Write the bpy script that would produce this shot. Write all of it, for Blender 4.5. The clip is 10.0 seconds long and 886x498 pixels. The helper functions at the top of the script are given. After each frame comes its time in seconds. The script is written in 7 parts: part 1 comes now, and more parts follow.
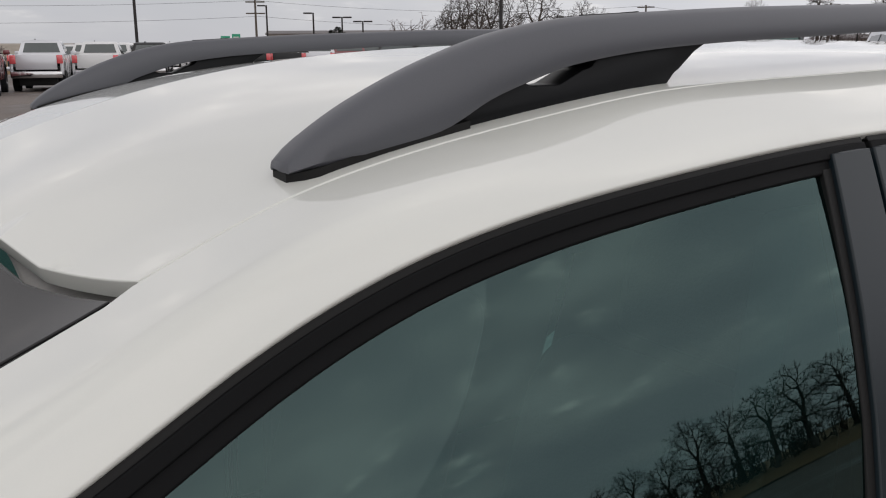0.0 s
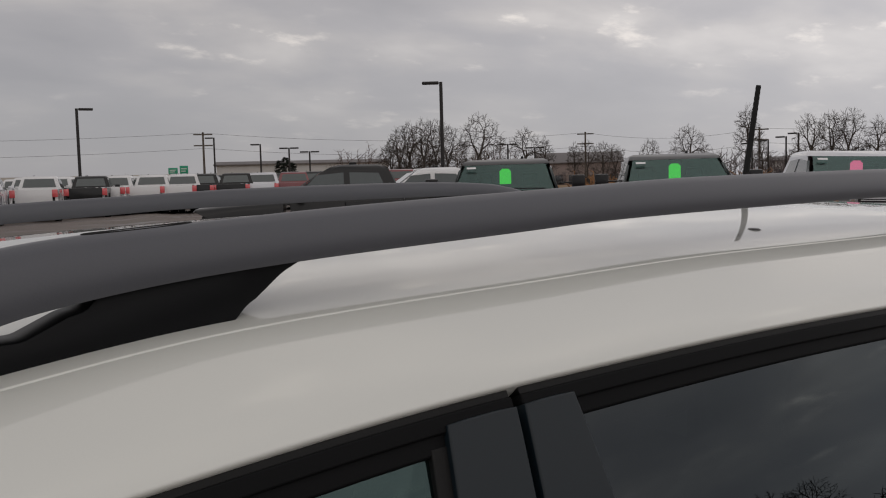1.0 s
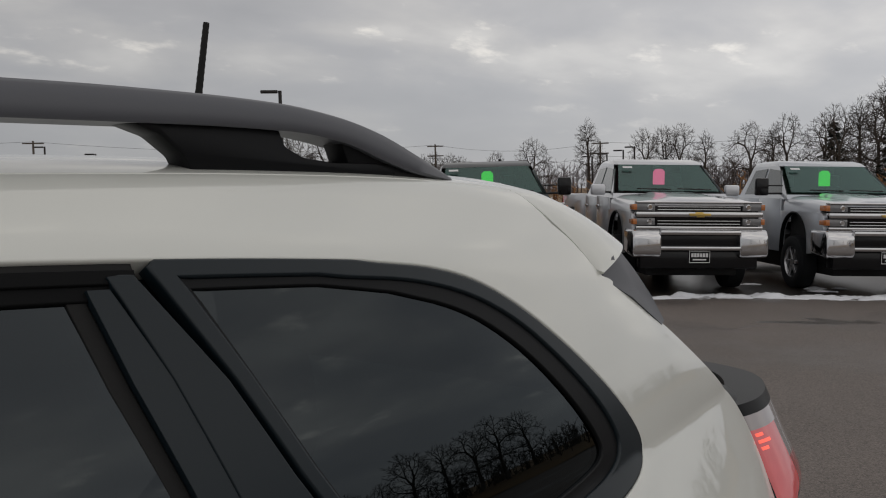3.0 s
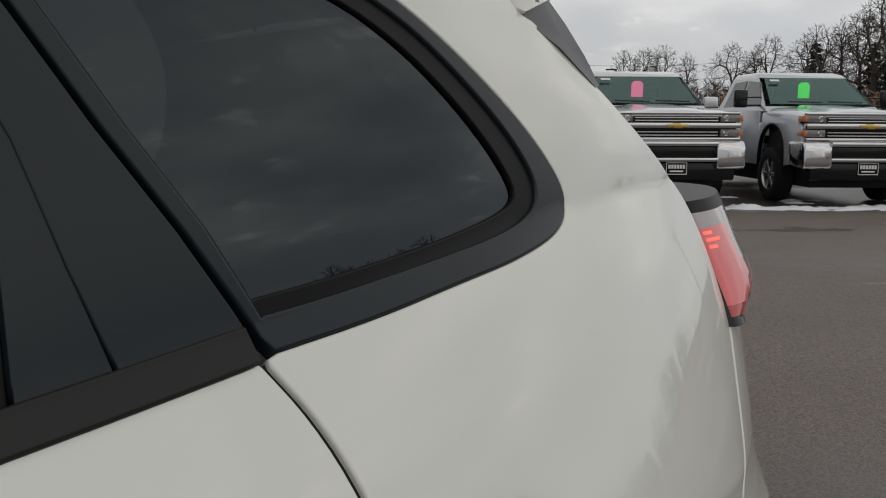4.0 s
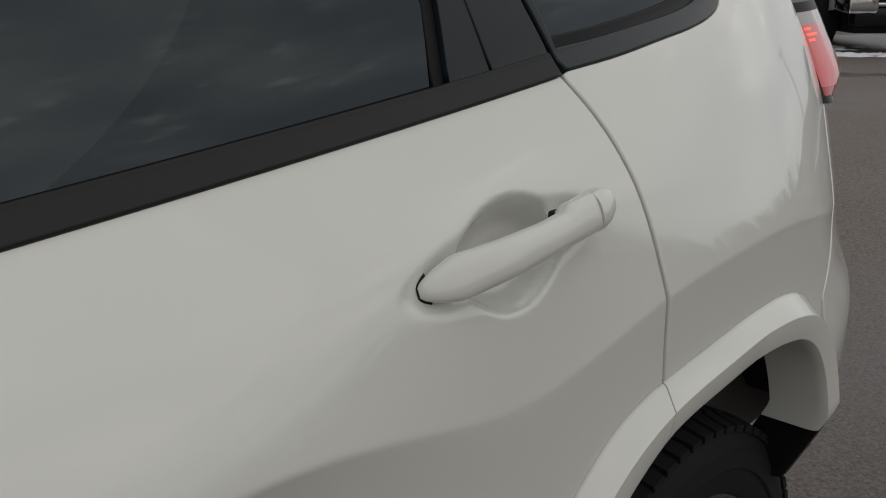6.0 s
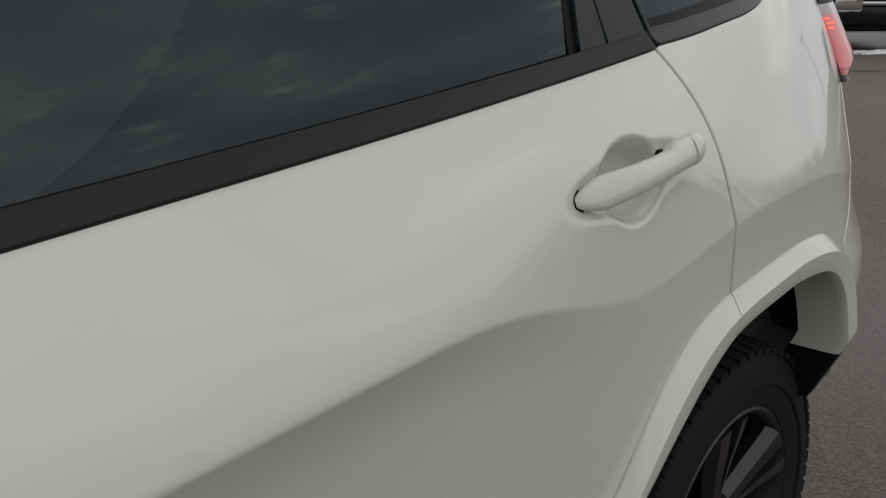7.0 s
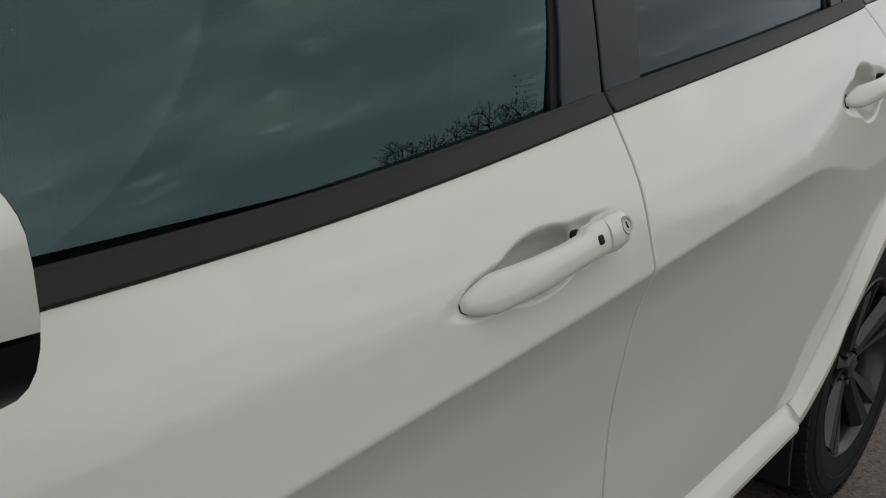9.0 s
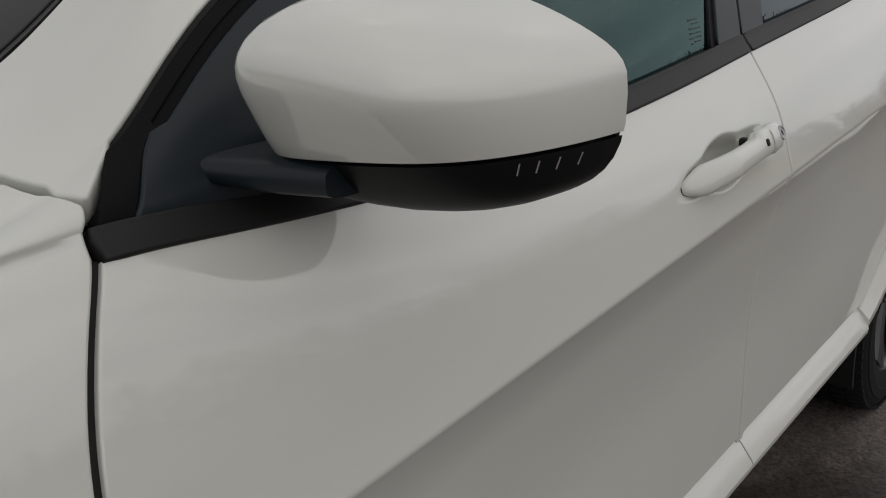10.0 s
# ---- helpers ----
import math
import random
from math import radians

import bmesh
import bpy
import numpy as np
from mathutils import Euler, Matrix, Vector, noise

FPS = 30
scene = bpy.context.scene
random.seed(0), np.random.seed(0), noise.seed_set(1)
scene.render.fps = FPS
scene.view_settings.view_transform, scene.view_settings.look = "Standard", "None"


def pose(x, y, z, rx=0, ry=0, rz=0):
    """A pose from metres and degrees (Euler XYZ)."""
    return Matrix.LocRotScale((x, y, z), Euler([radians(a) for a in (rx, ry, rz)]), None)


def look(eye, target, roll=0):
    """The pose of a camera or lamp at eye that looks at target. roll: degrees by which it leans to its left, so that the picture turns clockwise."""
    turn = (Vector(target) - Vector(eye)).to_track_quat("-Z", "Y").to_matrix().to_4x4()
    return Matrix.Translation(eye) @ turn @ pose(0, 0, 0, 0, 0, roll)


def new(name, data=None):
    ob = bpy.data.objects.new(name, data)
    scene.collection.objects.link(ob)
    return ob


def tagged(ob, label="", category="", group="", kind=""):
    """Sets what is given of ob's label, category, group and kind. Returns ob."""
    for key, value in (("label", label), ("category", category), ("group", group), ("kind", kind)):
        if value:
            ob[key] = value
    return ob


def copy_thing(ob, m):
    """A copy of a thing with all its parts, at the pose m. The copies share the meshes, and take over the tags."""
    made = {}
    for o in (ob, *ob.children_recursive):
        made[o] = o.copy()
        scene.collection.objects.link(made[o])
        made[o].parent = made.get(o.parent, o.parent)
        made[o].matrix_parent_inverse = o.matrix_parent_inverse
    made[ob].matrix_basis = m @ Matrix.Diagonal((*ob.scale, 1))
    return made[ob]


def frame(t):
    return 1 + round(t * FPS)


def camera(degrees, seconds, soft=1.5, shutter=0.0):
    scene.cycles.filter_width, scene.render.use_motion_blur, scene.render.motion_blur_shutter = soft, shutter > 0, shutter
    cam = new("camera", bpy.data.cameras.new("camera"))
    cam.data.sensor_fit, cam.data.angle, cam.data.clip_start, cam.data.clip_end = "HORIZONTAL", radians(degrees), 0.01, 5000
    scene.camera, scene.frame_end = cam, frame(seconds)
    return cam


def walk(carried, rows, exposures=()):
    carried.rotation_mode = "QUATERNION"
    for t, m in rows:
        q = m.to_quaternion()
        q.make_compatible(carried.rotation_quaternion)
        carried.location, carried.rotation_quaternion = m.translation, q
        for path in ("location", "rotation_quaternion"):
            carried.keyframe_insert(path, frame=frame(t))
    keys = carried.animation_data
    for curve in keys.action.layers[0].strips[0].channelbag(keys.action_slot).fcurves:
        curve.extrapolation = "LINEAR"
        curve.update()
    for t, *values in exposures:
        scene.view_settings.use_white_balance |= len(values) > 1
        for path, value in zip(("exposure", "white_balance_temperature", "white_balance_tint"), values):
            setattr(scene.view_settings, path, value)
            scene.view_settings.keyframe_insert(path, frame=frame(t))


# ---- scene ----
cam = camera(52.9, 10.0, 1.1)
PATH = [
    (0, (0.77, -1.137, 1.613), (1.834, 0.503, 1.192), -0.5),
    (0.3, (0.909, -1.101, 1.641), (2.009, 0.539, 1.324), -0.2),
    (0.5, (1.013, -1.079, 1.655), (2.124, 0.564, 1.396), -1.5),
    (1, (1.164, -1.097, 1.673), (2.342, 0.512, 1.525), -1.5),
    (1.5, (1.317, -1.159, 1.676), (2.563, 0.402, 1.573), -1.3),
    (2, (1.485, -1.248, 1.691), (2.79, 0.265, 1.585), -1.4),
    (2.5, (1.73, -1.277, 1.651), (3.117, 0.159, 1.531), -1.4),
    (2.7, (1.832, -1.283, 1.626), (3.238, 0.134, 1.504), -1.4),
    (3.8, (2.110, -1.258, 1.410), (3.561, 0.103, 1.209), -1.6),
    (4, (2.100, -1.257, 1.366), (3.535, 0.105, 1.073), -1.7),
    (4.5, (2.0745, -1.284, 1.281), (3.455, 0.0705, 0.7725), -2.45),
    (5, (2.017, -1.309, 1.295), (3.373, 0.041, 0.714), -2.5),
    (5.5, (1.874, -1.326, 1.308), (3.213, 0.031, 0.704), -2.5),
    (6, (1.693, -1.345, 1.32), (3.03, 0.015, 0.718), -2.3),
    (7.5, (1.214, -1.415, 1.328), (2.589, -0.1, 0.711), -1.6),
    (8, (1.009, -1.382, 1.346), (2.392, -0.082, 0.714), -1.0),
    (8.5, (0.799, -1.355, 1.357), (2.194, -0.076, 0.708), -0.5),
    (9, (0.586, -1.363, 1.353), (1.979, -0.093, 0.682), -0.6),
    (9.5, (0.378, -1.363, 1.355), (1.779, -0.108, 0.673), -1.6),
    (9.7, (0.307, -1.343, 1.347), (1.732, -0.111, 0.668), -2.6),
    (10, (0.182, -1.325, 1.343), (1.606, -0.096, 0.664), -2.8),
]
walk(cam, [(t, look(eye, target, roll)) for t, eye, target, roll in PATH],
     exposures=[(0, 0.36, 6450, 12), (0.5, -0.02, 6650, 13), (1, -0.26, 6650, 13), (1.5, -0.22, 6600, 11), (2, -0.36, 6550, 10), (2.7, -0.36, 6550, 10), (3.8, -0.06, 6520, 8), (4.5, -0.12, 6600, 8), (5.5, -0.17, 6550, 8), (6.2, -0.11, 6500, 9), (7.3, -0.06, 6500, 9), (8, -0.02, 6450, 8), (9, -0.01, 6450, 8), (9.5, 0.0, 6500, 9), (10, -0.07, 6500, 10)])

# world: overcast sky with broken bright patches
def make_world():
    w = bpy.data.worlds.new("overcast_sky")
    scene.world = w
    w.use_nodes = True
    nt = w.node_tree
    n, l = nt.nodes, nt.links
    n.clear()
    out = n.new("ShaderNodeOutputWorld")
    bg = n.new("ShaderNodeBackground")
    geo = n.new("ShaderNodeTexCoord")
    sep = n.new("ShaderNodeSeparateXYZ")
    l.new(geo.outputs["Generated"], sep.inputs[0])
    zc = n.new("ShaderNodeMath"); zc.operation = "MAXIMUM"; zc.inputs[1].default_value = 0.0
    l.new(sep.outputs["Z"], zc.inputs[0])
    za = n.new("ShaderNodeMath"); za.operation = "ADD"; za.inputs[1].default_value = 0.26
    l.new(zc.outputs[0], za.inputs[0])
    dv = n.new("ShaderNodeVectorMath"); dv.operation = "DIVIDE"
    cb = n.new("ShaderNodeCombineXYZ")
    for i in range(3):
        l.new(za.outputs[0], cb.inputs[i])
    l.new(geo.outputs["Generated"], dv.inputs[0])
    l.new(cb.outputs[0], dv.inputs[1])
    # layered cloud noise on a flat cloud ceiling
    no = n.new("ShaderNodeTexNoise")
    no.inputs["Scale"].default_value = 1.9
    no.inputs["Detail"].default_value = 9
    no.inputs["Roughness"].default_value = 0.48
    no.inputs["Distortion"].default_value = 0.15
    mp = n.new("ShaderNodeMapping")
    mp.inputs["Rotation"].default_value = (0, 0, radians(28))
    mp.inputs["Scale"].default_value = (0.9, 1.15, 0.0)
    mp.inputs["Location"].default_value = (1.7, 0.6, 0)
    l.new(dv.outputs[0], mp.inputs[0])
    l.new(mp.outputs[0], no.inputs["Vector"])
    ramp = n.new("ShaderNodeValToRGB")
    e = ramp.color_ramp.elements
    e[0].position, e[0].color = 0.30, (0.47, 0.465, 0.475, 1)
    e[1].position, e[1].color = 0.70, (0.88, 0.85, 0.81, 1)
    a = e.new(0.46); a.color = (0.55, 0.54, 0.545, 1)
    b = e.new(0.56); b.color = (0.655, 0.635, 0.62, 1)
    l.new(no.outputs["Fac"], ramp.inputs["Fac"])
    # paler, flatter cloud towards the horizon
    hz = n.new("ShaderNodeMapRange")
    hz.inputs["From Min"].default_value, hz.inputs["From Max"].default_value = 0.0, 0.22
    l.new(zc.outputs[0], hz.inputs["Value"])
    mix = n.new("ShaderNodeMix"); mix.data_type = "RGBA"
    mix.inputs[6].default_value = (0.432, 0.438, 0.468, 1)
    l.new(hz.outputs[0], mix.inputs[0])
    # small bright gaps between the cloudlets
    gap = n.new("ShaderNodeTexNoise")
    gap.inputs["Scale"].default_value, gap.inputs["Detail"].default_value, gap.inputs["Roughness"].default_value = 6.5, 5, 0.55
    l.new(mp.outputs[0], gap.inputs["Vector"])
    gr = n.new("ShaderNodeMapRange"); gr.interpolation_type = "SMOOTHSTEP"
    gr.inputs["From Min"].default_value, gr.inputs["From Max"].default_value = 0.56, 0.74
    gr.inputs["To Max"].default_value = 0.75
    l.new(gap.outputs["Fac"], gr.inputs["Value"])
    gm = n.new("ShaderNodeMapRange"); gm.interpolation_type = "SMOOTHSTEP"
    gm.inputs["From Min"].default_value, gm.inputs["From Max"].default_value = 0.42, 0.60
    l.new(no.outputs["Fac"], gm.inputs["Value"])
    gg = n.new("ShaderNodeMath"); gg.operation = "MULTIPLY"
    l.new(gr.outputs[0], gg.inputs[0]); l.new(gm.outputs[0], gg.inputs[1])
    bright = n.new("ShaderNodeMix"); bright.data_type = "RGBA"; bright.inputs[7].default_value = (1.25, 1.18, 1.08, 1)
    l.new(gg.outputs[0], bright.inputs[0]); l.new(ramp.outputs[0], bright.inputs[6])
    l.new(bright.outputs[2], mix.inputs[7])
    # a little clear-sky tint behind the cloud
    sky = n.new("ShaderNodeTexSky")
    sky.sky_type, sky.sun_disc = "NISHITA", False
    sky.sun_elevation, sky.sun_rotation = radians(37), radians(187)
    dim = n.new("ShaderNodeVectorMath"); dim.operation = "SCALE"; dim.inputs["Scale"].default_value = 0.07
    l.new(sky.outputs[0], dim.inputs[0])
    m2 = n.new("ShaderNodeMix"); m2.data_type = "RGBA"; m2.inputs[0].default_value = 0.1
    l.new(mix.outputs[2], m2.inputs[6])
    l.new(dim.outputs[0], m2.inputs[7])
    # the sun stands behind the cloud on the near side of the car: brighter cloud there
    dot = n.new("ShaderNodeVectorMath"); dot.operation = "DOT_PRODUCT"
    dot.inputs[1].default_value = Vector((0.78, -0.50, 0.36)).normalized()
    l.new(geo.outputs["Generated"], dot.inputs[0])
    glow = n.new("ShaderNodeMapRange"); glow.interpolation_type = "SMOOTHSTEP"
    glow.inputs["From Min"].default_value, glow.inputs["From Max"].default_value = -0.1, 1.0
    glow.inputs["To Min"].default_value, glow.inputs["To Max"].default_value = 0.96, 1.34
    l.new(dot.outputs["Value"], glow.inputs["Value"])
    lit = n.new("ShaderNodeVectorMath"); lit.operation = "SCALE"
    l.new(m2.outputs[2], lit.inputs[0]); l.new(glow.outputs[0], lit.inputs["Scale"])
    # thinner cloud over the fields beyond the rear of the car
    thin = n.new("ShaderNodeMapRange"); thin.interpolation_type = "SMOOTHSTEP"
    thin.inputs["From Min"].default_value, thin.inputs["From Max"].default_value = 0.1, 1.0
    thin.inputs["To Min"].default_value, thin.inputs["To Max"].default_value = 0.97, 1.13
    l.new(sep.outputs["X"], thin.inputs["Value"])
    # and over the road ahead of the car
    ahead = n.new("ShaderNodeVectorMath"); ahead.operation = "DOT_PRODUCT"
    ahead.inputs[1].default_value = Vector((-0.80, -0.20, 0.55)).normalized()
    l.new(geo.outputs["Generated"], ahead.inputs[0])
    far = n.new("ShaderNodeMapRange"); far.interpolation_type = "SMOOTHSTEP"
    far.inputs["From Min"].default_value, far.inputs["From Max"].default_value = 0.45, 1.0
    far.inputs["To Min"].default_value, far.inputs["To Max"].default_value = 0.0, 0.26
    l.new(ahead.outputs["Value"], far.inputs["Value"])
    both = n.new("ShaderNodeMath"); both.operation = "ADD"
    l.new(thin.outputs[0], both.inputs[0]); l.new(far.outputs[0], both.inputs[1])
    wide = n.new("ShaderNodeVectorMath"); wide.operation = "SCALE"
    l.new(lit.outputs[0], wide.inputs[0]); l.new(both.outputs[0], wide.inputs["Scale"])
    l.new(wide.outputs[0], bg.inputs["Color"])
    bg.inputs["Strength"].default_value = 0.98
    l.new(bg.outputs[0], out.inputs["Surface"])


make_world()
sun = new("sun", bpy.data.lights.new("sun", "SUN"))
sun.data.energy, sun.data.angle, sun.data.color = 0.2, radians(75), (1.0, 0.95, 0.88)
sun.matrix_world = look((-3, -26, 20), (0, 0, 0))


# ---- materials ----
def mat(name, color, rough=0.5, metal=0.0, coat=0.0, grain=0.0, scale=40.0, bump=0.0, spec=0.5, emit=None, vary=0.0, big=2.0, coat_rough=0.03):
    """A principled surface with fine grain and large-scale variation in colour, gloss and relief."""
    m = bpy.data.materials.new(name)
    m.use_nodes = True
    nt = m.node_tree
    n, l = nt.nodes, nt.links
    p = n["Principled BSDF"]
    p.inputs["Base Color"].default_value = (*color, 1)
    p.inputs["Roughness"].default_value = rough
    p.inputs["Metallic"].default_value = metal
    p.inputs["Coat Weight"].default_value = coat
    p.inputs["Coat Roughness"].default_value = coat_rough
    p.inputs["Specular IOR Level"].default_value = spec
    if emit:
        p.inputs["Emission Color"].default_value = (*emit[0], 1)
        p.inputs["Emission Strength"].default_value = emit[1]
    if grain or bump or vary:
        tc = n.new("ShaderNodeTexCoord")
        fine = n.new("ShaderNodeTexNoise")
        fine.inputs["Scale"].default_value, fine.inputs["Detail"].default_value = scale, 6
        wide = n.new("ShaderNodeTexNoise")
        wide.inputs["Scale"].default_value, wide.inputs["Detail"].default_value = big, 4
        l.new(tc.outputs["Object"], fine.inputs["Vector"])
        l.new(tc.outputs["Object"], wide.inputs["Vector"])
        ad = n.new("ShaderNodeMath"); ad.operation = "MULTIPLY_ADD"
        l.new(fine.outputs["Fac"], ad.inputs[0]); ad.inputs[1].default_value = 2 * grain
        wd = n.new("ShaderNodeMath"); wd.operation = "MULTIPLY_ADD"
        l.new(wide.outputs["Fac"], wd.inputs[0]); wd.inputs[1].default_value = 2 * vary; wd.inputs[2].default_value = 1 - grain - vary
        l.new(wd.outputs[0], ad.inputs[2])
        mul = n.new("ShaderNodeVectorMath"); mul.operation = "SCALE"
        mul.inputs[0].default_value = color
        l.new(ad.outputs[0], mul.inputs["Scale"])
        l.new(mul.outputs[0], p.inputs["Base Color"])
        if rough > 0.15:
            rr = n.new("ShaderNodeMapRange")
            rr.inputs["To Min"].default_value, rr.inputs["To Max"].default_value = rough * 0.8, min(1, rough * 1.2)
            l.new(wide.outputs["Fac"], rr.inputs["Value"])
            l.new(rr.outputs[0], p.inputs["Roughness"])
        if bump:
            b = n.new("ShaderNodeBump")
            b.inputs["Strength"].default_value, b.inputs["Distance"].default_value = 1.0, bump
            l.new(fine.outputs["Fac"], b.inputs["Height"])
            l.new(b.outputs[0], p.inputs["Normal"])
    return m


def glass(name, tint, rough=0.0, boost=1.0, sheen=(1, 1, 1)):
    """Thin tinted pane: what passes is tinted, what the surface mirrors follows Fresnel."""
    m = bpy.data.materials.new(name)
    m.use_nodes = True
    n, l = m.node_tree.nodes, m.node_tree.links
    n.clear()
    out = n.new("ShaderNodeOutputMaterial")
    tr = n.new("ShaderNodeBsdfTransparent"); tr.inputs[0].default_value = (*tint, 1)
    gl = n.new("ShaderNodeBsdfGlossy"); gl.inputs["Roughness"].default_value = rough; gl.inputs[0].default_value = (*sheen, 1)
    # Schlick's curve for the two surfaces of a thin pane
    lw = n.new("ShaderNodeLayerWeight"); lw.inputs["Blend"].default_value = 0.5
    pw = n.new("ShaderNodeMath"); pw.operation = "POWER"; pw.inputs[1].default_value = 5.0
    l.new(lw.outputs["Facing"], pw.inputs[0])
    fr = n.new("ShaderNodeMath"); fr.operation = "MULTIPLY_ADD"
    fr.inputs[1].default_value, fr.inputs[2].default_value = 1 - 0.065 * boost, 0.065 * boost
    l.new(pw.outputs[0], fr.inputs[0])
    mx = n.new("ShaderNodeMixShader")
    l.new(fr.outputs[0], mx.inputs[0]); l.new(tr.outputs[0], mx.inputs[1]); l.new(gl.outputs[0], mx.inputs[2])
    l.new(mx.outputs[0], out.inputs["Surface"])
    return m


PAINT = mat("white_paint", (0.665, 0.675, 0.63), rough=0.45, coat=1.0, grain=0.015, scale=900, vary=0.02, big=1.3, coat_rough=0.03, spec=0.3)
PAINT.node_tree.nodes["Principled BSDF"].inputs["Coat IOR"].default_value = 1.75
BELT = mat("belt_moulding_rubber", (0.0125, 0.0125, 0.0125), spec=0.3, rough=0.5, grain=0.1, scale=900, bump=0.00005, vary=0.08)
RAIL = mat("satin_grey_rail", (0.080, 0.083, 0.095), rough=0.42, grain=0.06, scale=700, bump=0.00004, vary=0.03)
TRIM = mat("matte_black_trim", (0.0072, 0.0078, 0.0088), spec=0.14, rough=0.4, grain=0.12, scale=900, bump=0.00006, vary=0.05)
FRAME = mat("satin_window_frame", (0.0070, 0.0073, 0.0078), spec=0.08, rough=0.62, grain=0.12, scale=900, bump=0.00005, vary=0.06)
PILLAR = mat("satin_black_pillar", (0.0080, 0.0140, 0.0185), spec=0.30, rough=0.32, grain=0.05, scale=900, vary=0.04, coat=0.05, coat_rough=0.25)
RUBBER = mat("black_rubber", (0.008, 0.008, 0.008), spec=0.25, rough=0.6, grain=0.2, scale=300, bump=0.0001, vary=0.1)
DARK = mat("dark_cavity", (0.006, 0.006, 0.006), rough=0.8, grain=0.2, scale=60)
TYRE = mat("tyre_rubber", (0.0095, 0.0105, 0.0122), spec=0.25, rough=0.75, grain=0.25, scale=180, bump=0.0003, vary=0.2, big=6)
RIM = mat("dark_grey_alloy", (0.040, 0.040, 0.041), rough=0.36, metal=0.75, grain=0.05, scale=500, vary=0.08, coat=0.4)
CHROME = mat("chrome", (0.62, 0.62, 0.63), rough=0.08, metal=1.0, grain=0.02, scale=60, vary=0.05)
LOCKMETAL = mat("lock_metal", (0.50, 0.50, 0.49), rough=0.35, metal=0.8, grain=0.05, scale=300, vary=0.05)
GLASS = glass("green_tint_glass", (0.11, 0.30, 0.29), boost=1.2, sheen=(0.64, 0.95, 0.93))
PRIV = glass("privacy_glass", (0.014, 0.020, 0.021), boost=0.78, sheen=(0.84, 0.94, 1.0))
WSGLASS = glass("windscreen_glass", (0.28, 0.31, 0.31))
SEAT = mat("black_leather_seat", (0.03, 0.03, 0.03), rough=0.85, grain=0.3, scale=250, bump=0.0004, vary=0.1)
PLASTIC = mat("dark_interior_plastic", (0.10, 0.10, 0.10), rough=0.6, grain=0.15, scale=300, vary=0.1)
RED = mat("red_lens", (0.72, 0.105, 0.115), rough=0.2, coat=1.0, grain=0.1, scale=30, vary=0.1)
CLEAR = mat("clear_lens", (0.30, 0.27, 0.27), rough=0.1, coat=1.0, grain=0.05, scale=30)
BADGE = mat("gold_badge", (0.62, 0.42, 0.12), rough=0.3, metal=0.6, grain=0.05, scale=80)
BLACKGLOSS = mat("gloss_black", (0.008, 0.008, 0.009), rough=0.18, spec=0.25, coat=0.15, grain=0.05, scale=100, vary=0.05)
PRINT = mat("glass_print", (0.05, 0.065, 0.065), rough=0.7, grain=0.2, scale=400)


# ---- mesh helpers ----
def mesh(name, verts, faces, material, parent=None, label="", normals=None, smooth=True):
    me = bpy.data.meshes.new(name)
    me.from_pydata([tuple(v) for v in verts], [], [tuple(f) for f in faces])
    me.validate()
    if smooth:
        me.polygons.foreach_set("use_smooth", [True] * len(me.polygons))
    me.materials.append(material)
    if normals is not None and len(normals) == len(me.vertices):
        me.normals_split_custom_set_from_vertices([tuple(v) for v in normals])
    ob = new(name, me)
    if parent:
        ob.parent = parent
    if label:
        tagged(ob, label)
    return ob


def part(name, bm, material, parent=None, label="", smooth=True, angle=35):
    me = bpy.data.meshes.new(name)
    bmesh.ops.recalc_face_normals(bm, faces=bm.faces)
    if smooth:
        for f in bm.faces:
            f.smooth = True
        for e in bm.edges:
            if len(e.link_faces) == 2 and e.calc_face_angle(0) > radians(angle):
                e.smooth = False
    bm.to_mesh(me)
    bm.free()
    me.materials.append(material)
    ob = new(name, me)
    if parent:
        ob.parent = parent
    if label:
        tagged(ob, label)
    return ob


def thing(name, label, category, m=None, group="", kind=""):
    ob = new(name)
    ob.empty_display_size = 0.2
    if m is not None:
        ob.matrix_world = m
    return tagged(ob, label, category, group, kind)


def box(bm, x0, y0, z0, x1, y1, z1, bevel=0.0, seg=2, m=None):
    r = bmesh.ops.create_cube(bm, size=1.0)
    vs = r["verts"]
    bmesh.ops.scale(bm, vec=(x1 - x0, y1 - y0, z1 - z0), verts=vs)
    bmesh.ops.translate(bm, vec=((x0 + x1) / 2, (y0 + y1) / 2, (z0 + z1) / 2), verts=vs)
    if bevel:
        es = list({e for v in vs for e in v.link_edges})
        r = bmesh.ops.bevel(bm, geom=es, offset=bevel, segments=seg, affect="EDGES", profile=0.5)
        vs = r["verts"]
    if m is not None:
        bmesh.ops.transform(bm, matrix=m, verts=vs)
    return vs


def boxed(name, dims, material, parent=None, label="", bevel=0.01, seg=2):
    bm = bmesh.new()
    box(bm, *dims, bevel=bevel, seg=seg)
    return part(name, bm, material, parent, label)


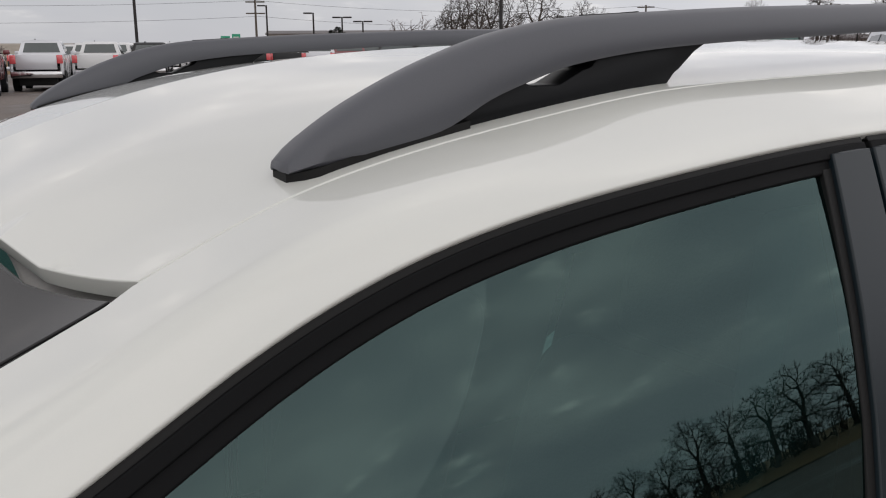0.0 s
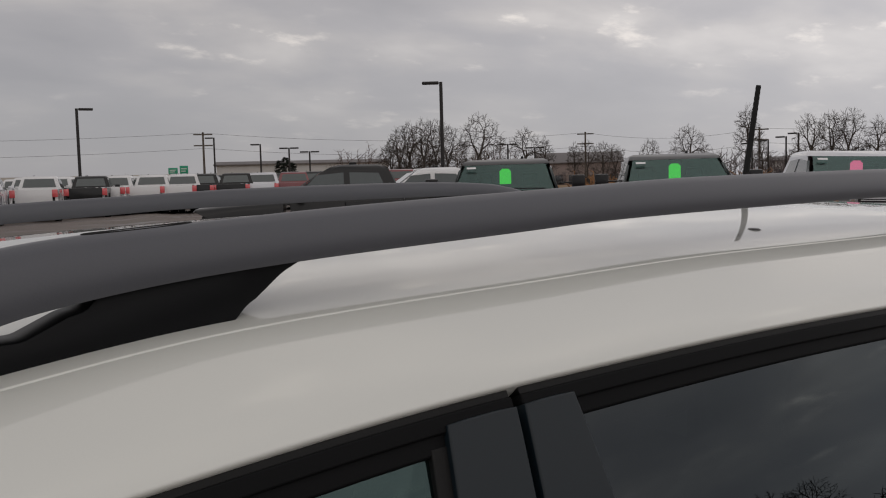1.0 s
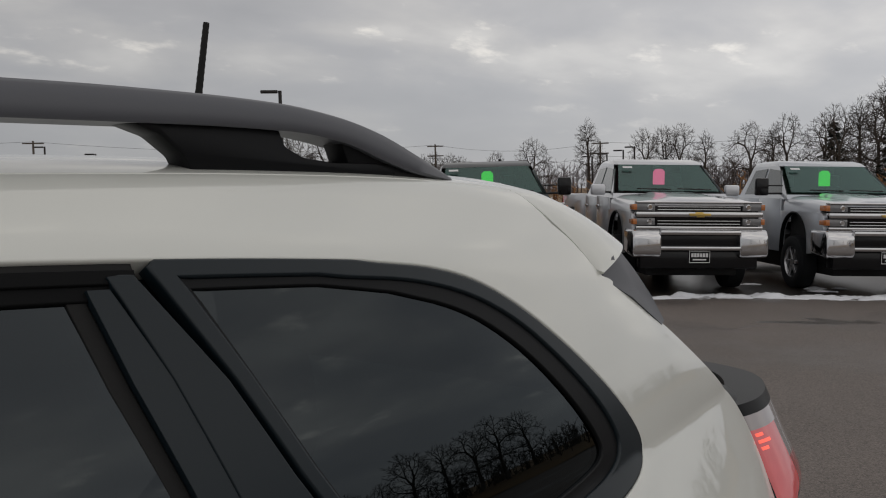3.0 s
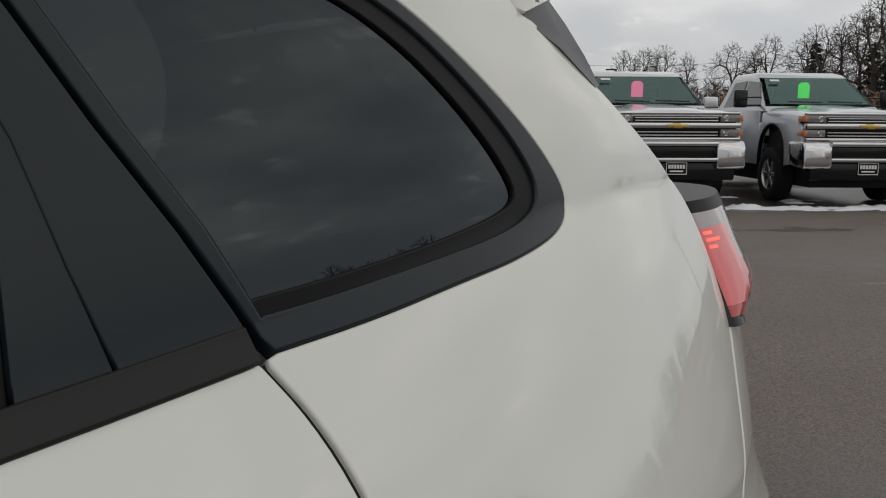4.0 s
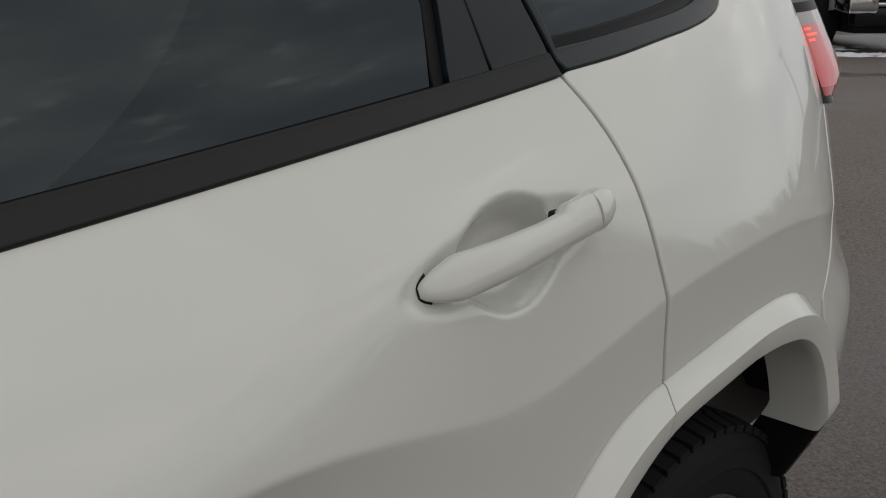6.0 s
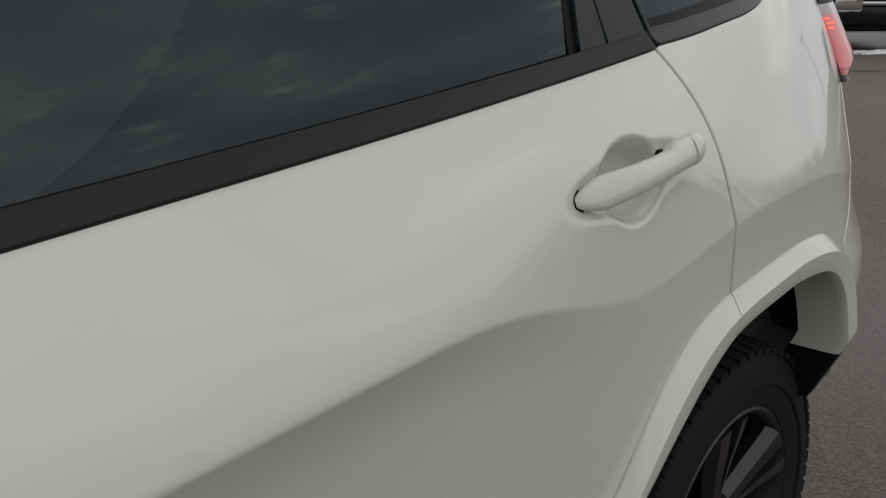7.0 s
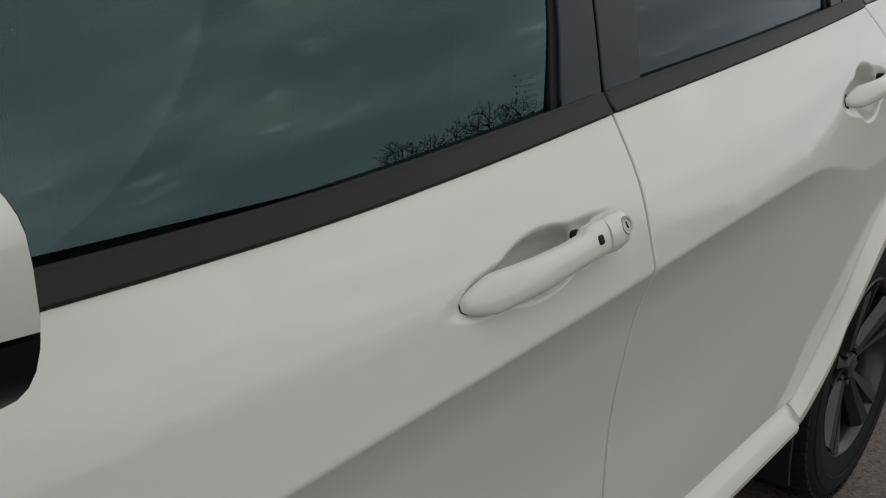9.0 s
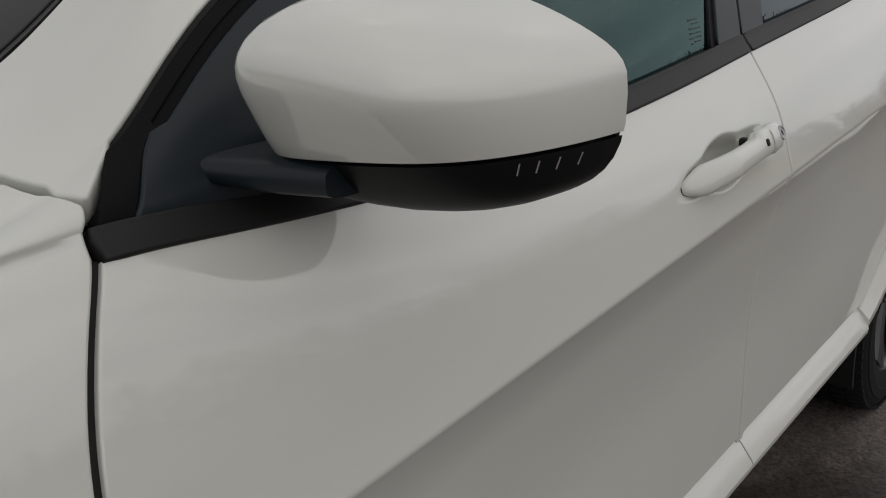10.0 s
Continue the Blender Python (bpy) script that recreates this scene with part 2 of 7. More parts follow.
def prism(bm, outline, a, b, axis="y", bevel=0.0, seg=2):
    """A closed outline in two axes, extruded along the third from a to b."""
    def at(p, h):
        return {"y": (p[0], h, p[1]), "x": (h, p[0], p[1]), "z": (p[0], p[1], h)}[axis]
    lo = [bm.verts.new(at(p, a)) for p in outline]
    hi = [bm.verts.new(at(p, b)) for p in outline]
    k = len(outline)
    fs = [bm.faces.new(lo), bm.faces.new(hi)]
    for i in range(k):
        fs.append(bm.faces.new((lo[i], lo[(i + 1) % k], hi[(i + 1) % k], hi[i])))
    bmesh.ops.recalc_face_normals(bm, faces=fs)
    if bevel:
        es = list({e for f in fs for e in f.edges})
        bmesh.ops.bevel(bm, geom=es, offset=bevel, segments=seg, affect="EDGES", profile=0.5, clamp_overlap=True)


def loft(rings, closed=True, caps=True):
    """Verts and faces through rings of equal length."""
    rings = [np.asarray(r, float) for r in rings]
    k = len(rings[0])
    verts = np.concatenate(rings)
    faces = []
    for i in range(len(rings) - 1):
        for j in range(k if closed else k - 1):
            a, b = i * k + j, i * k + (j + 1) % k
            faces.append((a, b, b + k, a + k))
    if caps and closed:
        faces.append(tuple(range(k))[::-1])
        faces.append(tuple(range((len(rings) - 1) * k, len(rings) * k)))
    return verts, faces


def lofted(name, rings, material, parent=None, label="", closed=True, caps=True, angle=40, weld=False):
    v, f = loft(rings, closed, caps)
    bm = bmesh.new()
    vs = [bm.verts.new(p) for p in v]
    for q in f:
        if len(set(q)) > 2:
            bm.faces.new([vs[i] for i in q])
    if weld:
        bmesh.ops.remove_doubles(bm, verts=bm.verts, dist=1e-5)
    return part(name, bm, material, parent, label, angle=angle)


def spin(name, profile, material, parent=None, label="", seg=48, centre=(0, 0, 0), axis="y", closed=False):
    """A profile of (radius, height) turned round an axis."""
    rings = []
    for r, h in profile:
        ring = []
        for i in range(seg):
            a = 2 * math.pi * i / seg
            c, s = r * math.cos(a), r * math.sin(a)
            p = {"y": (c, h, s), "z": (c, s, h), "x": (h, c, s)}[axis]
            ring.append(np.add(p, centre))
        rings.append(ring)
    if closed:
        rings.append(rings[0])
    v, f = loft(rings, True, False)
    bm = bmesh.new()
    vs = [bm.verts.new(p) for p in v]
    for q in f:
        bm.faces.new([vs[i] for i in q])
    bmesh.ops.remove_doubles(bm, verts=bm.verts, dist=1e-6)
    return part(name, bm, material, parent, label)


def tube(bm, path, radii, sides=8):
    """A round bar along a path; radii may be one number or one for each point."""
    path = [Vector(p) for p in path]
    if not hasattr(radii, "__len__"):
        radii = [radii] * len(path)
    up = Vector((0.3, 0.5, 0.81))
    last = None
    for i, (p, r) in enumerate(zip(path, radii)):
        d = (path[min(i + 1, len(path) - 1)] - path[max(i - 1, 0)]).normalized()
        a = d.cross(up).normalized()
        b = d.cross(a)
        ring = [bm.verts.new(p + r * (math.cos(2 * math.pi * j / sides) * a + math.sin(2 * math.pi * j / sides) * b)) for j in range(sides)]
        if last:
            for j in range(sides):
                bm.faces.new((last[j], last[(j + 1) % sides], ring[(j + 1) % sides], ring[j]))
        else:
            bm.faces.new(ring[::-1])
        last = ring
    bm.faces.new(last)


def smooth_line(pts, xs):
    """Monotone cubic through (x, ...) control rows, at xs."""
    pts = np.asarray(pts, float)
    x = pts[:, 0]
    out = []
    for c in range(1, pts.shape[1]):
        y = pts[:, c]
        h, d = np.diff(x), np.diff(y) / np.diff(x)
        m = np.zeros(len(x))
        m[0], m[-1] = d[0], d[-1]
        for i in range(1, len(x) - 1):
            if d[i - 1] * d[i] > 0:
                w1, w2 = 2 * h[i] + h[i - 1], h[i] + 2 * h[i - 1]
                m[i] = (w1 + w2) / (w1 / d[i - 1] + w2 / d[i])
        k = np.clip(np.searchsorted(x, xs) - 1, 0, len(x) - 2)
        t = (xs - x[k]) / h[k]
        tc = np.clip(t, 0, 1)
        v = (1 + 2 * tc) * (1 - tc) ** 2 * y[k] + tc * (1 - tc) ** 2 * h[k] * m[k] + tc * tc * (3 - 2 * tc) * y[k + 1] + tc * tc * (tc - 1) * h[k] * m[k + 1]
        v += np.where(t < 0, t * h[k] * m[0], 0) + np.where(t > 1, (t - 1) * h[k] * m[-1], 0)
        out.append(v)
    return out


def blur(a, k, axis):
    ker = np.exp(-0.5 * (np.arange(-3 * k, 3 * k + 1) / k) ** 2)
    ker /= ker.sum()
    a = np.moveaxis(a, axis, 0)
    n = len(a)
    pad = [a[0] * 2 - a[min(n - 1, j)] for j in range(3 * k, 0, -1)] + list(a) + [a[-1] * 2 - a[max(0, n - 1 - j)] for j in range(1, 3 * k + 1)]
    pad = np.array(pad)
    out = sum(w * pad[j:j + n] for j, w in enumerate(ker))
    return np.moveaxis(out, 0, axis)


def dense(poly, step, closed=True):
    """Points along a polyline no further apart than step."""
    out = []
    p = [np.asarray(q, float) for q in poly]
    for a, b in zip(p, p[1:] + (p[:1] if closed else [])):
        k = max(1, int(math.ceil(np.linalg.norm(b - a) / step)))
        out += [a + (b - a) * i / k for i in range(k)]
    if not closed:
        out.append(p[-1])
    return np.array(out)


def rounded(poly, rounds=3, keep=()):
    """Corner-cut polyline (open): ends stay."""
    p = [np.asarray(q, float) for q in poly]
    for _ in range(rounds):
        q = [p[0]]
        for a, b in zip(p, p[1:]):
            q += [0.75 * a + 0.25 * b, 0.25 * a + 0.75 * b]
        q.append(p[-1])
        p = q
    return p


def inside(pts, poly):
    x, y = pts[:, 0], pts[:, 1]
    res = np.zeros(len(pts), bool)
    q = np.roll(poly, -1, 0)
    for (x0, y0), (x1, y1) in zip(poly, q):
        if y0 != y1:
            c = (y0 > y) != (y1 > y)
            res ^= c & (x < (x1 - x0) * (y - y0) / (y1 - y0) + x0)
    return res


# ---- ground ----
# x, y, half length, half width, turn, darkening (damp, or shade painted by car and row)
STREAKS = [(1.9, -1.05, 1.4, 0.45, 0, 1.3), (12.15, 2.75, 0.75, 0.16, -43, 1.35), (9.7, 0.55, 0.8, 0.13, -46, 1.2), (10.9, 3.4, 0.5, 0.10, -43, 0.8), (8.4, -0.6, 0.7, 0.2, -50, 0.9), (6.4, -0.9, 0.9, 0.28, -30, 0.8), (9.6, -2.6, 1.2, 0.4, -20, 0.8), (15.6, 5.4, 9.0, 2.3, -43, 1.85)]


def ground_material():
    m = bpy.data.materials.new("wet_asphalt")
    m.use_nodes = True
    n, l = m.node_tree.nodes, m.node_tree.links
    p = n["Principled BSDF"]
    tc = n.new("ShaderNodeTexCoord")
    def noise_(scale, detail, rough=0.5):
        k = n.new("ShaderNodeTexNoise")
        k.inputs["Scale"].default_value, k.inputs["Detail"].default_value, k.inputs["Roughness"].default_value = scale, detail, rough
        l.new(tc.outputs["Object"], k.inputs["Vector"])
        return k
    agg = n.new("ShaderNodeTexVoronoi"); agg.inputs["Scale"].default_value = 130
    l.new(tc.outputs["Object"], agg.inputs["Vector"])
    fine, wide, wet = noise_(75, 8, 0.75), noise_(0.5, 5), noise_(0.33, 4, 0.55)
    ramp = n.new("ShaderNodeValToRGB")
    e = ramp.color_ramp.elements
    e[0].position, e[0].color = 0.30, (0.062, 0.054, 0.049, 1)
    e[1].position, e[1].color = 0.75, (0.235, 0.198, 0.176, 1)
    mixn = n.new("ShaderNodeMath"); mixn.operation = "MULTIPLY_ADD"; mixn.inputs[1].default_value = 0.38
    l.new(agg.outputs["Color"], mixn.inputs[0])
    h = n.new("ShaderNodeMath"); h.operation = "MULTIPLY"; h.inputs[1].default_value = 0.68
    l.new(fine.outputs["Fac"], h.inputs[0]); l.new(h.outputs[0], mixn.inputs[2])
    l.new(mixn.outputs[0], ramp.inputs["Fac"])
    damp = n.new("ShaderNodeMapRange")
    damp.inputs["From Min"].default_value, damp.inputs["From Max"].default_value = 0.50, 0.68
    l.new(wet.outputs["Fac"], damp.inputs["Value"])
    # damp streaks along the lane, shade painted beside the car, melt water and painted shade under the parked row
    wob = noise_(1.3, 5, 0.6)
    wv = n.new("ShaderNodeVectorMath"); wv.operation = "MULTIPLY_ADD"
    wv.inputs[1].default_value, wv.inputs[2].default_value = (1.5, 1.5, 0.0), (-0.75, -0.75, 0.0)
    l.new(wob.outputs["Color"], wv.inputs[0])
    wsum = n.new("ShaderNodeVectorMath"); wsum.operation = "ADD"
    l.new(tc.outputs["Object"], wsum.inputs[0]); l.new(wv.outputs[0], wsum.inputs[1])
    wet_shade = damp.outputs[0]
    for x, y, rx, ry, turn, soak_shade in STREAKS:
        mp = n.new("ShaderNodeMapping"); mp.vector_type = "TEXTURE"
        mp.inputs["Location"].default_value, mp.inputs["Rotation"].default_value, mp.inputs["Scale"].default_value = (x, y, 0), (0, 0, radians(turn)), (rx, ry, 100)
        l.new(wsum.outputs[0], mp.inputs[0])
        ln = n.new("ShaderNodeVectorMath"); ln.operation = "LENGTH"
        l.new(mp.outputs[0], ln.inputs[0])
        rm = n.new("ShaderNodeMapRange"); rm.interpolation_type = "SMOOTHSTEP"
        rm.inputs["From Min"].default_value, rm.inputs["From Max"].default_value = 0.6, 1.15
        rm.inputs["To Min"].default_value, rm.inputs["To Max"].default_value = soak_shade, 0.0
        l.new(ln.outputs["Value"], rm.inputs["Value"])
        mx = n.new("ShaderNodeMath"); mx.operation = "MAXIMUM"
        l.new(wet_shade, mx.inputs[0]); l.new(rm.outputs[0], mx.inputs[1])
        wet_shade = mx.outputs[0]
    dk = n.new("ShaderNodeMapRange"); dk.clamp = False
    dk.inputs["To Min"].default_value, dk.inputs["To Max"].default_value = 1.0, 0.55
    l.new(wet_shade, dk.inputs["Value"])
    sc = n.new("ShaderNodeVectorMath"); sc.operation = "SCALE"
    l.new(ramp.outputs[0], sc.inputs[0]); l.new(dk.outputs[0], sc.inputs["Scale"])
    wd = n.new("ShaderNodeMapRange"); wd.inputs["To Min"].default_value, wd.inputs["To Max"].default_value = 0.75, 1.25
    l.new(wide.outputs["Fac"], wd.inputs["Value"])
    s2 = n.new("ShaderNodeVectorMath"); s2.operation = "SCALE"
    l.new(sc.outputs[0], s2.inputs[0]); l.new(wd.outputs[0], s2.inputs["Scale"])
    l.new(s2.outputs[0], p.inputs["Base Color"])
    p.inputs["Specular IOR Level"].default_value = 0.28
    rg = n.new("ShaderNodeMapRange"); rg.inputs["To Min"].default_value, rg.inputs["To Max"].default_value = 0.66, 0.30
    l.new(wet_shade, rg.inputs["Value"]); l.new(rg.outputs[0], p.inputs["Roughness"])
    b = n.new("ShaderNodeBump"); b.inputs["Distance"].default_value = 0.004
    bs = n.new("ShaderNodeMapRange"); bs.inputs["To Min"].default_value, bs.inputs["To Max"].default_value = 0.7, 0.12
    l.new(wet_shade, bs.inputs["Value"]); l.new(bs.outputs[0], b.inputs["Strength"])
    l.new(mixn.outputs[0], b.inputs["Height"]); l.new(b.outputs[0], p.inputs["Normal"])
    return m


ASPHALT = ground_material()
# the lot falls gently along the row of pickups
ROW = np.array((0.727, -0.686))
FRONT0 = np.array((13.52, 5.10))
FALL = 0.036


def ground_z(x, y):
    u = (x - FRONT0[0]) * ROW[0] + (y - FRONT0[1]) * ROW[1]
    v = (x - FRONT0[0]) * 0.686 + (y - FRONT0[1]) * 0.727
    w = min(1.0, max(0.0, (v + 9.0) / 6.0)) * min(1.0, max(0.0, (16.0 - v) / 6.0))
    return -FALL * float(np.interp(u, (-12, -1.2, 0.2, 7.5, 16), (0, -1.0, 0.2, 7.5, 0))) * w * w * (3 - 2 * w)


def drape(ob):
    """Lay a flat object's mesh on the fall of the lot."""
    for v in ob.data.vertices:
        q = ob.matrix_world @ v.co
        v.co.z += ground_z(q.x, q.y)


gx = [-1500, -600, -200, -60, -20] + [float(k) * 0.75 for k in range(-4, 45)] + [45, 80, 200, 600, 1500]
gy = [-1500, -600, -200, -60, -30] + [float(k) * 0.75 for k in range(-24, 40)] + [45, 80, 200, 600, 1500]
ground = mesh("ground", [(x, y, ground_z(x, y)) for x in gx for y in gy], [(i * len(gy) + j, (i + 1) * len(gy) + j, (i + 1) * len(gy) + j + 1, i * len(gy) + j + 1) for i in range(len(gx) - 1) for j in range(len(gy) - 1)], ASPHALT)
tagged(ground, "damp dark asphalt of a large parking lot", "ground", kind="structure")


# ---- the white SUV: body surface ----
# x runs from the front axle (0) to the rear, y across the car (0 on its centre line), z up.
# Character lines of the left side, from sill to roof centre: rows of x, y, z.
LINES = [
    (0.00, [(-0.9, -0.70, 0.36), (-0.5, -0.79, 0.36), (0.4, -0.815, 0.36), (2.15, -0.817, 0.36), (2.9, -0.80, 0.38), (3.3, -0.70, 0.40), (3.5, -0.60, 0.42)]),
    (0.16, [(-0.9, -0.76, 0.52), (-0.5, -0.84, 0.52), (0.4, -0.862, 0.52), (2.1, -0.862, 0.525), (2.9, -0.85, 0.55), (3.3, -0.765, 0.56), (3.5, -0.64, 0.56)]),
    (0.36, [(-0.9, -0.78, 0.68), (-0.5, -0.86, 0.70), (0.4, -0.868, 0.72), (0.9, -0.860, 0.72), (1.6, -0.858, 0.73), (2.0, -0.868, 0.73), (2.35, -0.888, 0.74), (2.8, -0.884, 0.74), (3.0, -0.868, 0.74), (3.15, -0.830, 0.74), (3.3, -0.768, 0.74), (3.5, -0.65, 0.74)]),
    (0.582, []),
    (0.60, [(-0.9, -0.79, 0.80), (-0.4, -0.875, 0.90), (0.4, -0.896, 0.938), (0.85, -0.899, 0.958), (1.46, -0.901, 0.984), (1.7, -0.901, 0.996), (1.95, -0.898, 1.004), (2.04, -0.896, 0.992), (2.14, -0.892, 0.966), (2.24, -0.889, 0.946), (2.36, -0.889, 0.962), (2.46, -0.889, 0.981), (2.6, -0.886, 0.989), (2.72, -0.879, 0.988), (2.8, -0.872, 0.983), (2.9, -0.860, 0.968), (3.0, -0.84, 0.945), (3.2, -0.768, 0.93), (3.5, -0.62, 0.92)]),
    (0.618, []),
    (0.70, [(-0.9, -0.79, 0.85), (-0.4, -0.865, 0.98), (0.4, -0.872, 1.045), (1.14, -0.876, 1.05), (1.6, -0.872, 1.068), (2.14, -0.864, 1.083), (2.4, -0.859, 1.085), (2.8, -0.825, 1.09), (3.0, -0.79, 1.09), (3.2, -0.733, 1.09), (3.5, -0.60, 1.08)]),
    (0.82, [(-0.9, -0.77, 0.89), (-0.4, -0.83, 1.03), (0.0, -0.84, 1.10), (0.43, -0.832, 1.160), (0.55, -0.833, 1.148), (0.7, -0.834, 1.136), (0.85, -0.834, 1.131), (1.0, -0.833, 1.130), (1.2, -0.828, 1.1355), (1.484, -0.816, 1.150), (2.0, -0.799, 1.178), (2.429, -0.781, 1.209), (2.68, -0.766, 1.234), (2.85, -0.742, 1.25), (3.05, -0.702, 1.255), (3.24, -0.652, 1.25), (3.5, -0.55, 1.22)]),
    (0.855, [(-0.9, -0.75, 0.905), (-0.4, -0.81, 1.045), (0.0, -0.82, 1.113), (0.43, -0.818, 1.178), (0.55, -0.819, 1.167), (0.7, -0.819, 1.157), (0.85, -0.818, 1.152), (1.0, -0.816, 1.151), (1.2, -0.811, 1.158), (1.484, -0.799, 1.172), (2.0, -0.783, 1.199), (2.429, -0.764, 1.230), (2.68, -0.747, 1.258), (2.85, -0.728, 1.275), (3.05, -0.69, 1.28), (3.24, -0.642, 1.272), (3.5, -0.54, 1.24)]),
    (1.045, [(-0.9, -0.7256, 0.9175), (-0.4, -0.7905, 1.0550), (0, -0.8055, 1.1240), (0.3, -0.8071, 1.1652), (0.457, -0.8045, 1.1886), (0.51, -0.7964, 1.2105), (0.589, -0.7876, 1.2374), (0.7, -0.7800, 1.2615), (0.835, -0.7701, 1.2893), (0.952, -0.7617, 1.3167), (1.072, -0.7553, 1.3343), (1.223, -0.7498, 1.3454), (1.53, -0.7418, 1.3582), (1.8, -0.7370, 1.3673), (2.05, -0.7329, 1.3728), (2.27, -0.7289, 1.3758), (2.53, -0.7223, 1.3766), (2.7, -0.7130, 1.3725), (2.85, -0.6948, 1.3625), (3, -0.6709, 1.3394), (3.2, -0.6311, 1.3018), (3.5, -0.5400, 1.2500)]),
    (1.235, [(-0.9, -0.70, 0.93), (-0.4, -0.77, 1.065), (0.0, -0.79, 1.135), (0.3, -0.795, 1.172), (0.457, -0.79, 1.20), (0.51, -0.772, 1.245), (0.589, -0.752, 1.301), (0.70, -0.735, 1.352), (0.835, -0.714, 1.409), (0.952, -0.696, 1.465), (1.072, -0.684, 1.500), (1.223, -0.676, 1.521), (1.53, -0.668, 1.542), (1.8, -0.667, 1.546), (2.05, -0.668, 1.543), (2.27, -0.671, 1.533), (2.53, -0.674, 1.512), (2.7, -0.674, 1.485), (2.85, -0.668, 1.452), (3.0, -0.655, 1.405), (3.2, -0.62, 1.33), (3.5, -0.54, 1.26)]),
    (1.29, [(-0.9, -0.62, 0.945), (-0.4, -0.71, 1.085), (0.0, -0.73, 1.15), (0.3, -0.755, 1.19), (0.457, -0.745, 1.232), (0.589, -0.712, 1.335), (0.70, -0.693, 1.389), (0.835, -0.672, 1.447), (0.952, -0.656, 1.500), (1.072, -0.645, 1.530), (1.223, -0.634, 1.547), (1.53, -0.626, 1.570), (1.9, -0.624, 1.576), (2.27, -0.626, 1.570), (2.53, -0.629, 1.556), (2.8, -0.626, 1.530), (3.0, -0.616, 1.48), (3.2, -0.57, 1.42), (3.5, -0.5, 1.32)]),
    (1.36, [(-0.9, -0.5, 0.955), (-0.4, -0.60, 1.10), (0.0, -0.64, 1.165), (0.3, -0.68, 1.215), (0.457, -0.655, 1.262), (0.589, -0.625, 1.345), (0.70, -0.602, 1.397), (0.894, -0.572, 1.472), (1.007, -0.57, 1.522), (1.097, -0.57, 1.544), (1.26, -0.57, 1.571), (1.372, -0.57, 1.585), (1.612, -0.57, 1.594), (1.9, -0.57, 1.601), (2.324, -0.57, 1.601), (2.55, -0.57, 1.597), (2.8, -0.565, 1.580), (3.0, -0.55, 1.54), (3.2, -0.52, 1.48), (3.5, -0.45, 1.38)]),
    (1.63, [(-0.9, -0.3, 0.965), (-0.4, -0.3, 1.12), (0.0, -0.3, 1.185), (0.3, -0.3, 1.26), (0.457, -0.3, 1.325), (0.589, -0.3, 1.383), (0.7, -0.3, 1.430), (0.84, -0.3, 1.488), (0.95, -0.3, 1.531), (1.1, -0.3, 1.573), (1.26, -0.3, 1.600), (1.4, -0.3, 1.612), (1.612, -0.3, 1.621), (1.9, -0.3, 1.628), (2.32, -0.3, 1.629), (2.72, -0.3, 1.616), (3.0, -0.3, 1.588), (3.2, -0.3, 1.55), (3.5, -0.3, 1.46)]),
    (1.93, [(-0.9, 0.0, 0.97), (-0.4, 0.0, 1.128), (0.0, 0.0, 1.192), (0.3, 0.0, 1.272), (0.457, 0.0, 1.337), (0.589, 0.0, 1.395), (0.7, 0.0, 1.442), (0.84, 0.0, 1.500), (0.95, 0.0, 1.543), (1.1, 0.0, 1.585), (1.26, 0.0, 1.612), (1.4, 0.0, 1.624), (1.612, 0.0, 1.633), (1.9, 0.0, 1.640), (2.32, 0.0, 1.641), (2.72, 0.0, 1.628), (3.0, 0.0, 1.6), (3.2, 0.0, 1.56), (3.5, 0.0, 1.47)]),
]
# tilt of the skin just above and below the crease, in degrees: it fades before the wheel and rises again over the haunch
CREASE_UP = ((-0.9, 16), (1.9, 16), (2.04, 13), (2.16, 9), (2.26, 9), (2.4, 15), (2.8, 15), (2.95, 12), (3.2, 6), (3.5, 4))
CREASE_DOWN = ((-0.9, 25), (1.8, 25), (1.95, 21), (2.05, 12), (2.16, 3), (2.26, 0), (2.4, 3), (2.8, 4), (2.95, 2), (3.2, 0), (3.5, 0))
for i, s, tilt, dz in ((3, 0.5945, CREASE_DOWN, -0.005), (5, 0.6055, CREASE_UP, 0.005)):
    LINES[i] = (s, [(x, y + 0.005 * math.tan(radians(float(np.interp(x, *zip(*tilt))))), z + dz) for x, y, z in LINES[4][1]])
# undercut below the crease
low_x, low_y = zip(*[(p[0], p[1]) for p in LINES[2][1]])
LINES.insert(3, (0.53, [(x, y + (float(np.interp(x, low_x, low_y)) - y) * 0.29 + 0.011 * float(np.interp(x, *zip(*CREASE_DOWN))) / 25, z - 0.072) for x, y, z in LINES[4][1]]))
BULGE = 0.008
GX = np.arange(-0.9, 3.5001, 0.02)
DS = 0.002
GS = np.arange(0, 1.9301, DS)


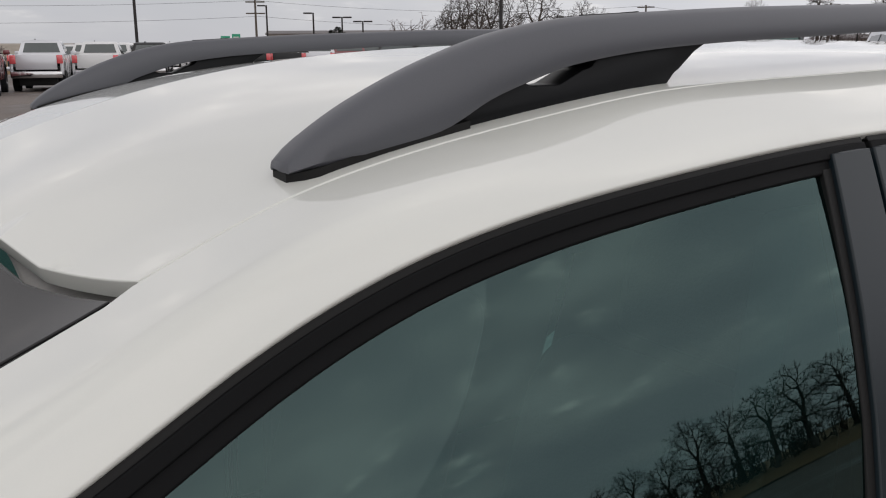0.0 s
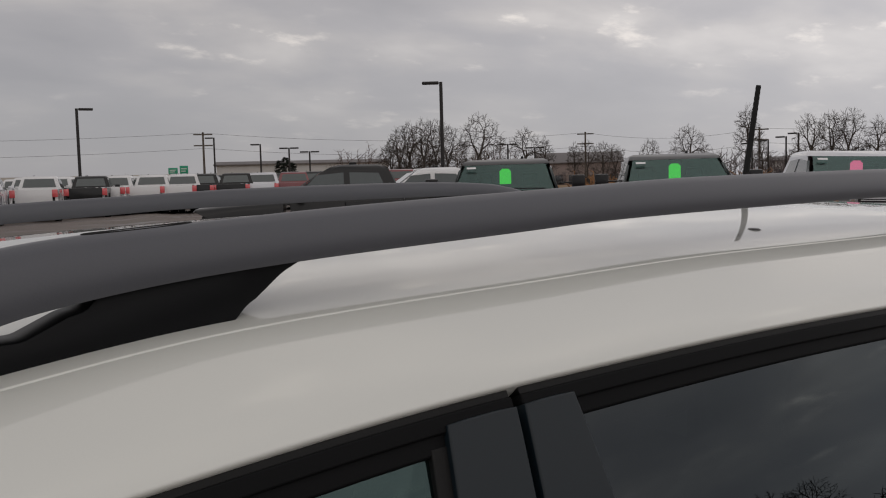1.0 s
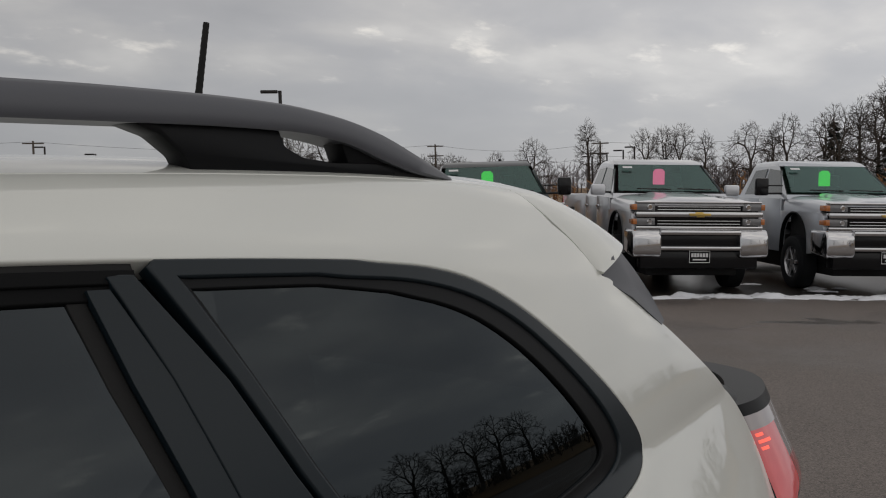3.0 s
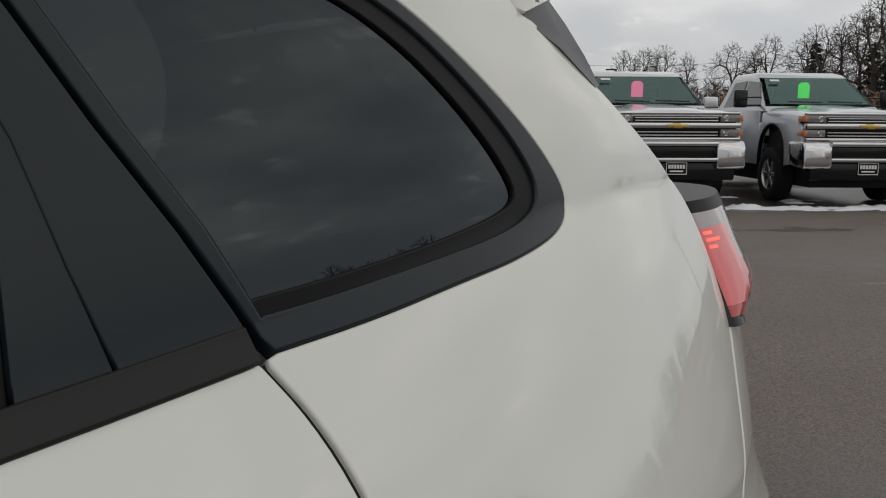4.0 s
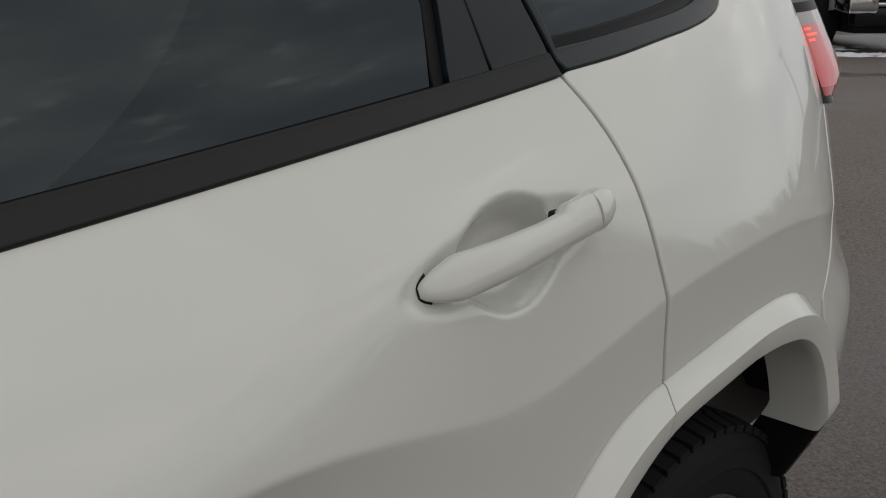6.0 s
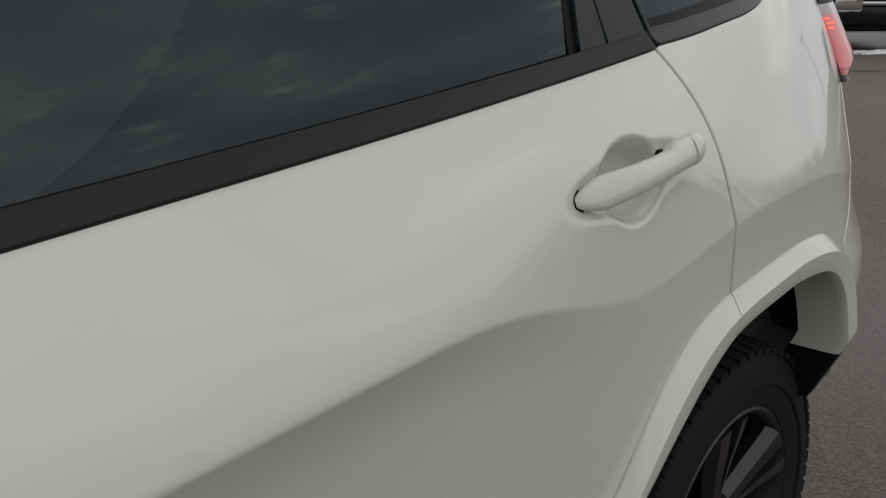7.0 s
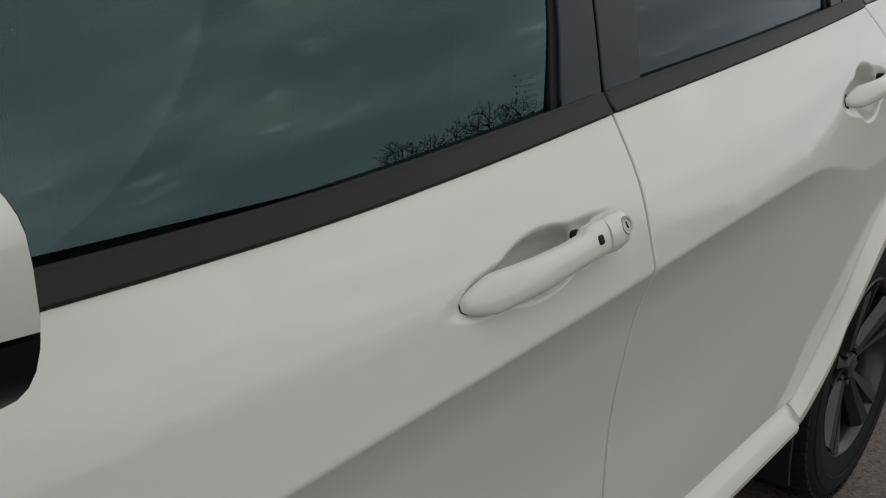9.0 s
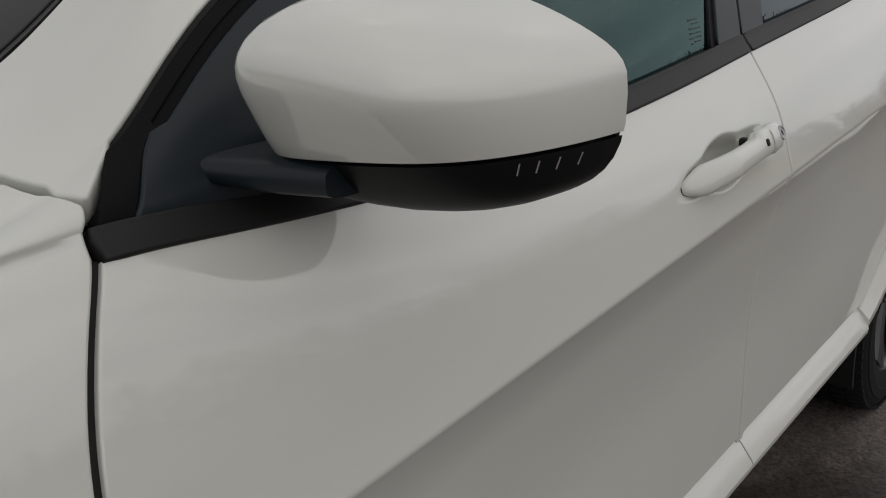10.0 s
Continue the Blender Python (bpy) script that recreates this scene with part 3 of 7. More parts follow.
def body_grid():
    ky, kz = [], []
    for s, rows in LINES:
        y, z = smooth_line(rows, GX)
        ky.append(y)
        kz.append(z)
    ky, kz = blur(np.array(ky), 2, 1), blur(np.array(kz), 2, 1)
    knots = [s for s, _ in LINES]
    gy, gz = np.zeros((len(GX), len(GS))), np.zeros((len(GX), len(GS)))
    for i in range(len(GX)):
        gy[i], gz[i] = smooth_line(np.column_stack([knots, ky[:, i], kz[:, i]]), GS)
        # the glass and its pillars lie on one even curve from belt line to roof line
        a, b = (np.array((np.interp(s, GS, gy[i]), np.interp(s, GS, gz[i]))) for s in (0.855, 1.235))
        k = (GS > 0.855) & (GS < 1.235)
        v = (GS[k] - 0.855) / 0.38
        gy[i][k] = a[0] + (b[0] - a[0]) * v - 0.94 * BULGE * 4 * v * (1 - v)
        gz[i][k] = a[1] + (b[1] - a[1]) * v + 0.34 * BULGE * 4 * v * (1 - v)
    # the roof is mirrored past its centre line, so keep it level there
    return blur(gy, 1, 1), blur(gz, 1, 1)


GY, GZ = body_grid()


def surf(xs):
    """Points of the left body side for rows of (x, s)."""
    xs = np.asarray(xs, float)
    fx = np.clip((xs[:, 0] - GX[0]) / 0.02, 0, len(GX) - 1.001)
    fs = np.clip(xs[:, 1] / DS, 0, len(GS) - 1.001)
    i, j = fx.astype(int), fs.astype(int)
    u, v = fx - i, fs - j
    def g(a):
        return a[i, j] * (1 - u) * (1 - v) + a[i + 1, j] * u * (1 - v) + a[i, j + 1] * (1 - u) * v + a[i + 1, j + 1] * u * v
    return np.column_stack([xs[:, 0], g(GY), g(GZ)])


def surf_normal(xs, f=surf, e=0.009):
    xs = np.asarray(xs, float)
    a = f(xs + (e, 0)) - f(xs - (e, 0))
    b = f(xs + (0, e)) - f(xs - (0, e))
    n = np.cross(a, b)
    return n / np.maximum(np.linalg.norm(n, axis=1)[:, None], 1e-9)


def glazing(xs):
    """The side glass: one even curve from belt line to roof line."""
    xs = np.asarray(xs, float)
    a = surf(np.column_stack([xs[:, 0], np.full(len(xs), 0.855)]))
    b = surf(np.column_stack([xs[:, 0], np.full(len(xs), 1.235)]))
    v = ((xs[:, 1] - 0.855) / 0.38)[:, None]
    rise = np.linalg.norm((b - a)[:, 1:], axis=1)[:, None]
    return a * (1 - v) + b * v + np.array((0.0, -0.94, 0.34)) * 0.0315 * rise * 4 * v * (1 - v)


def sz(pts):
    """(x, z) points of the side as (x, s)."""
    out = []
    for x, z in pts:
        f = np.clip((x - GX[0]) / 0.02, 0, len(GX) - 1.001)
        i = int(f)
        col = GZ[i] * (1 - f + i) + GZ[i + 1] * (f - i)
        k = int(1.34 / DS)
        out.append((x, float(np.interp(z, np.maximum.accumulate(col[:k]), GS[:k]))))
    return out


def line_s(s, x0, x1, k=24):
    return [(x, s) for x in np.linspace(x0, x1, k)]


def panel(name, outline, material, parent, label="", holes=(), off=0.0, depth=0.014, step=0.024, edge=0.003, side=-1, dents=(), both=False, glassy=False):
    """A skin of sheet that follows the body surface inside an outline of (x, s), with rolled edges."""
    from mathutils.geometry import delaunay_2d_cdt
    loops = []
    for k, lp in enumerate([outline, *holes]):
        p = dense(lp, min(step, 0.016))
        area = np.sum(p[:, 0] * np.roll(p[:, 1], -1) - np.roll(p[:, 0], -1) * p[:, 1])
        loops.append(p if (area > 0) == (k == 0) else p[::-1])

    skin = glazing if glassy else surf

    def f(xs):
        q = skin(xs)
        o = np.full(len(xs), off)
        for cx, cs, rx, rs, d, power, lean in dents:
            dx = xs[:, 0] - cx
            r2 = (dx / rx) ** 2 + ((xs[:, 1] - cs - lean * dx) / rs) ** 2
            o = o - (d * np.exp(-r2 ** power) if power else d * np.clip(1 - r2, 0, 1) ** 0.75)
        return q + surf_normal(xs, skin) * o[:, None]

    allb = np.concatenate(loops)
    lo, hi = allb.min(0), allb.max(0)
    gx, gs = np.meshgrid(np.arange(lo[0], hi[0], step), np.arange(lo[1], hi[1], step))
    grid = np.column_stack([gx.ravel(), gs.ravel()])
    if lo[1] < 0.57 and hi[1] > 0.63:
        # more rows along the crease
        hx, hs = np.meshgrid(np.arange(lo[0], hi[0], step), (0.584, 0.591, 0.595, 0.5975, 0.60, 0.6025, 0.605, 0.609, 0.616))
        grid = np.concatenate([grid[abs(grid[:, 1] - 0.60) > 0.024], np.column_stack([hx.ravel(), hs.ravel()])])
    for cx, cs, rx, rs, d, power, lean in dents:
        st = 0.0035
        hx, hs = np.meshgrid(np.arange(cx - 1.5 * rx, cx + 1.5 * rx, st), np.arange(cs - 1.7 * rs, cs + 1.7 * rs, st))
        h = np.column_stack([hx.ravel(), hs.ravel()])
        keep = (abs(grid[:, 0] - cx) > 1.5 * rx) | (abs(grid[:, 1] - cs) > 1.7 * rs)
        grid = np.concatenate([grid[keep], h])
    ok = inside(grid, loops[0])
    for h in loops[1:]:
        ok &= ~inside(grid, h)
    grid = grid[ok]
    if len(grid):
        near = np.full(len(grid), 9.0)
        for a in range(0, len(allb), 200):
            d = np.linalg.norm(grid[:, None] - allb[None, a:a + 200], axis=2).min(1)
            near = np.minimum(near, d)
        grid = grid[near > 0.25 * min(step, 0.016)]
    pts = np.concatenate([allb, grid])
    edges, at = [], 0
    for lp in loops:
        edges += [(at + i, at + (i + 1) % len(lp)) for i in range(len(lp))]
        at += len(lp)
    v2, _, tri, *_ = delaunay_2d_cdt([Vector(p) for p in pts], edges, [], 0, 1e-6)
    v2 = np.array([tuple(v) for v in v2])
    tri = np.array([tuple(t) for t in tri if len(t) == 3])
    c = v2[tri].mean(1)
    ok = inside(c, loops[0])
    for h in loops[1:]:
        ok &= ~inside(c, h)
    tri = tri[ok]
    P, N = f(v2), surf_normal(v2, f, 0.0035)
    verts, norms, faces = list(P), list(N), [tuple(t) for t in tri]
    for lp in loops:
        q, n = f(lp), surf_normal(lp, f, 0.006)
        tan = np.roll(q, -1, 0) - np.roll(q, 1, 0)
        tan /= np.maximum(np.linalg.norm(tan, axis=1)[:, None], 1e-9)
        o = np.cross(tan, n)
        k, base = len(lp), len(verts)
        rings = [(q, n), (q + o * edge * 0.7 - n * edge * 0.3, n + o), (q + o * edge - n * edge, o + 0.15 * n), (q + o * edge - n * depth, o)]
        for ps, ns in rings:
            verts += list(ps)
            norms += list(ns / np.linalg.norm(ns, axis=1)[:, None])
        for r in range(3):
            for i in range(k):
                a, b = base + r * k + i, base + r * k + (i + 1) % k
                faces.append((a, a + k, b + k, b))
    verts, norms = np.array(verts), np.array(norms)
    obs = []
    for sd in ((-1, 1) if both else (side,)):
        vv, nn = verts.copy(), norms.copy()
        ff = faces
        if sd > 0:
            vv[:, 1] *= -1
            nn[:, 1] *= -1
            ff = [t[::-1] for t in faces]
        obs.append(mesh(name, vv, ff, material, parent, label, nn))
    return obs if both else obs[0]


def ribbon(name, line, width, off, material, parent, side=-1):
    """A dark strip under a joint, along a line of (x, s)."""
    p = dense(line, 0.02, closed=False)
    t = np.gradient(p, axis=0)
    t /= np.linalg.norm(t, axis=1)[:, None]
    o = np.column_stack([-t[:, 1], t[:, 0]]) * width / 2
    rows = []
    for w, extra in ((-1, 0.0), (1, 0.0), (1, -0.006), (-1, -0.006)):
        q = p + o * w
        rows.append(surf(q) + surf_normal(q) * (off + extra))
    rings = [np.array([r[i] for r in rows]) * (1, -side, 1) for i in range(len(p))]
    return lofted(name, rings, material, parent)


# ---- the white SUV: panels ----
suv = thing("suv", "cream-white sport utility vehicle with grey roof rails, parked on wet asphalt", "car")
B_UP = [(1.533, 1.5385), (1.515, 1.347), (1.486, 1.170)]
B_LOW = rounded([(1.484, 1.151), (1.4745, 1.10), (1.467, 1.065), (1.461, 1.03), (1.457, 0.985), (1.452, 0.90), (1.446, 0.80), (1.440, 0.67), (1.434, 0.53)], 2)
C_UP = [(2.264, 1.529), (2.314, 1.442), (2.352, 1.367), (2.393, 1.298), (2.428, 1.235)]
C_LOW = rounded([(2.429, 1.210), (2.448, 1.172), (2.461, 1.122), (2.467, 1.06), (2.470, 1.0), (2.471, 0.94), (2.471, 0.880)], 2)
F_LOW = rounded([(0.432, 1.163), (0.407, 1.115), (0.388, 1.06), (0.378, 1.0), (0.380, 0.90), (0.43, 0.75), (0.49, 0.60), (0.53, 0.53)], 2)
FLARE_OUT = [(2.062, 0.538), (2.088, 0.551), (2.115, 0.579), (2.158, 0.625), (2.209, 0.688), (2.250, 0.750), (2.302, 0.810), (2.36, 0.852), (2.41, 0.872), (2.465, 0.882), (2.559, 0.889), (2.683, 0.896), (2.80, 0.889), (2.872, 0.862), (2.925, 0.795), (2.962, 0.70), (2.982, 0.62), (2.975, 0.545)]
FLARE_IN = [(2.062, 0.488), (2.104, 0.502), (2.146, 0.556), (2.196, 0.630), (2.275, 0.708), (2.355, 0.772), (2.41, 0.806), (2.455, 0.826), (2.50, 0.834), (2.56, 0.838), (2.681, 0.842), (2.775, 0.833), (2.836, 0.811), (2.88, 0.765), (2.913, 0.69), (2.928, 0.61), (2.924, 0.53)]
L_BELT, L_GLASS, L_TOP, L_DITCH = 0.82, 0.855, 1.235, 1.354
SILL_S = 0.183


def shift(pts, dx, dz=0.0):
    return [(x + dx, z + dz) for x, z in pts]


front_dent = [(1.265, sz([(1.265, 1.044)])[0][1], 0.1345, 0.0265, 0.0055, 6.0, 0.062), (1.262, sz([(1.262, 1.044)])[0][1] - 0.001, 0.066, 0.0355, 0.030, 6.0, 0.062)]
rear_dent = [(2.250, sz([(2.250, 1.085)])[0][1], 0.125, 0.0265, 0.0055, 6.0, 0.06), (2.256, sz([(2.256, 1.086)])[0][1] - 0.001, 0.063, 0.0345, 0.030, 6.0, 0.08)]

# door skins
fd_out = sz(shift(F_LOW, 0.0065)) + [(x, SILL_S) for x in np.linspace(0.55, 1.42, 20)] + sz(shift(B_LOW, -0.0042))[::-1] + line_s(L_BELT, 1.474, 0.444, 40)
rd_out = (sz(shift(B_LOW, 0.0042)) + [(x, SILL_S) for x in np.linspace(1.45, 2.09, 16)] + sz(shift(rounded(FLARE_OUT[2:10], 2), -0.004, 0.004))
          + sz(shift(C_LOW, -0.0055))[::-1] + line_s(L_BELT, 2.42, 1.494, 36))
def below_top(x, d):
    """The (x, s) place that lies d metres below the roof line, square to it."""
    p = surf(np.array([(x, L_TOP), (x, L_TOP - 0.05), (x - 0.01, L_TOP), (x + 0.01, L_TOP)]))
    run = np.linalg.norm(p[0] - p[1]) / 0.05
    slope = (p[3, 2] - p[2, 2]) / 0.02
    return (x, max(L_GLASS + 0.012, L_TOP - d * math.sqrt(1 + slope * slope) / run))


def top_band(a, b, d0, d1):
    xs = np.concatenate([np.linspace(a, a + 0.3, 26), np.linspace(a + 0.32, b, 30)])
    return [below_top(x, d1) for x in xs] + [below_top(x, d0) for x in xs][::-1]


doors = {}
for sd in (-1, 1):
    fdoor = panel("front_door", fd_out, PAINT, suv, "cream-white painted front door, closed", side=sd, dents=front_dent, edge=0.0022, depth=0.028)
    rdoor = panel("rear_door", rd_out, PAINT, suv, "cream-white painted rear door, closed", side=sd, dents=rear_dent, edge=0.0022, depth=0.028)
    doors[sd] = (fdoor, rdoor)
    # window surrounds
    panel("window_seal", top_band(0.474, 1.528, 0.0, 0.0048), RUBBER, fdoor, "black rubber roof seal", side=sd, off=-0.004, edge=0.001)
    panel("window_frame", top_band(0.500, 1.528, 0.0070, 0.0152), FRAME, fdoor, "satin dark grey window frame", side=sd, off=-0.002, edge=0.0016)
    panel("glass_run", top_band(0.500, 1.528, 0.0164, 0.0262), FRAME, fdoor, "satin dark grey inner window frame", side=sd, off=-0.005, edge=0.002)
    panel("window_seal", top_band(1.538, 2.258, 0.0, 0.0048), RUBBER, rdoor, "black rubber roof seal", side=sd, off=-0.004, edge=0.001)
    panel("window_frame", top_band(1.538, 2.258, 0.0070, 0.0152), FRAME, rdoor, "satin dark grey window frame", side=sd, off=-0.002, edge=0.0016)
    panel("glass_run", top_band(1.538, 2.258, 0.0164, 0.0262), FRAME, rdoor, "satin dark grey inner window frame", side=sd, off=-0.005, edge=0.002)
    panel("belt_moulding", line_s(L_BELT + 0.004, 0.437, 1.479, 40) + line_s(L_GLASS, 1.481, 0.437, 40), BELT, fdoor, "matte black belt moulding", side=sd, off=0.004, edge=0.003)
    panel("belt_moulding", line_s(L_BELT + 0.004, 1.489, 2.424, 40) + line_s(L_GLASS, 2.424, 1.489, 40), BELT, rdoor, "matte black belt moulding", side=sd, off=0.004, edge=0.003)
    # pillar covers
    b_front = [(1.398, L_GLASS + 0.002), (1.481, L_GLASS + 0.002)] + sz(shift(B_UP, -0.004))[::-1][1:2] + [(1.5275, L_TOP - 0.0135), (1.475, L_TOP - 0.0135)] + sz([(1.457, 1.40), (1.442, 1.32), (1.424, 1.25)])
    panel("pillar_cover", b_front, PILLAR, fdoor, "satin black pillar cover", side=sd, off=0.001, edge=0.002)
    panel("glass_channel", [(1.384, L_GLASS + 0.002), (1.3955, L_GLASS + 0.002)] + sz([(1.4215, 1.25), (1.4395, 1.32), (1.4545, 1.40)]) + [(1.4715, L_TOP - 0.024), (1.462, L_TOP - 0.024)] + sz([(1.446, 1.40), (1.431, 1.32), (1.412, 1.25)]), RUBBER, fdoor, "black rubber glass channel", side=sd, off=-0.004, edge=0.0015)
    b_rear = [(1.490, L_GLASS + 0.002), (1.574, L_GLASS + 0.002)] + sz([(1.592, 1.26), (1.596, 1.33), (1.591, 1.43)]) + [(1.579, L_TOP - 0.0135), (1.5375, L_TOP - 0.0135)] + sz(shift(B_UP[1:2], 0.0045))
    panel("pillar_cover", b_rear, PILLAR, rdoor, "satin black pillar cover", side=sd, off=0.001, edge=0.002)
    c_cov = [(2.336, L_GLASS + 0.002), (2.425, L_GLASS + 0.002)] + sz(shift(C_UP[::-1], -0.004))[1:4] + [(2.255, L_TOP - 0.0135), (2.238, L_TOP - 0.0135)] + sz([(2.270, 1.45), (2.302, 1.361), (2.318, 1.287)])
    panel("pillar_cover", c_cov, PILLAR, rdoor, "satin black pillar cover", side=sd, off=0.001, edge=0.002)
    c_in = [(2.275, L_GLASS + 0.002), (2.332, L_GLASS + 0.002)] + sz([(2.3162, 1.287), (2.3002, 1.361), (2.2682, 1.45)]) + [(2.2365, L_TOP - 0.024), (2.221, L_TOP - 0.024)] + sz([(2.240, 1.451), (2.268, 1.372), (2.281, 1.29)])
    panel("glass_divider", c_in, PILLAR, rdoor, "satin black fixed pane cover", side=sd, off=-0.0005, edge=0.0010)
    panel("glass_channel", [(2.260, L_GLASS + 0.002), (2.2725, L_GLASS + 0.002)] + sz([(2.2785, 1.29), (2.2655, 1.372), (2.2375, 1.451)]) + [(2.2185, L_TOP - 0.024), (2.2065, L_TOP - 0.024)] + sz([(2.225, 1.451), (2.254, 1.372), (2.267, 1.29)]), RUBBER, rdoor, "black rubber glass channel", side=sd, off=-0.007, edge=0.0015)
    sail = [(0.4705, L_GLASS + 0.003), (0.64, L_GLASS + 0.003)] + sz([(0.672, 1.245), (0.735, 1.330)]) + [below_top(x, 0.0285) for x in np.linspace(0.735, 0.520, 16)] + rounded([(0.505, 1.120), (0.4945, 1.085), (0.486, 1.02), (0.475, 0.90)], 1)
    panel("mirror_sail", sail, PILLAR, fdoor, "matte black mirror mounting panel", side=sd, off=0.001, edge=0.003, dents=[(0.60, 0.93, 0.075, 0.07, -0.010, 1.0, 0.0)])
    panel("corner_backing", [(0.447, L_BELT + 0.012), (0.62, L_GLASS + 0.006), (0.70, L_GLASS + 0.10), below_top(0.72, 0.022), below_top(0.60, 0.008), below_top(0.52, 0.006), (0.466, 1.18), (0.449, 0.98)], DARK, fdoor, "matte black door corner", side=sd, off=-0.009, edge=0.001, depth=0.008)
    corner = [(0.443, L_BELT + 0.006), (0.465, L_BELT + 0.012)] + rounded([(0.469, 0.885), (0.4795, 1.015), (0.4885, 1.085), (0.497, 1.122)], 1) + [below_top(0.508, 0.0262), below_top(0.508, 0.0070), below_top(0.490, 0.0070)] + rounded([(0.474, 1.205), (0.461, 1.126), (0.452, 1.006), (0.4455, 0.87)], 1)
    panel("corner_trim", corner, FRAME, fdoor, "matte black corner trim", side=sd, off=-0.001, edge=0.002)
    # panes
    g1 = sz([(0.60, 1.172), (1.391, 1.160), (1.417, 1.25), (1.436, 1.32), (1.451, 1.40)]) + line_s(L_TOP - 0.021, 1.468, 0.80, 20) + sz([(0.70, 1.318), (0.64, 1.235)])
    ob = panel("window_pane", g1, GLASS, fdoor, "green-tinted side window glass", side=sd, off=-0.010, edge=0.001, depth=0.004, glassy=True)
    ob.visible_shadow = False
    g2 = sz([(1.571, 1.172), (2.267, 1.208), (2.273, 1.29), (2.259, 1.372), (2.231, 1.451)]) + line_s(L_TOP - 0.021, 2.211, 1.573, 16) + sz([(1.586, 1.43), (1.590, 1.33), (1.586, 1.26)])
    ob = panel("window_pane", g2, PRIV, rdoor, "dark privacy window glass", side=sd, off=-0.010, edge=0.001, depth=0.004, glassy=True)
    ob.visible_shadow = False
    # quarter window
    q_out = sz(rounded([(2.443, 1.217), (2.537, 1.2225), (2.636, 1.233), (2.719, 1.240), (2.794, 1.252), (2.831, 1.267), (2.838, 1.288), (2.814, 1.324), (2.777, 1.364), (2.726, 1.410), (2.672, 1.453), (2.616, 1.486), (2.556, 1.504), (2.49, 1.513)], 2)) + line_s(L_TOP - 0.001, 2.46, 2.275, 8) + sz(shift(C_UP, 0.006))
    q_mid = sz(rounded([(2.4395, 1.234), (2.501, 1.237), (2.625, 1.248), (2.720, 1.258), (2.771, 1.269), (2.790, 1.286), (2.788, 1.310), (2.760, 1.352), (2.712, 1.402), (2.662, 1.446), (2.602, 1.479), (2.53, 1.499), (2.45, 1.508)], 2)) + line_s(L_TOP - 0.013, 2.42, 2.288, 6) + sz(shift(C_UP[1:4], 0.016))
    q_in = sz(rounded([(2.438, 1.247), (2.531, 1.252), (2.636, 1.262), (2.716, 1.2735), (2.752, 1.284), (2.758, 1.300), (2.733, 1.341), (2.690, 1.390), (2.642, 1.433), (2.583, 1.468), (2.50, 1.491)], 2)) + line_s(L_TOP - 0.024, 2.42, 2.299, 5) + sz(shift(C_UP[1:4], 0.0205))
    q_m2 = sz(rounded([(2.441, 1.2355), (2.501, 1.2385), (2.625, 1.2495), (2.719, 1.2595), (2.768, 1.2705), (2.7865, 1.287), (2.7845, 1.310), (2.757, 1.351), (2.709, 1.400), (2.660, 1.444), (2.60, 1.477), (2.53, 1.497), (2.45, 1.506)], 2)) + line_s(L_TOP - 0.015, 2.42, 2.290, 6) + sz(shift(C_UP[1:4], 0.018))
    qt = panel("quarter_window", q_out, PILLAR, suv, "fixed rear quarter window in a satin black surround", holes=[q_mid], side=sd, off=0.001, edge=0.003)
    panel("inner_surround", q_m2, TRIM, qt, "matte black inner surround", holes=[q_in], side=sd, off=-0.003, edge=0.002)
    cen = np.mean(q_in, 0)
    ob = panel("window_pane", [tuple(cen + (np.array(p) - cen) * 1.03) for p in q_in], PRIV, qt, "dark privacy quarter glass", side=sd, off=-0.007, edge=0.001, depth=0.004, glassy=True)
    ob.visible_shadow = False
    # body side: front pillar, roof side, rear quarter
    uni = (sz(shift(rounded(C_LOW, 0), 0.005)[::-1][:1]) + sz(shift(rounded(FLARE_OUT[9:15], 2), 0.0, 0.004)) + sz([(2.938, 0.835), (3.03, 0.90), (3.12, 0.985), (3.195, 1.085)])
           + sz(rounded([(3.20, 1.11), (3.215, 1.19), (3.205, 1.250), (3.147, 1.292), (3.088, 1.334), (2.996, 1.398), (2.92, 1.445), (2.862, 1.478)], 2)) + [(2.82, 1.30), (2.80, L_DITCH - 0.004)]
           + line_s(L_DITCH - 0.0018, 2.78, 0.90, 70) + line_s(L_DITCH - 0.008, 0.88, 0.32, 20) + [(0.38, 1.297), (0.416, 1.277), (0.434, 1.250), (0.4445, 1.11), (0.4515, 1.15), (0.462, 1.20)]
           + line_s(L_TOP + 0.004, 0.478, 2.47, 80) + sz(shift(rounded([(2.443, 1.212), (2.537, 1.2175), (2.636, 1.228), (2.719, 1.235), (2.796, 1.247), (2.836, 1.264), (2.843, 1.288), (2.819, 1.326), (2.782, 1.367), (2.731, 1.414), (2.676, 1.458), (2.619, 1.491), (2.558, 1.509), (2.49, 1.518)], 2)[::-1], 0.0))
           + sz(shift(C_LOW, 0.0055))[:-1])
    panel("body_side", uni, PAINT, suv, "cream-white body side with roof pillar and rear quarter", side=sd, edge=0.003, depth=0.026)
    ledge = [(-0.845, 0.545), (-0.856, 0.540), (-0.864, 0.533), (-0.884, 0.506), (-0.887, 0.500), (-0.886, 0.490), (-0.880, 0.484), (-0.845, 0.476), (-0.79, 0.44), (-0.74, 0.36), (-0.70, 0.36)]
    for a, b, nm in ((0.50, 1.4315, "cream-white painted sill below the front door"), (1.4355, 2.062, "cream-white painted sill below the rear door")):
        lofted("sill", [[(x, y * -sd, z) for y, z in ledge] for x in np.linspace(a, b, 6)], PAINT, suv, nm, angle=25)
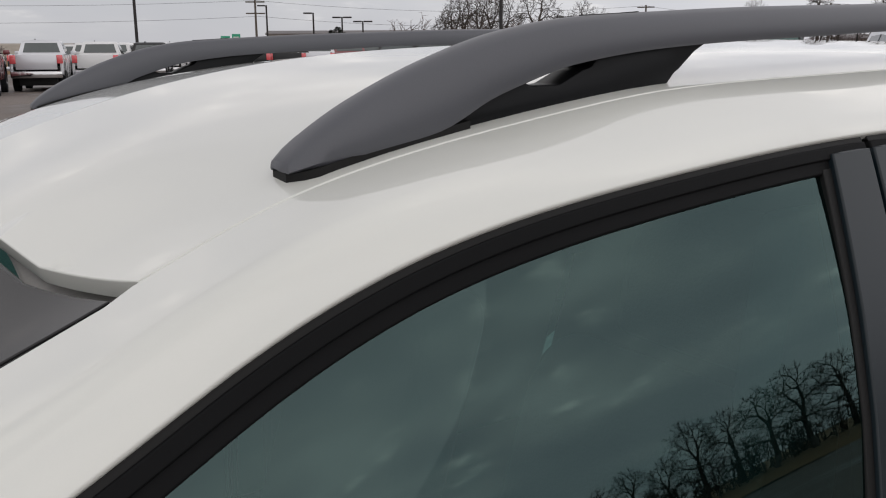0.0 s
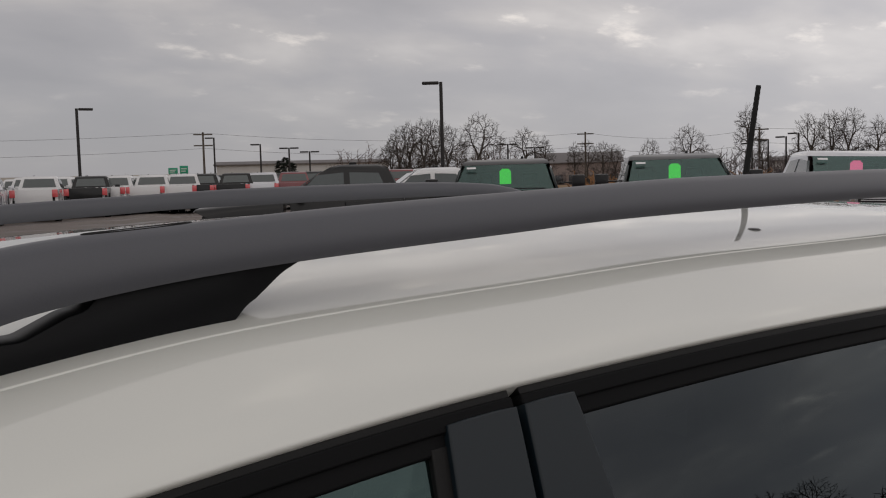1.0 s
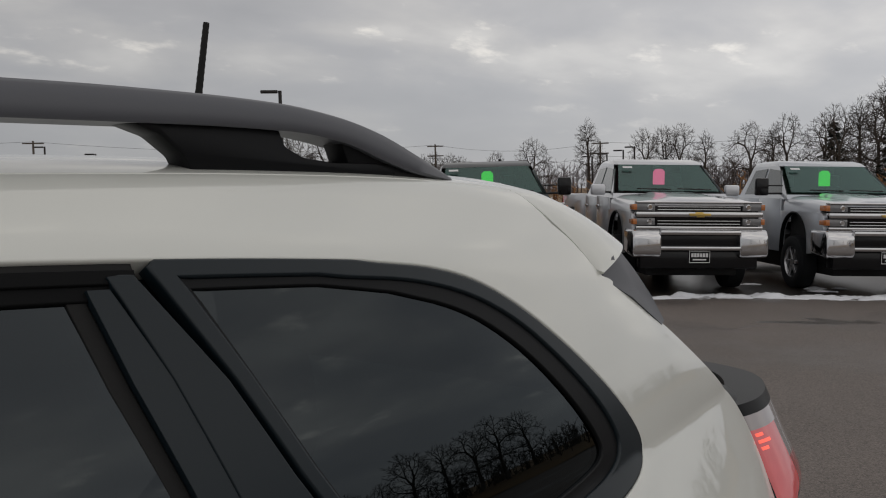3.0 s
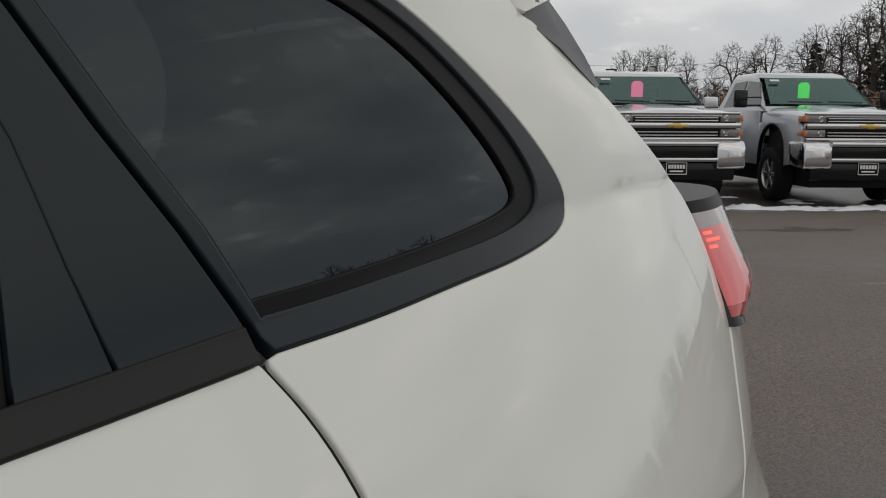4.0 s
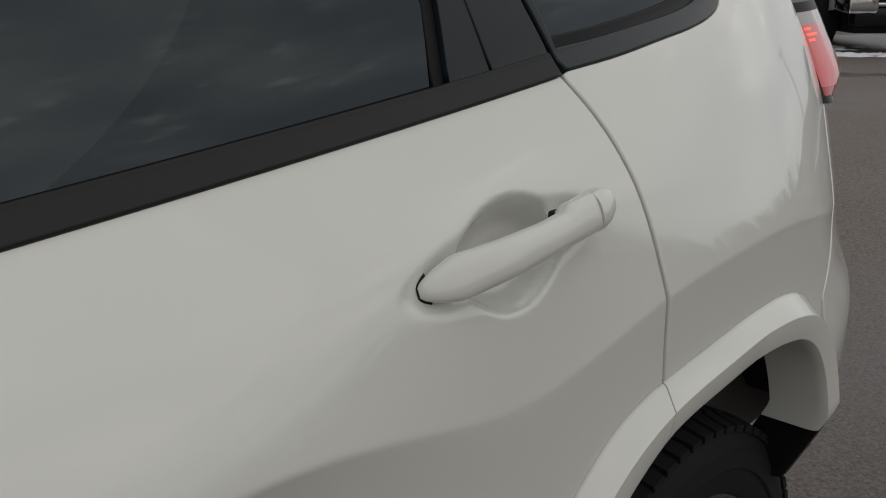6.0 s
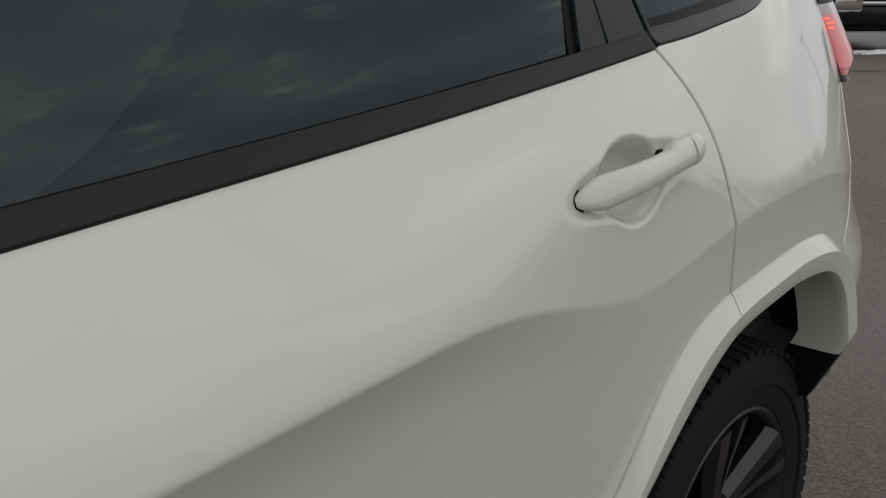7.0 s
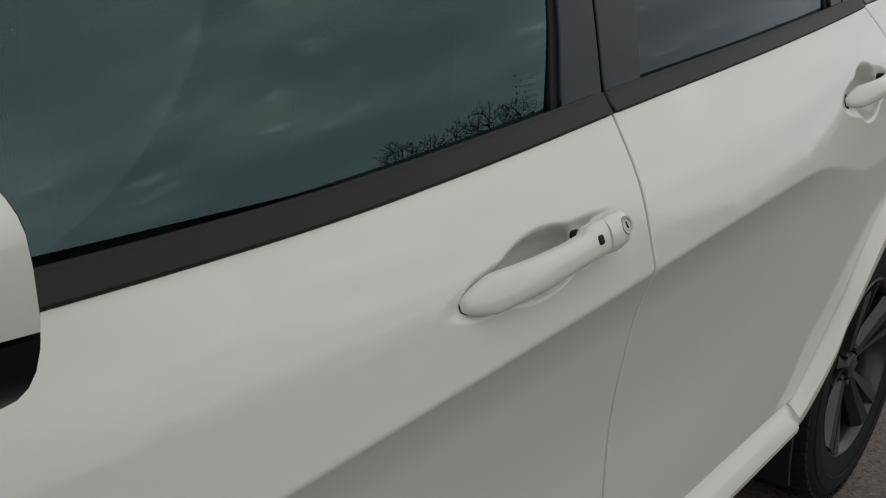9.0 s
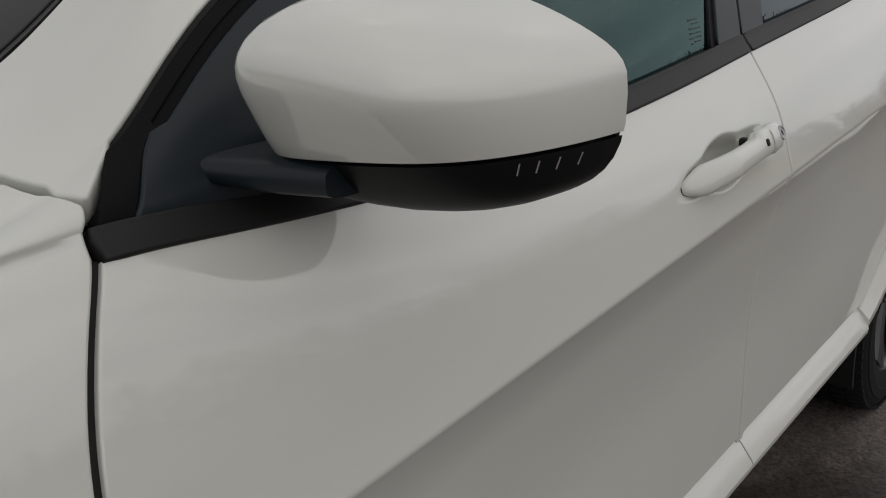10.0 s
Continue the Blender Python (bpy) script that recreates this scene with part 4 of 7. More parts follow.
    fender = (sz(shift(F_LOW, -0.005)[::-1]) + [(0.430, L_GLASS), (0.4345, 0.96), (0.4370, 1.06), (0.4285, 1.236), (0.411, 1.268), (0.379, 1.288), (0.312, 1.345)] + line_s(1.345, 0.28, -0.72, 24)
              + sz([(-0.74, 0.86), (-0.62, 0.80), (-0.46, 0.80), (-0.36, 0.84), (-0.18, 0.875), (0.05, 0.88), (0.18, 0.86), (0.27, 0.80), (0.37, 0.68), (0.46, 0.56), (0.50, 0.525)]))
    panel("front_fender", fender, PAINT, suv, "cream-white front wing", side=sd, edge=0.003, depth=0.026)
    for ln, w in ((sz(F_LOW), 0.022), (sz(B_LOW), 0.022), (sz(C_LOW), 0.022), (sz(B_UP), 0.03), (sz(C_UP), 0.04), (line_s(L_DITCH, 0.9, 2.8, 40), 0.03), ([(0.437, 1.12), (0.431, 1.243), (0.413, 1.272), (0.37, 1.296), (0.30, 1.35)], 0.03), ([(0.53, SILL_S), (2.1, SILL_S)], 0.03), (line_s(L_TOP, 0.46, 2.5, 60), 0.03)):
        ribbon("joint_seal", ln, w, -0.006 if w == 0.022 else -0.027, DARK, suv, side=sd)

# roof, windscreen, bonnet: one half mirrored into a whole
def mirrored(name, outline, material, parent, label, off=0.0, step=0.035, shadow=True, edge=0.003):
    a, b = panel(name, outline, material, parent, label, off=off, step=step, edge=edge, both=True)
    bm = bmesh.new()
    bm.from_mesh(a.data)
    bm.from_mesh(b.data)
    me = a.data
    # weld the seam on the centre line
    bmesh.ops.delete(bm, geom=[f for f in bm.faces if all(abs(v.co.y) < 0.0045 for v in f.verts)], context="FACES")
    for v in bm.verts:
        if abs(v.co.y) < 0.0045:
            v.co.y = 0
    bmesh.ops.remove_doubles(bm, verts=[v for v in bm.verts if abs(v.co.y) < 1e-6], dist=0.0035)
    for o in (a, b):
        bpy.data.objects.remove(o)
    ob = part(name, bm, material, parent, label, angle=50)
    ob.visible_shadow = shadow
    return ob


CS = 1.925
roof_out = [(0.905, L_DITCH + 0.0025)] + line_s(L_DITCH + 0.0025, 0.92, 2.80, 70) + [(2.80, 1.5), (2.795, 1.7), (2.79, CS), (0.815, CS), (0.822, 1.8), (0.840, 1.6), (0.865, 1.46)]
mirrored("roof_panel", roof_out, PAINT, suv, "cream-white painted roof panel", edge=0.0015)
ws_out = [(0.33, L_DITCH + 0.008)] + line_s(L_DITCH + 0.008, 0.35, 0.885, 18) + [(0.850, 1.46), (0.826, 1.6), (0.808, 1.8), (0.80, CS), (0.02, CS), (0.06, 1.7), (0.15, 1.5)]
mirrored("windscreen", ws_out, WSGLASS, suv, "clear windscreen glass", off=-0.006, shadow=False)
frit = [(0.36, L_DITCH + 0.009), (0.60, L_DITCH + 0.009), (0.885, L_DITCH + 0.009), (0.848, 1.46), (0.824, 1.6), (0.806, 1.8), (0.798, CS), (0.765, CS), (0.775, 1.8), (0.79, 1.6), (0.81, 1.48), (0.80, 1.44), (0.60, L_DITCH + 0.05), (0.40, L_DITCH + 0.05)]
mirrored("windscreen_border", frit, BLACKGLOSS, suv, "black ceramic windscreen border", off=-0.0045, step=0.02, edge=0.001)
hood_out = [(-0.78, 1.36)] + line_s(1.355, -0.72, 0.27, 24) + [(0.12, 1.5), (0.03, 1.7), (-0.01, CS), (-0.86, CS), (-0.85, 1.65)]
mirrored("bonnet", hood_out, PAINT, suv, "cream-white bonnet")


# ---- the white SUV: rails, handles, mirror, flares, wheels, tail ----
RAIL_TOP = [(1.020, 1.541), (1.030, 1.551), (1.050, 1.565), (1.092, 1.588), (1.153, 1.614), (1.219, 1.634), (1.292, 1.646), (1.400, 1.653), (1.512, 1.659), (1.70, 1.666), (1.866, 1.672), (2.10, 1.675), (2.264, 1.676), (2.381, 1.674), (2.48, 1.669), (2.55, 1.659), (2.61, 1.643), (2.67, 1.616), (2.715, 1.596)]
RAIL_BOT = [(1.020, 1.533), (1.030, 1.535), (1.050, 1.539), (1.092, 1.547), (1.145, 1.558), (1.165, 1.567), (1.188, 1.579), (1.225, 1.592), (1.276, 1.606), (1.391, 1.620), (1.631, 1.632), (1.743, 1.637), (2.0, 1.641), (2.225, 1.643), (2.363, 1.643), (2.48, 1.640), (2.55, 1.630), (2.60, 1.613), (2.65, 1.598), (2.70, 1.591), (2.715, 1.590)]


def roof_z(x, y):
    col_s = np.linspace(1.30, 1.93, 80)
    p = surf(np.column_stack([np.full(80, x), col_s]))
    return float(np.interp(-abs(y), p[:, 1], p[:, 2]))


def rail(side):
    xs = np.concatenate([np.linspace(1.020, 1.35, 36), np.linspace(1.37, 2.35, 36), np.linspace(2.37, 2.715, 32)])
    top, bot = smooth_line(RAIL_TOP, xs)[0], smooth_line(RAIL_BOT, xs)[0]
    rings = []
    for x, t, b in zip(xs, top, bot):
        t = max(t, b + 0.006)
        end = min(1.0, (x - 1.012) / 0.06, (2.72 - x) / 0.06)
        w = 0.010 + 0.013 * max(0.0, end) ** 0.5
        h = t - b
        ring = []
        for yy, zz in ((-1.15, 0.0), (-1.25, 0.12), (-1.12, 0.55), (-0.85, 0.86), (-0.45, 0.985), (0.0, 1.0), (0.5, 0.985), (0.9, 0.86), (1.05, 0.55), (1.1, 0.12), (1.0, 0.0), (0.0, 0.02)):
            ring.append((x, side * (0.535 - yy * w), b + zz * h))
        rings.append(ring)
    r = lofted("roof_rail", rings, RAIL, suv, "satin grey roof rail", angle=50)
    # black feet and gaskets
    def foot(profile, y0, y1, name, mt):
        bm = bmesh.new()
        prism(bm, profile, side * y0, side * y1, "y", bevel=0.003)
        part(name, bm, mt, r, "black plastic rail foot" if name == "rail_foot" else "black rubber gasket")
    rz = lambda x: roof_z(x, 0.545) - 0.004
    foot([(1.16, rz(1.16)), (1.20, rz(1.20)), (1.25, rz(1.25)), (1.30, rz(1.30)), (1.36, rz(1.36)), (1.392, rz(1.392)), (1.402, rz(1.402) + 0.010), (1.408, 1.600), (1.428, 1.616), (1.448, 1.626), (1.38, 1.623), (1.31, 1.615), (1.300, 1.604), (1.290, rz(1.29) + 0.026), (1.265, rz(1.265) + 0.018), (1.235, rz(1.235) + 0.022), (1.222, 1.597), (1.20, 1.587), (1.17, 1.573), (1.15, rz(1.15) + 0.012)], 0.518, 0.556, "rail_foot", TRIM)
    foot([(2.375, rz(2.375)), (2.50, rz(2.5)), (2.60, rz(2.6)), (2.665, rz(2.665)), (2.655, rz(2.655) + 0.010), (2.60, rz(2.6) + 0.014), (2.535, rz(2.53) + 0.012), (2.50, rz(2.5) + 0.016), (2.478, rz(2.478) + 0.026), (2.470, 1.644), (2.34, 1.648), (2.31, 1.646), (2.345, 1.634), (2.368, 1.616)], 0.518, 0.556, "rail_foot", TRIM)
    foot([(2.545, 1.642), (2.552, 1.626), (2.56, rz(2.56) + 0.008), (2.66, rz(2.66) + 0.006), (2.63, 1.615), (2.58, 1.634)], 0.520, 0.553, "rail_foot", TRIM)
    # gasket round the front and rear tips
    for a, b, w in ((1.020, 1.170, 0.0265), (2.62, 2.713, 0.022)):
        loop = []
        ks = np.linspace(a, b, 16)
        for sgn, arr in ((-1, ks), (1, ks[::-1])):
            for x in arr:
                e = min(1.0, (x - a + 0.004) / 0.02 if a < 2 else (b + 0.004 - x) / 0.02)
                y = 0.535 - sgn * w * max(0.2, e) ** 0.5
                loop.append((x, y))
        zs = [roof_z(x, y) for x, y in loop]
        k = len(loop)
        bm = bmesh.new()
        lo = [bm.verts.new((x, side * y, z - 0.006)) for (x, y), z in zip(loop, zs)]
        hi = [bm.verts.new((x, side * y, z + (0.006 if a < 2 else 0.003))) for (x, y), z in zip(loop, zs)]
        for i in range(k):
            bm.faces.new((lo[i], lo[(i + 1) % k], hi[(i + 1) % k], hi[i]))
        bm.faces.new(hi)
        part("rail_gasket", bm, RUBBER, r, "black rubber gasket")
    # outline of the oval cap on top of the rail
    bm = bmesh.new()
    oval = []
    for t in np.linspace(0, 2 * math.pi, 40):
        x = 1.34 + 0.034 * math.cos(t)
        oval.append((x, side * (0.5335 + 0.0085 * math.sin(t)), float(smooth_line(RAIL_TOP, np.array([x]))[0][0]) - 0.0002 - 0.0006 * math.sin(t) ** 2))
    tube(bm, oval, 0.0011, 5)
    part("cap_outline", bm, DARK, r, "oval cap seam")
    return r


for sd in (-1, 1):
    rail(sd)


# door handles
def handle(door, side, x0, x1, z0, z1, lock):
    n_st = 44
    def base(x):
        z = z0 + (z1 - z0) * (x - x0) / (x1 - x0)
        q = np.array(sz([(x, z)]))
        return surf(q)[0], surf_normal(q)[0]
    def ring(x, h, out, thick, up=0.0, n=18):
        p, nr = base(x)
        upv = np.array([0.0, -nr[2], nr[1]])
        upv = upv / np.linalg.norm(upv) * (1 if upv[2] > 0 else -1)
        pts = []
        for i in range(n):
            a = 2 * math.pi * i / n
            c, s = math.cos(a), math.sin(a)
            c2, s2 = math.copysign(abs(c) ** 0.8, c), math.copysign(abs(s) ** 0.75, s)
            pts.append((p + nr * (out + thick * s2) + upv * (h * c2 + up)) * (1, -side, 1))
        return pts
    joint = 0.785 if lock else 0.832
    def shape(u):
        # u from the front tip (0) to the rear end (1)
        step = min(1.0, max(0.0, (u - 0.655) / 0.035))
        step = step * step * (3 - 2 * step)
        slim = min(1.0, max(0.0, (u - 0.15) / 0.40)) * (1 - step)
        h = (0.0190 * min(1, (u / 0.13) ** 0.45) - 0.0030 * slim) * (1 - 0.5 * max(0.0, u - 0.80)) * min(1, max(0.0, (1.003 - u) / 0.075) ** 0.5)
        out = -0.004 + 0.029 * min(1, (u / 0.35)) ** 0.7
        thick = 0.0035 + 0.0085 * min(1, (u / 0.25)) ** 0.7
        if u > 0.86:
            out -= 0.010 * ((u - 0.86) / 0.14) ** 2.2
        return h, out, thick, -0.0024 * slim
    rings = []
    for u in np.linspace(0.004, joint - 0.0015, n_st):
        h, out, thick, up = shape(u)
        rings.append(ring(x0 + u * (x1 - x0), h, out, thick, up))
    lofted("door_handle", rings, PAINT, door, "cream-white pull handle", angle=60)
    rings = []
    for u in np.concatenate([np.linspace(joint + 0.0015, 0.93, 10), np.linspace(0.94, 0.9995, 10)]):
        h, out, thick, up = shape(u)
        k = min(1.0, max(0.02, (1.0015 - u) / 0.05)) ** 0.5
        rings.append(ring(x0 + u * (x1 - x0), h * (1.0 + 0.14 * min(1.0, (u - joint) / 0.05)) * (1.0 if lock else 1.0 - 0.38 * ((u - joint) / (1 - joint)) ** 1.6), (out - 0.004) * (0.55 + 0.45 * k), (thick + 0.006) * k, -0.001 if lock else -0.001 + 0.005 * ((u - joint) / (1 - joint)) ** 1.6))
    cap = lofted("handle_cap", rings, PAINT, door, "cream-white handle end cap", angle=60)
    # black strip that draws the shade of the gap as a fine line round the front tip
    rings = []
    for u in np.linspace(0.004, 0.15 if lock else 0.055, 12):
        h, out, thick, up = shape(u)
        rings.append(ring(x0 - 0.0010 + u * (x1 - x0), h + (0.0009 if lock else 0.0004), -0.0040, 0.0016, up))
    lofted("handle_gasket", rings, RUBBER, door, "black strip drawn for the shade in the handle gap", angle=60)
    # dark slot where the grip pivots
    bm = bmesh.new()
    p, nr = base(x0 + 0.742 * (x1 - x0))
    q = (p + nr * 0.004) * (1, -side, 1)
    box(bm, q[0] - 0.006, q[1] - 0.010, q[2] + 0.001, q[0] + 0.006, q[1] + 0.010, q[2] + 0.0125, 0.003)
    part("handle_slot", bm, DARK, door, "dark handle pivot slot")
    # neck that joins the grip to the door, and dark gap under the grip
    bm = bmesh.new()
    p, nr = base(x0 + 0.775 * (x1 - x0))
    q = p * (1, -side, 1)
    box(bm, q[0] - 0.010, q[1] - 0.02, q[2] - 0.012, q[0] + 0.010, q[1] + 0.014, q[2] + 0.010, 0.004)
    part("handle_neck", bm, PAINT, door, "cream-white handle shaft")
    if lock:
        p, nr = base(x0 + 0.905 * (x1 - x0))
        h, out, thick, up = shape(0.905)
        c = p + nr * (out + thick + 0.001)
        rot = Vector((nr[0], nr[1] * -side, nr[2])).to_track_quat("Z", "Y").to_matrix().to_4x4()
        m = Matrix.Translation(c * (1, -side, 1)) @ rot
        o = spin("key_lock", [(0.0, 0.0010), (0.0035, 0.0012), (0.0068, 0.0012), (0.0072, 0.0022), (0.0092, 0.0024), (0.0100, 0.0010), (0.0100, -0.006)], LOCKMETAL, door, "metal key lock cylinder", seg=28, axis="z")
        o.matrix_local = m
        bm = bmesh.new()
        box(bm, -0.0007, -0.0036, 0.0, 0.0007, 0.0036, 0.0016)
        o2 = part("key_slot", bm, DARK, door, "dark key slot")
        o2.matrix_local = m @ pose(0, 0, 0.0003, 0, 0, 12)
        p, nr = base(x0 + 0.715 * (x1 - x0))
        h, out, thick, up = shape(0.715)
        c = p + nr * (out + thick - 0.0005)
        bm = bmesh.new()
        box(bm, -0.0055, -0.0055, -0.002, 0.0055, 0.0055, 0.0045, 0.0030, 3)
        o3 = part("lock_button", bm, RUBBER, door, "black rubber lock button")
        o3.matrix_local = Matrix.Translation(c * (1, -side, 1)) @ rot @ pose(0, 0, -0.0028, 0, 0, 0)


for sd in (-1, 1):
    handle(doors[sd][0], sd, 1.138, 1.387, 1.036, 1.052, True)
    handle(doors[sd][1], sd, 2.137, 2.381, 1.078, 1.0955, False)


# door mirrors
def mirror(side):
    def ring(a):
        c = math.cos(a) ** 0.62 if a < 1.55 else 0.06
        ch = math.cos(a) ** 0.56 if a < 1.55 else 0.06
        x_rim, depth = 0.694, 0.150
        pts = []
        n = 40
        for i in range(n):
            t = 2 * math.pi * i / n
            cy, cz = math.cos(t), math.sin(t)
            e = 0.72 if cy < 0 else 0.72 - 0.12 * cy
            y = math.copysign(abs(cy) ** e, cy) * (0.098 if cy < 0 else 0.104) * c
            q = min(1.0, max(0.0, (0.6 - y / 0.098) / 1.6))
            z = math.copysign(abs(cz) ** e, cz) * (0.075 * ch if cz > 0 else 0.078 * c)
            yc = -0.935 + 0.020 * math.sin(a)
            z += 0.045 * y * max(0.0, cz)
            # the outer end is swept back, the top crowned
            x = x_rim - depth * math.sin(a) + 0.030 * (-(y) / 0.098) - 0.01
            z += 0.006 * (1 - (y / 0.098) ** 2) - 0.036 * q ** 1.3 * max(0, cz) - 0.006 * max(0, -cz) * (1 - 0.6 * abs(y) / 0.098)
            zz = 1.234 + z + (0.006 * max(0.0, cz) - 0.008) * math.sin(a)
            # below the crease the shell is drawn in
            low = 0.008 * math.log1p(math.exp(min(40.0, (1.258 + 0.10 * y - zz) / 0.008)))
            pts.append((x + 0.66 * low * math.sin(a) ** 2, (yc + y), zz))
        return pts
    rings = [ring(a) for a in np.linspace(0.0, 1.555, 26)]
    v, f = loft(rings, True, True)
    def build(name, keep_above, material, label, scale, parent):
        bm = bmesh.new()
        cen = np.array((0.66, -0.95, 1.237))
        vs = [bm.verts.new(tuple((cen + (p - cen) * scale) * (1, -side, 1))) for p in v]
        for q in f:
            bm.faces.new([vs[i] for i in q])
        geom = list(bm.verts) + list(bm.edges) + list(bm.faces)
        r = bmesh.ops.bisect_plane(bm, geom=geom, plane_co=(0.66, -0.95 * -side, 1.2045 if keep_above else 1.2015), plane_no=(0, 0.035 * -side, 1), clear_inner=keep_above, clear_outer=not keep_above)
        edges = [e for e in r["geom_cut"] if isinstance(e, bmesh.types.BMEdge)]
        if edges:
            bmesh.ops.edgeloop_fill(bm, edges=edges)
        return part(name, bm, material, parent, label, angle=45)
    cap = build("door_mirror", True, PAINT, "cream-white door mirror with black lower housing", 1.02, suv)
    low = build("mirror_base", False, TRIM, "matte black lower mirror housing", 1.018, cap)
    # rim round the mirror glass
    rim = ring(0.0)
    c = np.mean(rim, 0)
    rr = []
    for k, dx in ((0.985, -0.004), (0.992, 0.0008), (0.985, 0.0030), (0.93, 0.0040), (0.90, -0.002)):
        rr.append([(c + (np.array(p) - c) * k + (dx, 0, 0)) * (1, -side, 1) for p in rim])
    lofted("mirror_rim", rr, TRIM, cap, "matte black mirror rim", caps=False)
    g = [(c + (np.array(p) - c) * 0.9 + (0.0005, 0, 0)) * (1, -side, 1) for p in rim]
    mesh("mirror_glass", g + [tuple(np.array(p) - (0.003, 0, 0)) for p in g], [tuple(range(40)), tuple(range(79, 39, -1))], CHROME, cap, "mirror glass", smooth=False)
    # arm to the sail panel
    rings = []
    for y, xa, xb, za, zb in ((-0.768, 0.508, 0.665, 1.186, 1.210), (-0.790, 0.512, 0.665, 1.184, 1.206), (-0.822, 0.528, 0.672, 1.180, 1.2035), (-0.86, 0.548, 0.672, 1.174, 1.2015), (-0.90, 0.560, 0.665, 1.175, 1.2000)):
        ring = []
        for t in np.linspace(0, 2 * math.pi, 28, endpoint=False):
            c, q = math.cos(t), math.sin(t)
            ring.append(((xa + xb) / 2 + (xb - xa) / 2 * math.copysign(abs(c) ** 0.5, c), y * -side, (za + zb) / 2 + (zb - za) / 2 * math.copysign(abs(q) ** 0.45, q)))
        rings.append(ring)
    lofted("mirror_arm", rings, PILLAR, cap, "satin black mirror arm", angle=60)
    # turn-signal strip: clear bars in the black lower housing
    from mathutils.bvhtree import BVHTree
    cen = np.array((0.66, -0.95, 1.237))
    bvh = BVHTree.FromPolygons([tuple(cen + (p - cen) * 1.018) for p in v], f)
    for yk in (-1.006, -1.0125, -1.0185, -1.0240):
        ends = [bvh.ray_cast(Vector((0.3, yk + dy, z)), Vector((1, 0, 0)))[0] for dy, z in ((0.0032, 1.1915), (0.0, 1.2000))]
        if None in ends:
            continue
        bm = bmesh.new()
        tube(bm, [(e.x - 0.0002, e.y * -side, e.z) for e in ends], 0.0006, 6)
        part("signal_bar", bm, CLEAR, cap, "clear turn-signal bar")
    return cap


for sd in (-1, 1):
    mirror(sd)


# wheel-arch flares
def flare(side, cx, out_pts, in_pts, split, names):
    u = np.linspace(0, 1, 110)
    def along(pts):
        p = np.array(rounded(pts, 2))
        d = np.r_[0, np.cumsum(np.linalg.norm(np.diff(p, axis=0), axis=1))]
        d /= d[-1]
        return np.column_stack([np.interp(u, d, p[:, 0]), np.interp(u, d, p[:, 1])])
    A, B = along(out_pts), along(in_pts)
    S = surf(np.array(sz(A)))
    rings = []
    for k in range(len(u)):
        a, b = A[k], B[k]
        ya = S[k, 1]
        # below the widest point the rear flare tucks in under the car
        tuck = max(0.0, 0.66 - b[1]) * 0.5 if cx > 1 and k > 55 else 0.0
        yb = (min(ya - 0.014, -0.894) if cx > 1 else ya - 0.016) + tuck
        ya = ya + 0.6 * tuck
        # the front end runs flush into the sill
        if cx > 1 and k < 16:
            r = k / 16
            yb += (-0.8775 - yb) * (1 - r * r * (3 - 2 * r))
        def at(f, y):
            return (a[0] + (b[0] - a[0]) * f, y * -side, a[1] + (b[1] - a[1]) * f)
        rings.append([at(-0.03, ya + 0.012), at(-0.03, ya + 0.001), at(0.01, ya - 0.004), at(0.345, yb - 0.0068), at(0.375, yb - 0.0084), at(0.70, yb - 0.0075), at(0.94, yb - 0.004), at(1.0, yb + 0.002), at(1.02, yb + 0.012), at(1.03, yb + 0.085), at(0.97, yb + 0.086)])
    cut = [0] + [int(np.argmin(np.linalg.norm(A - s, axis=1))) for s in split] + [len(u) - 1]
    obs = []
    for i, (a, b) in enumerate(zip(cut, cut[1:])):
        part_rings = rings[a:b + 1]
        if i:
            part_rings = [[tuple(np.array(p) * 0.8 + np.array(q) * 0.2) for p, q in zip(part_rings[0], part_rings[1])]] + part_rings[1:]
        obs.append(lofted("wheel_arch_flare", part_rings, TRIM if "black" in names[i] else PAINT, suv, names[i], angle=32))
    return obs


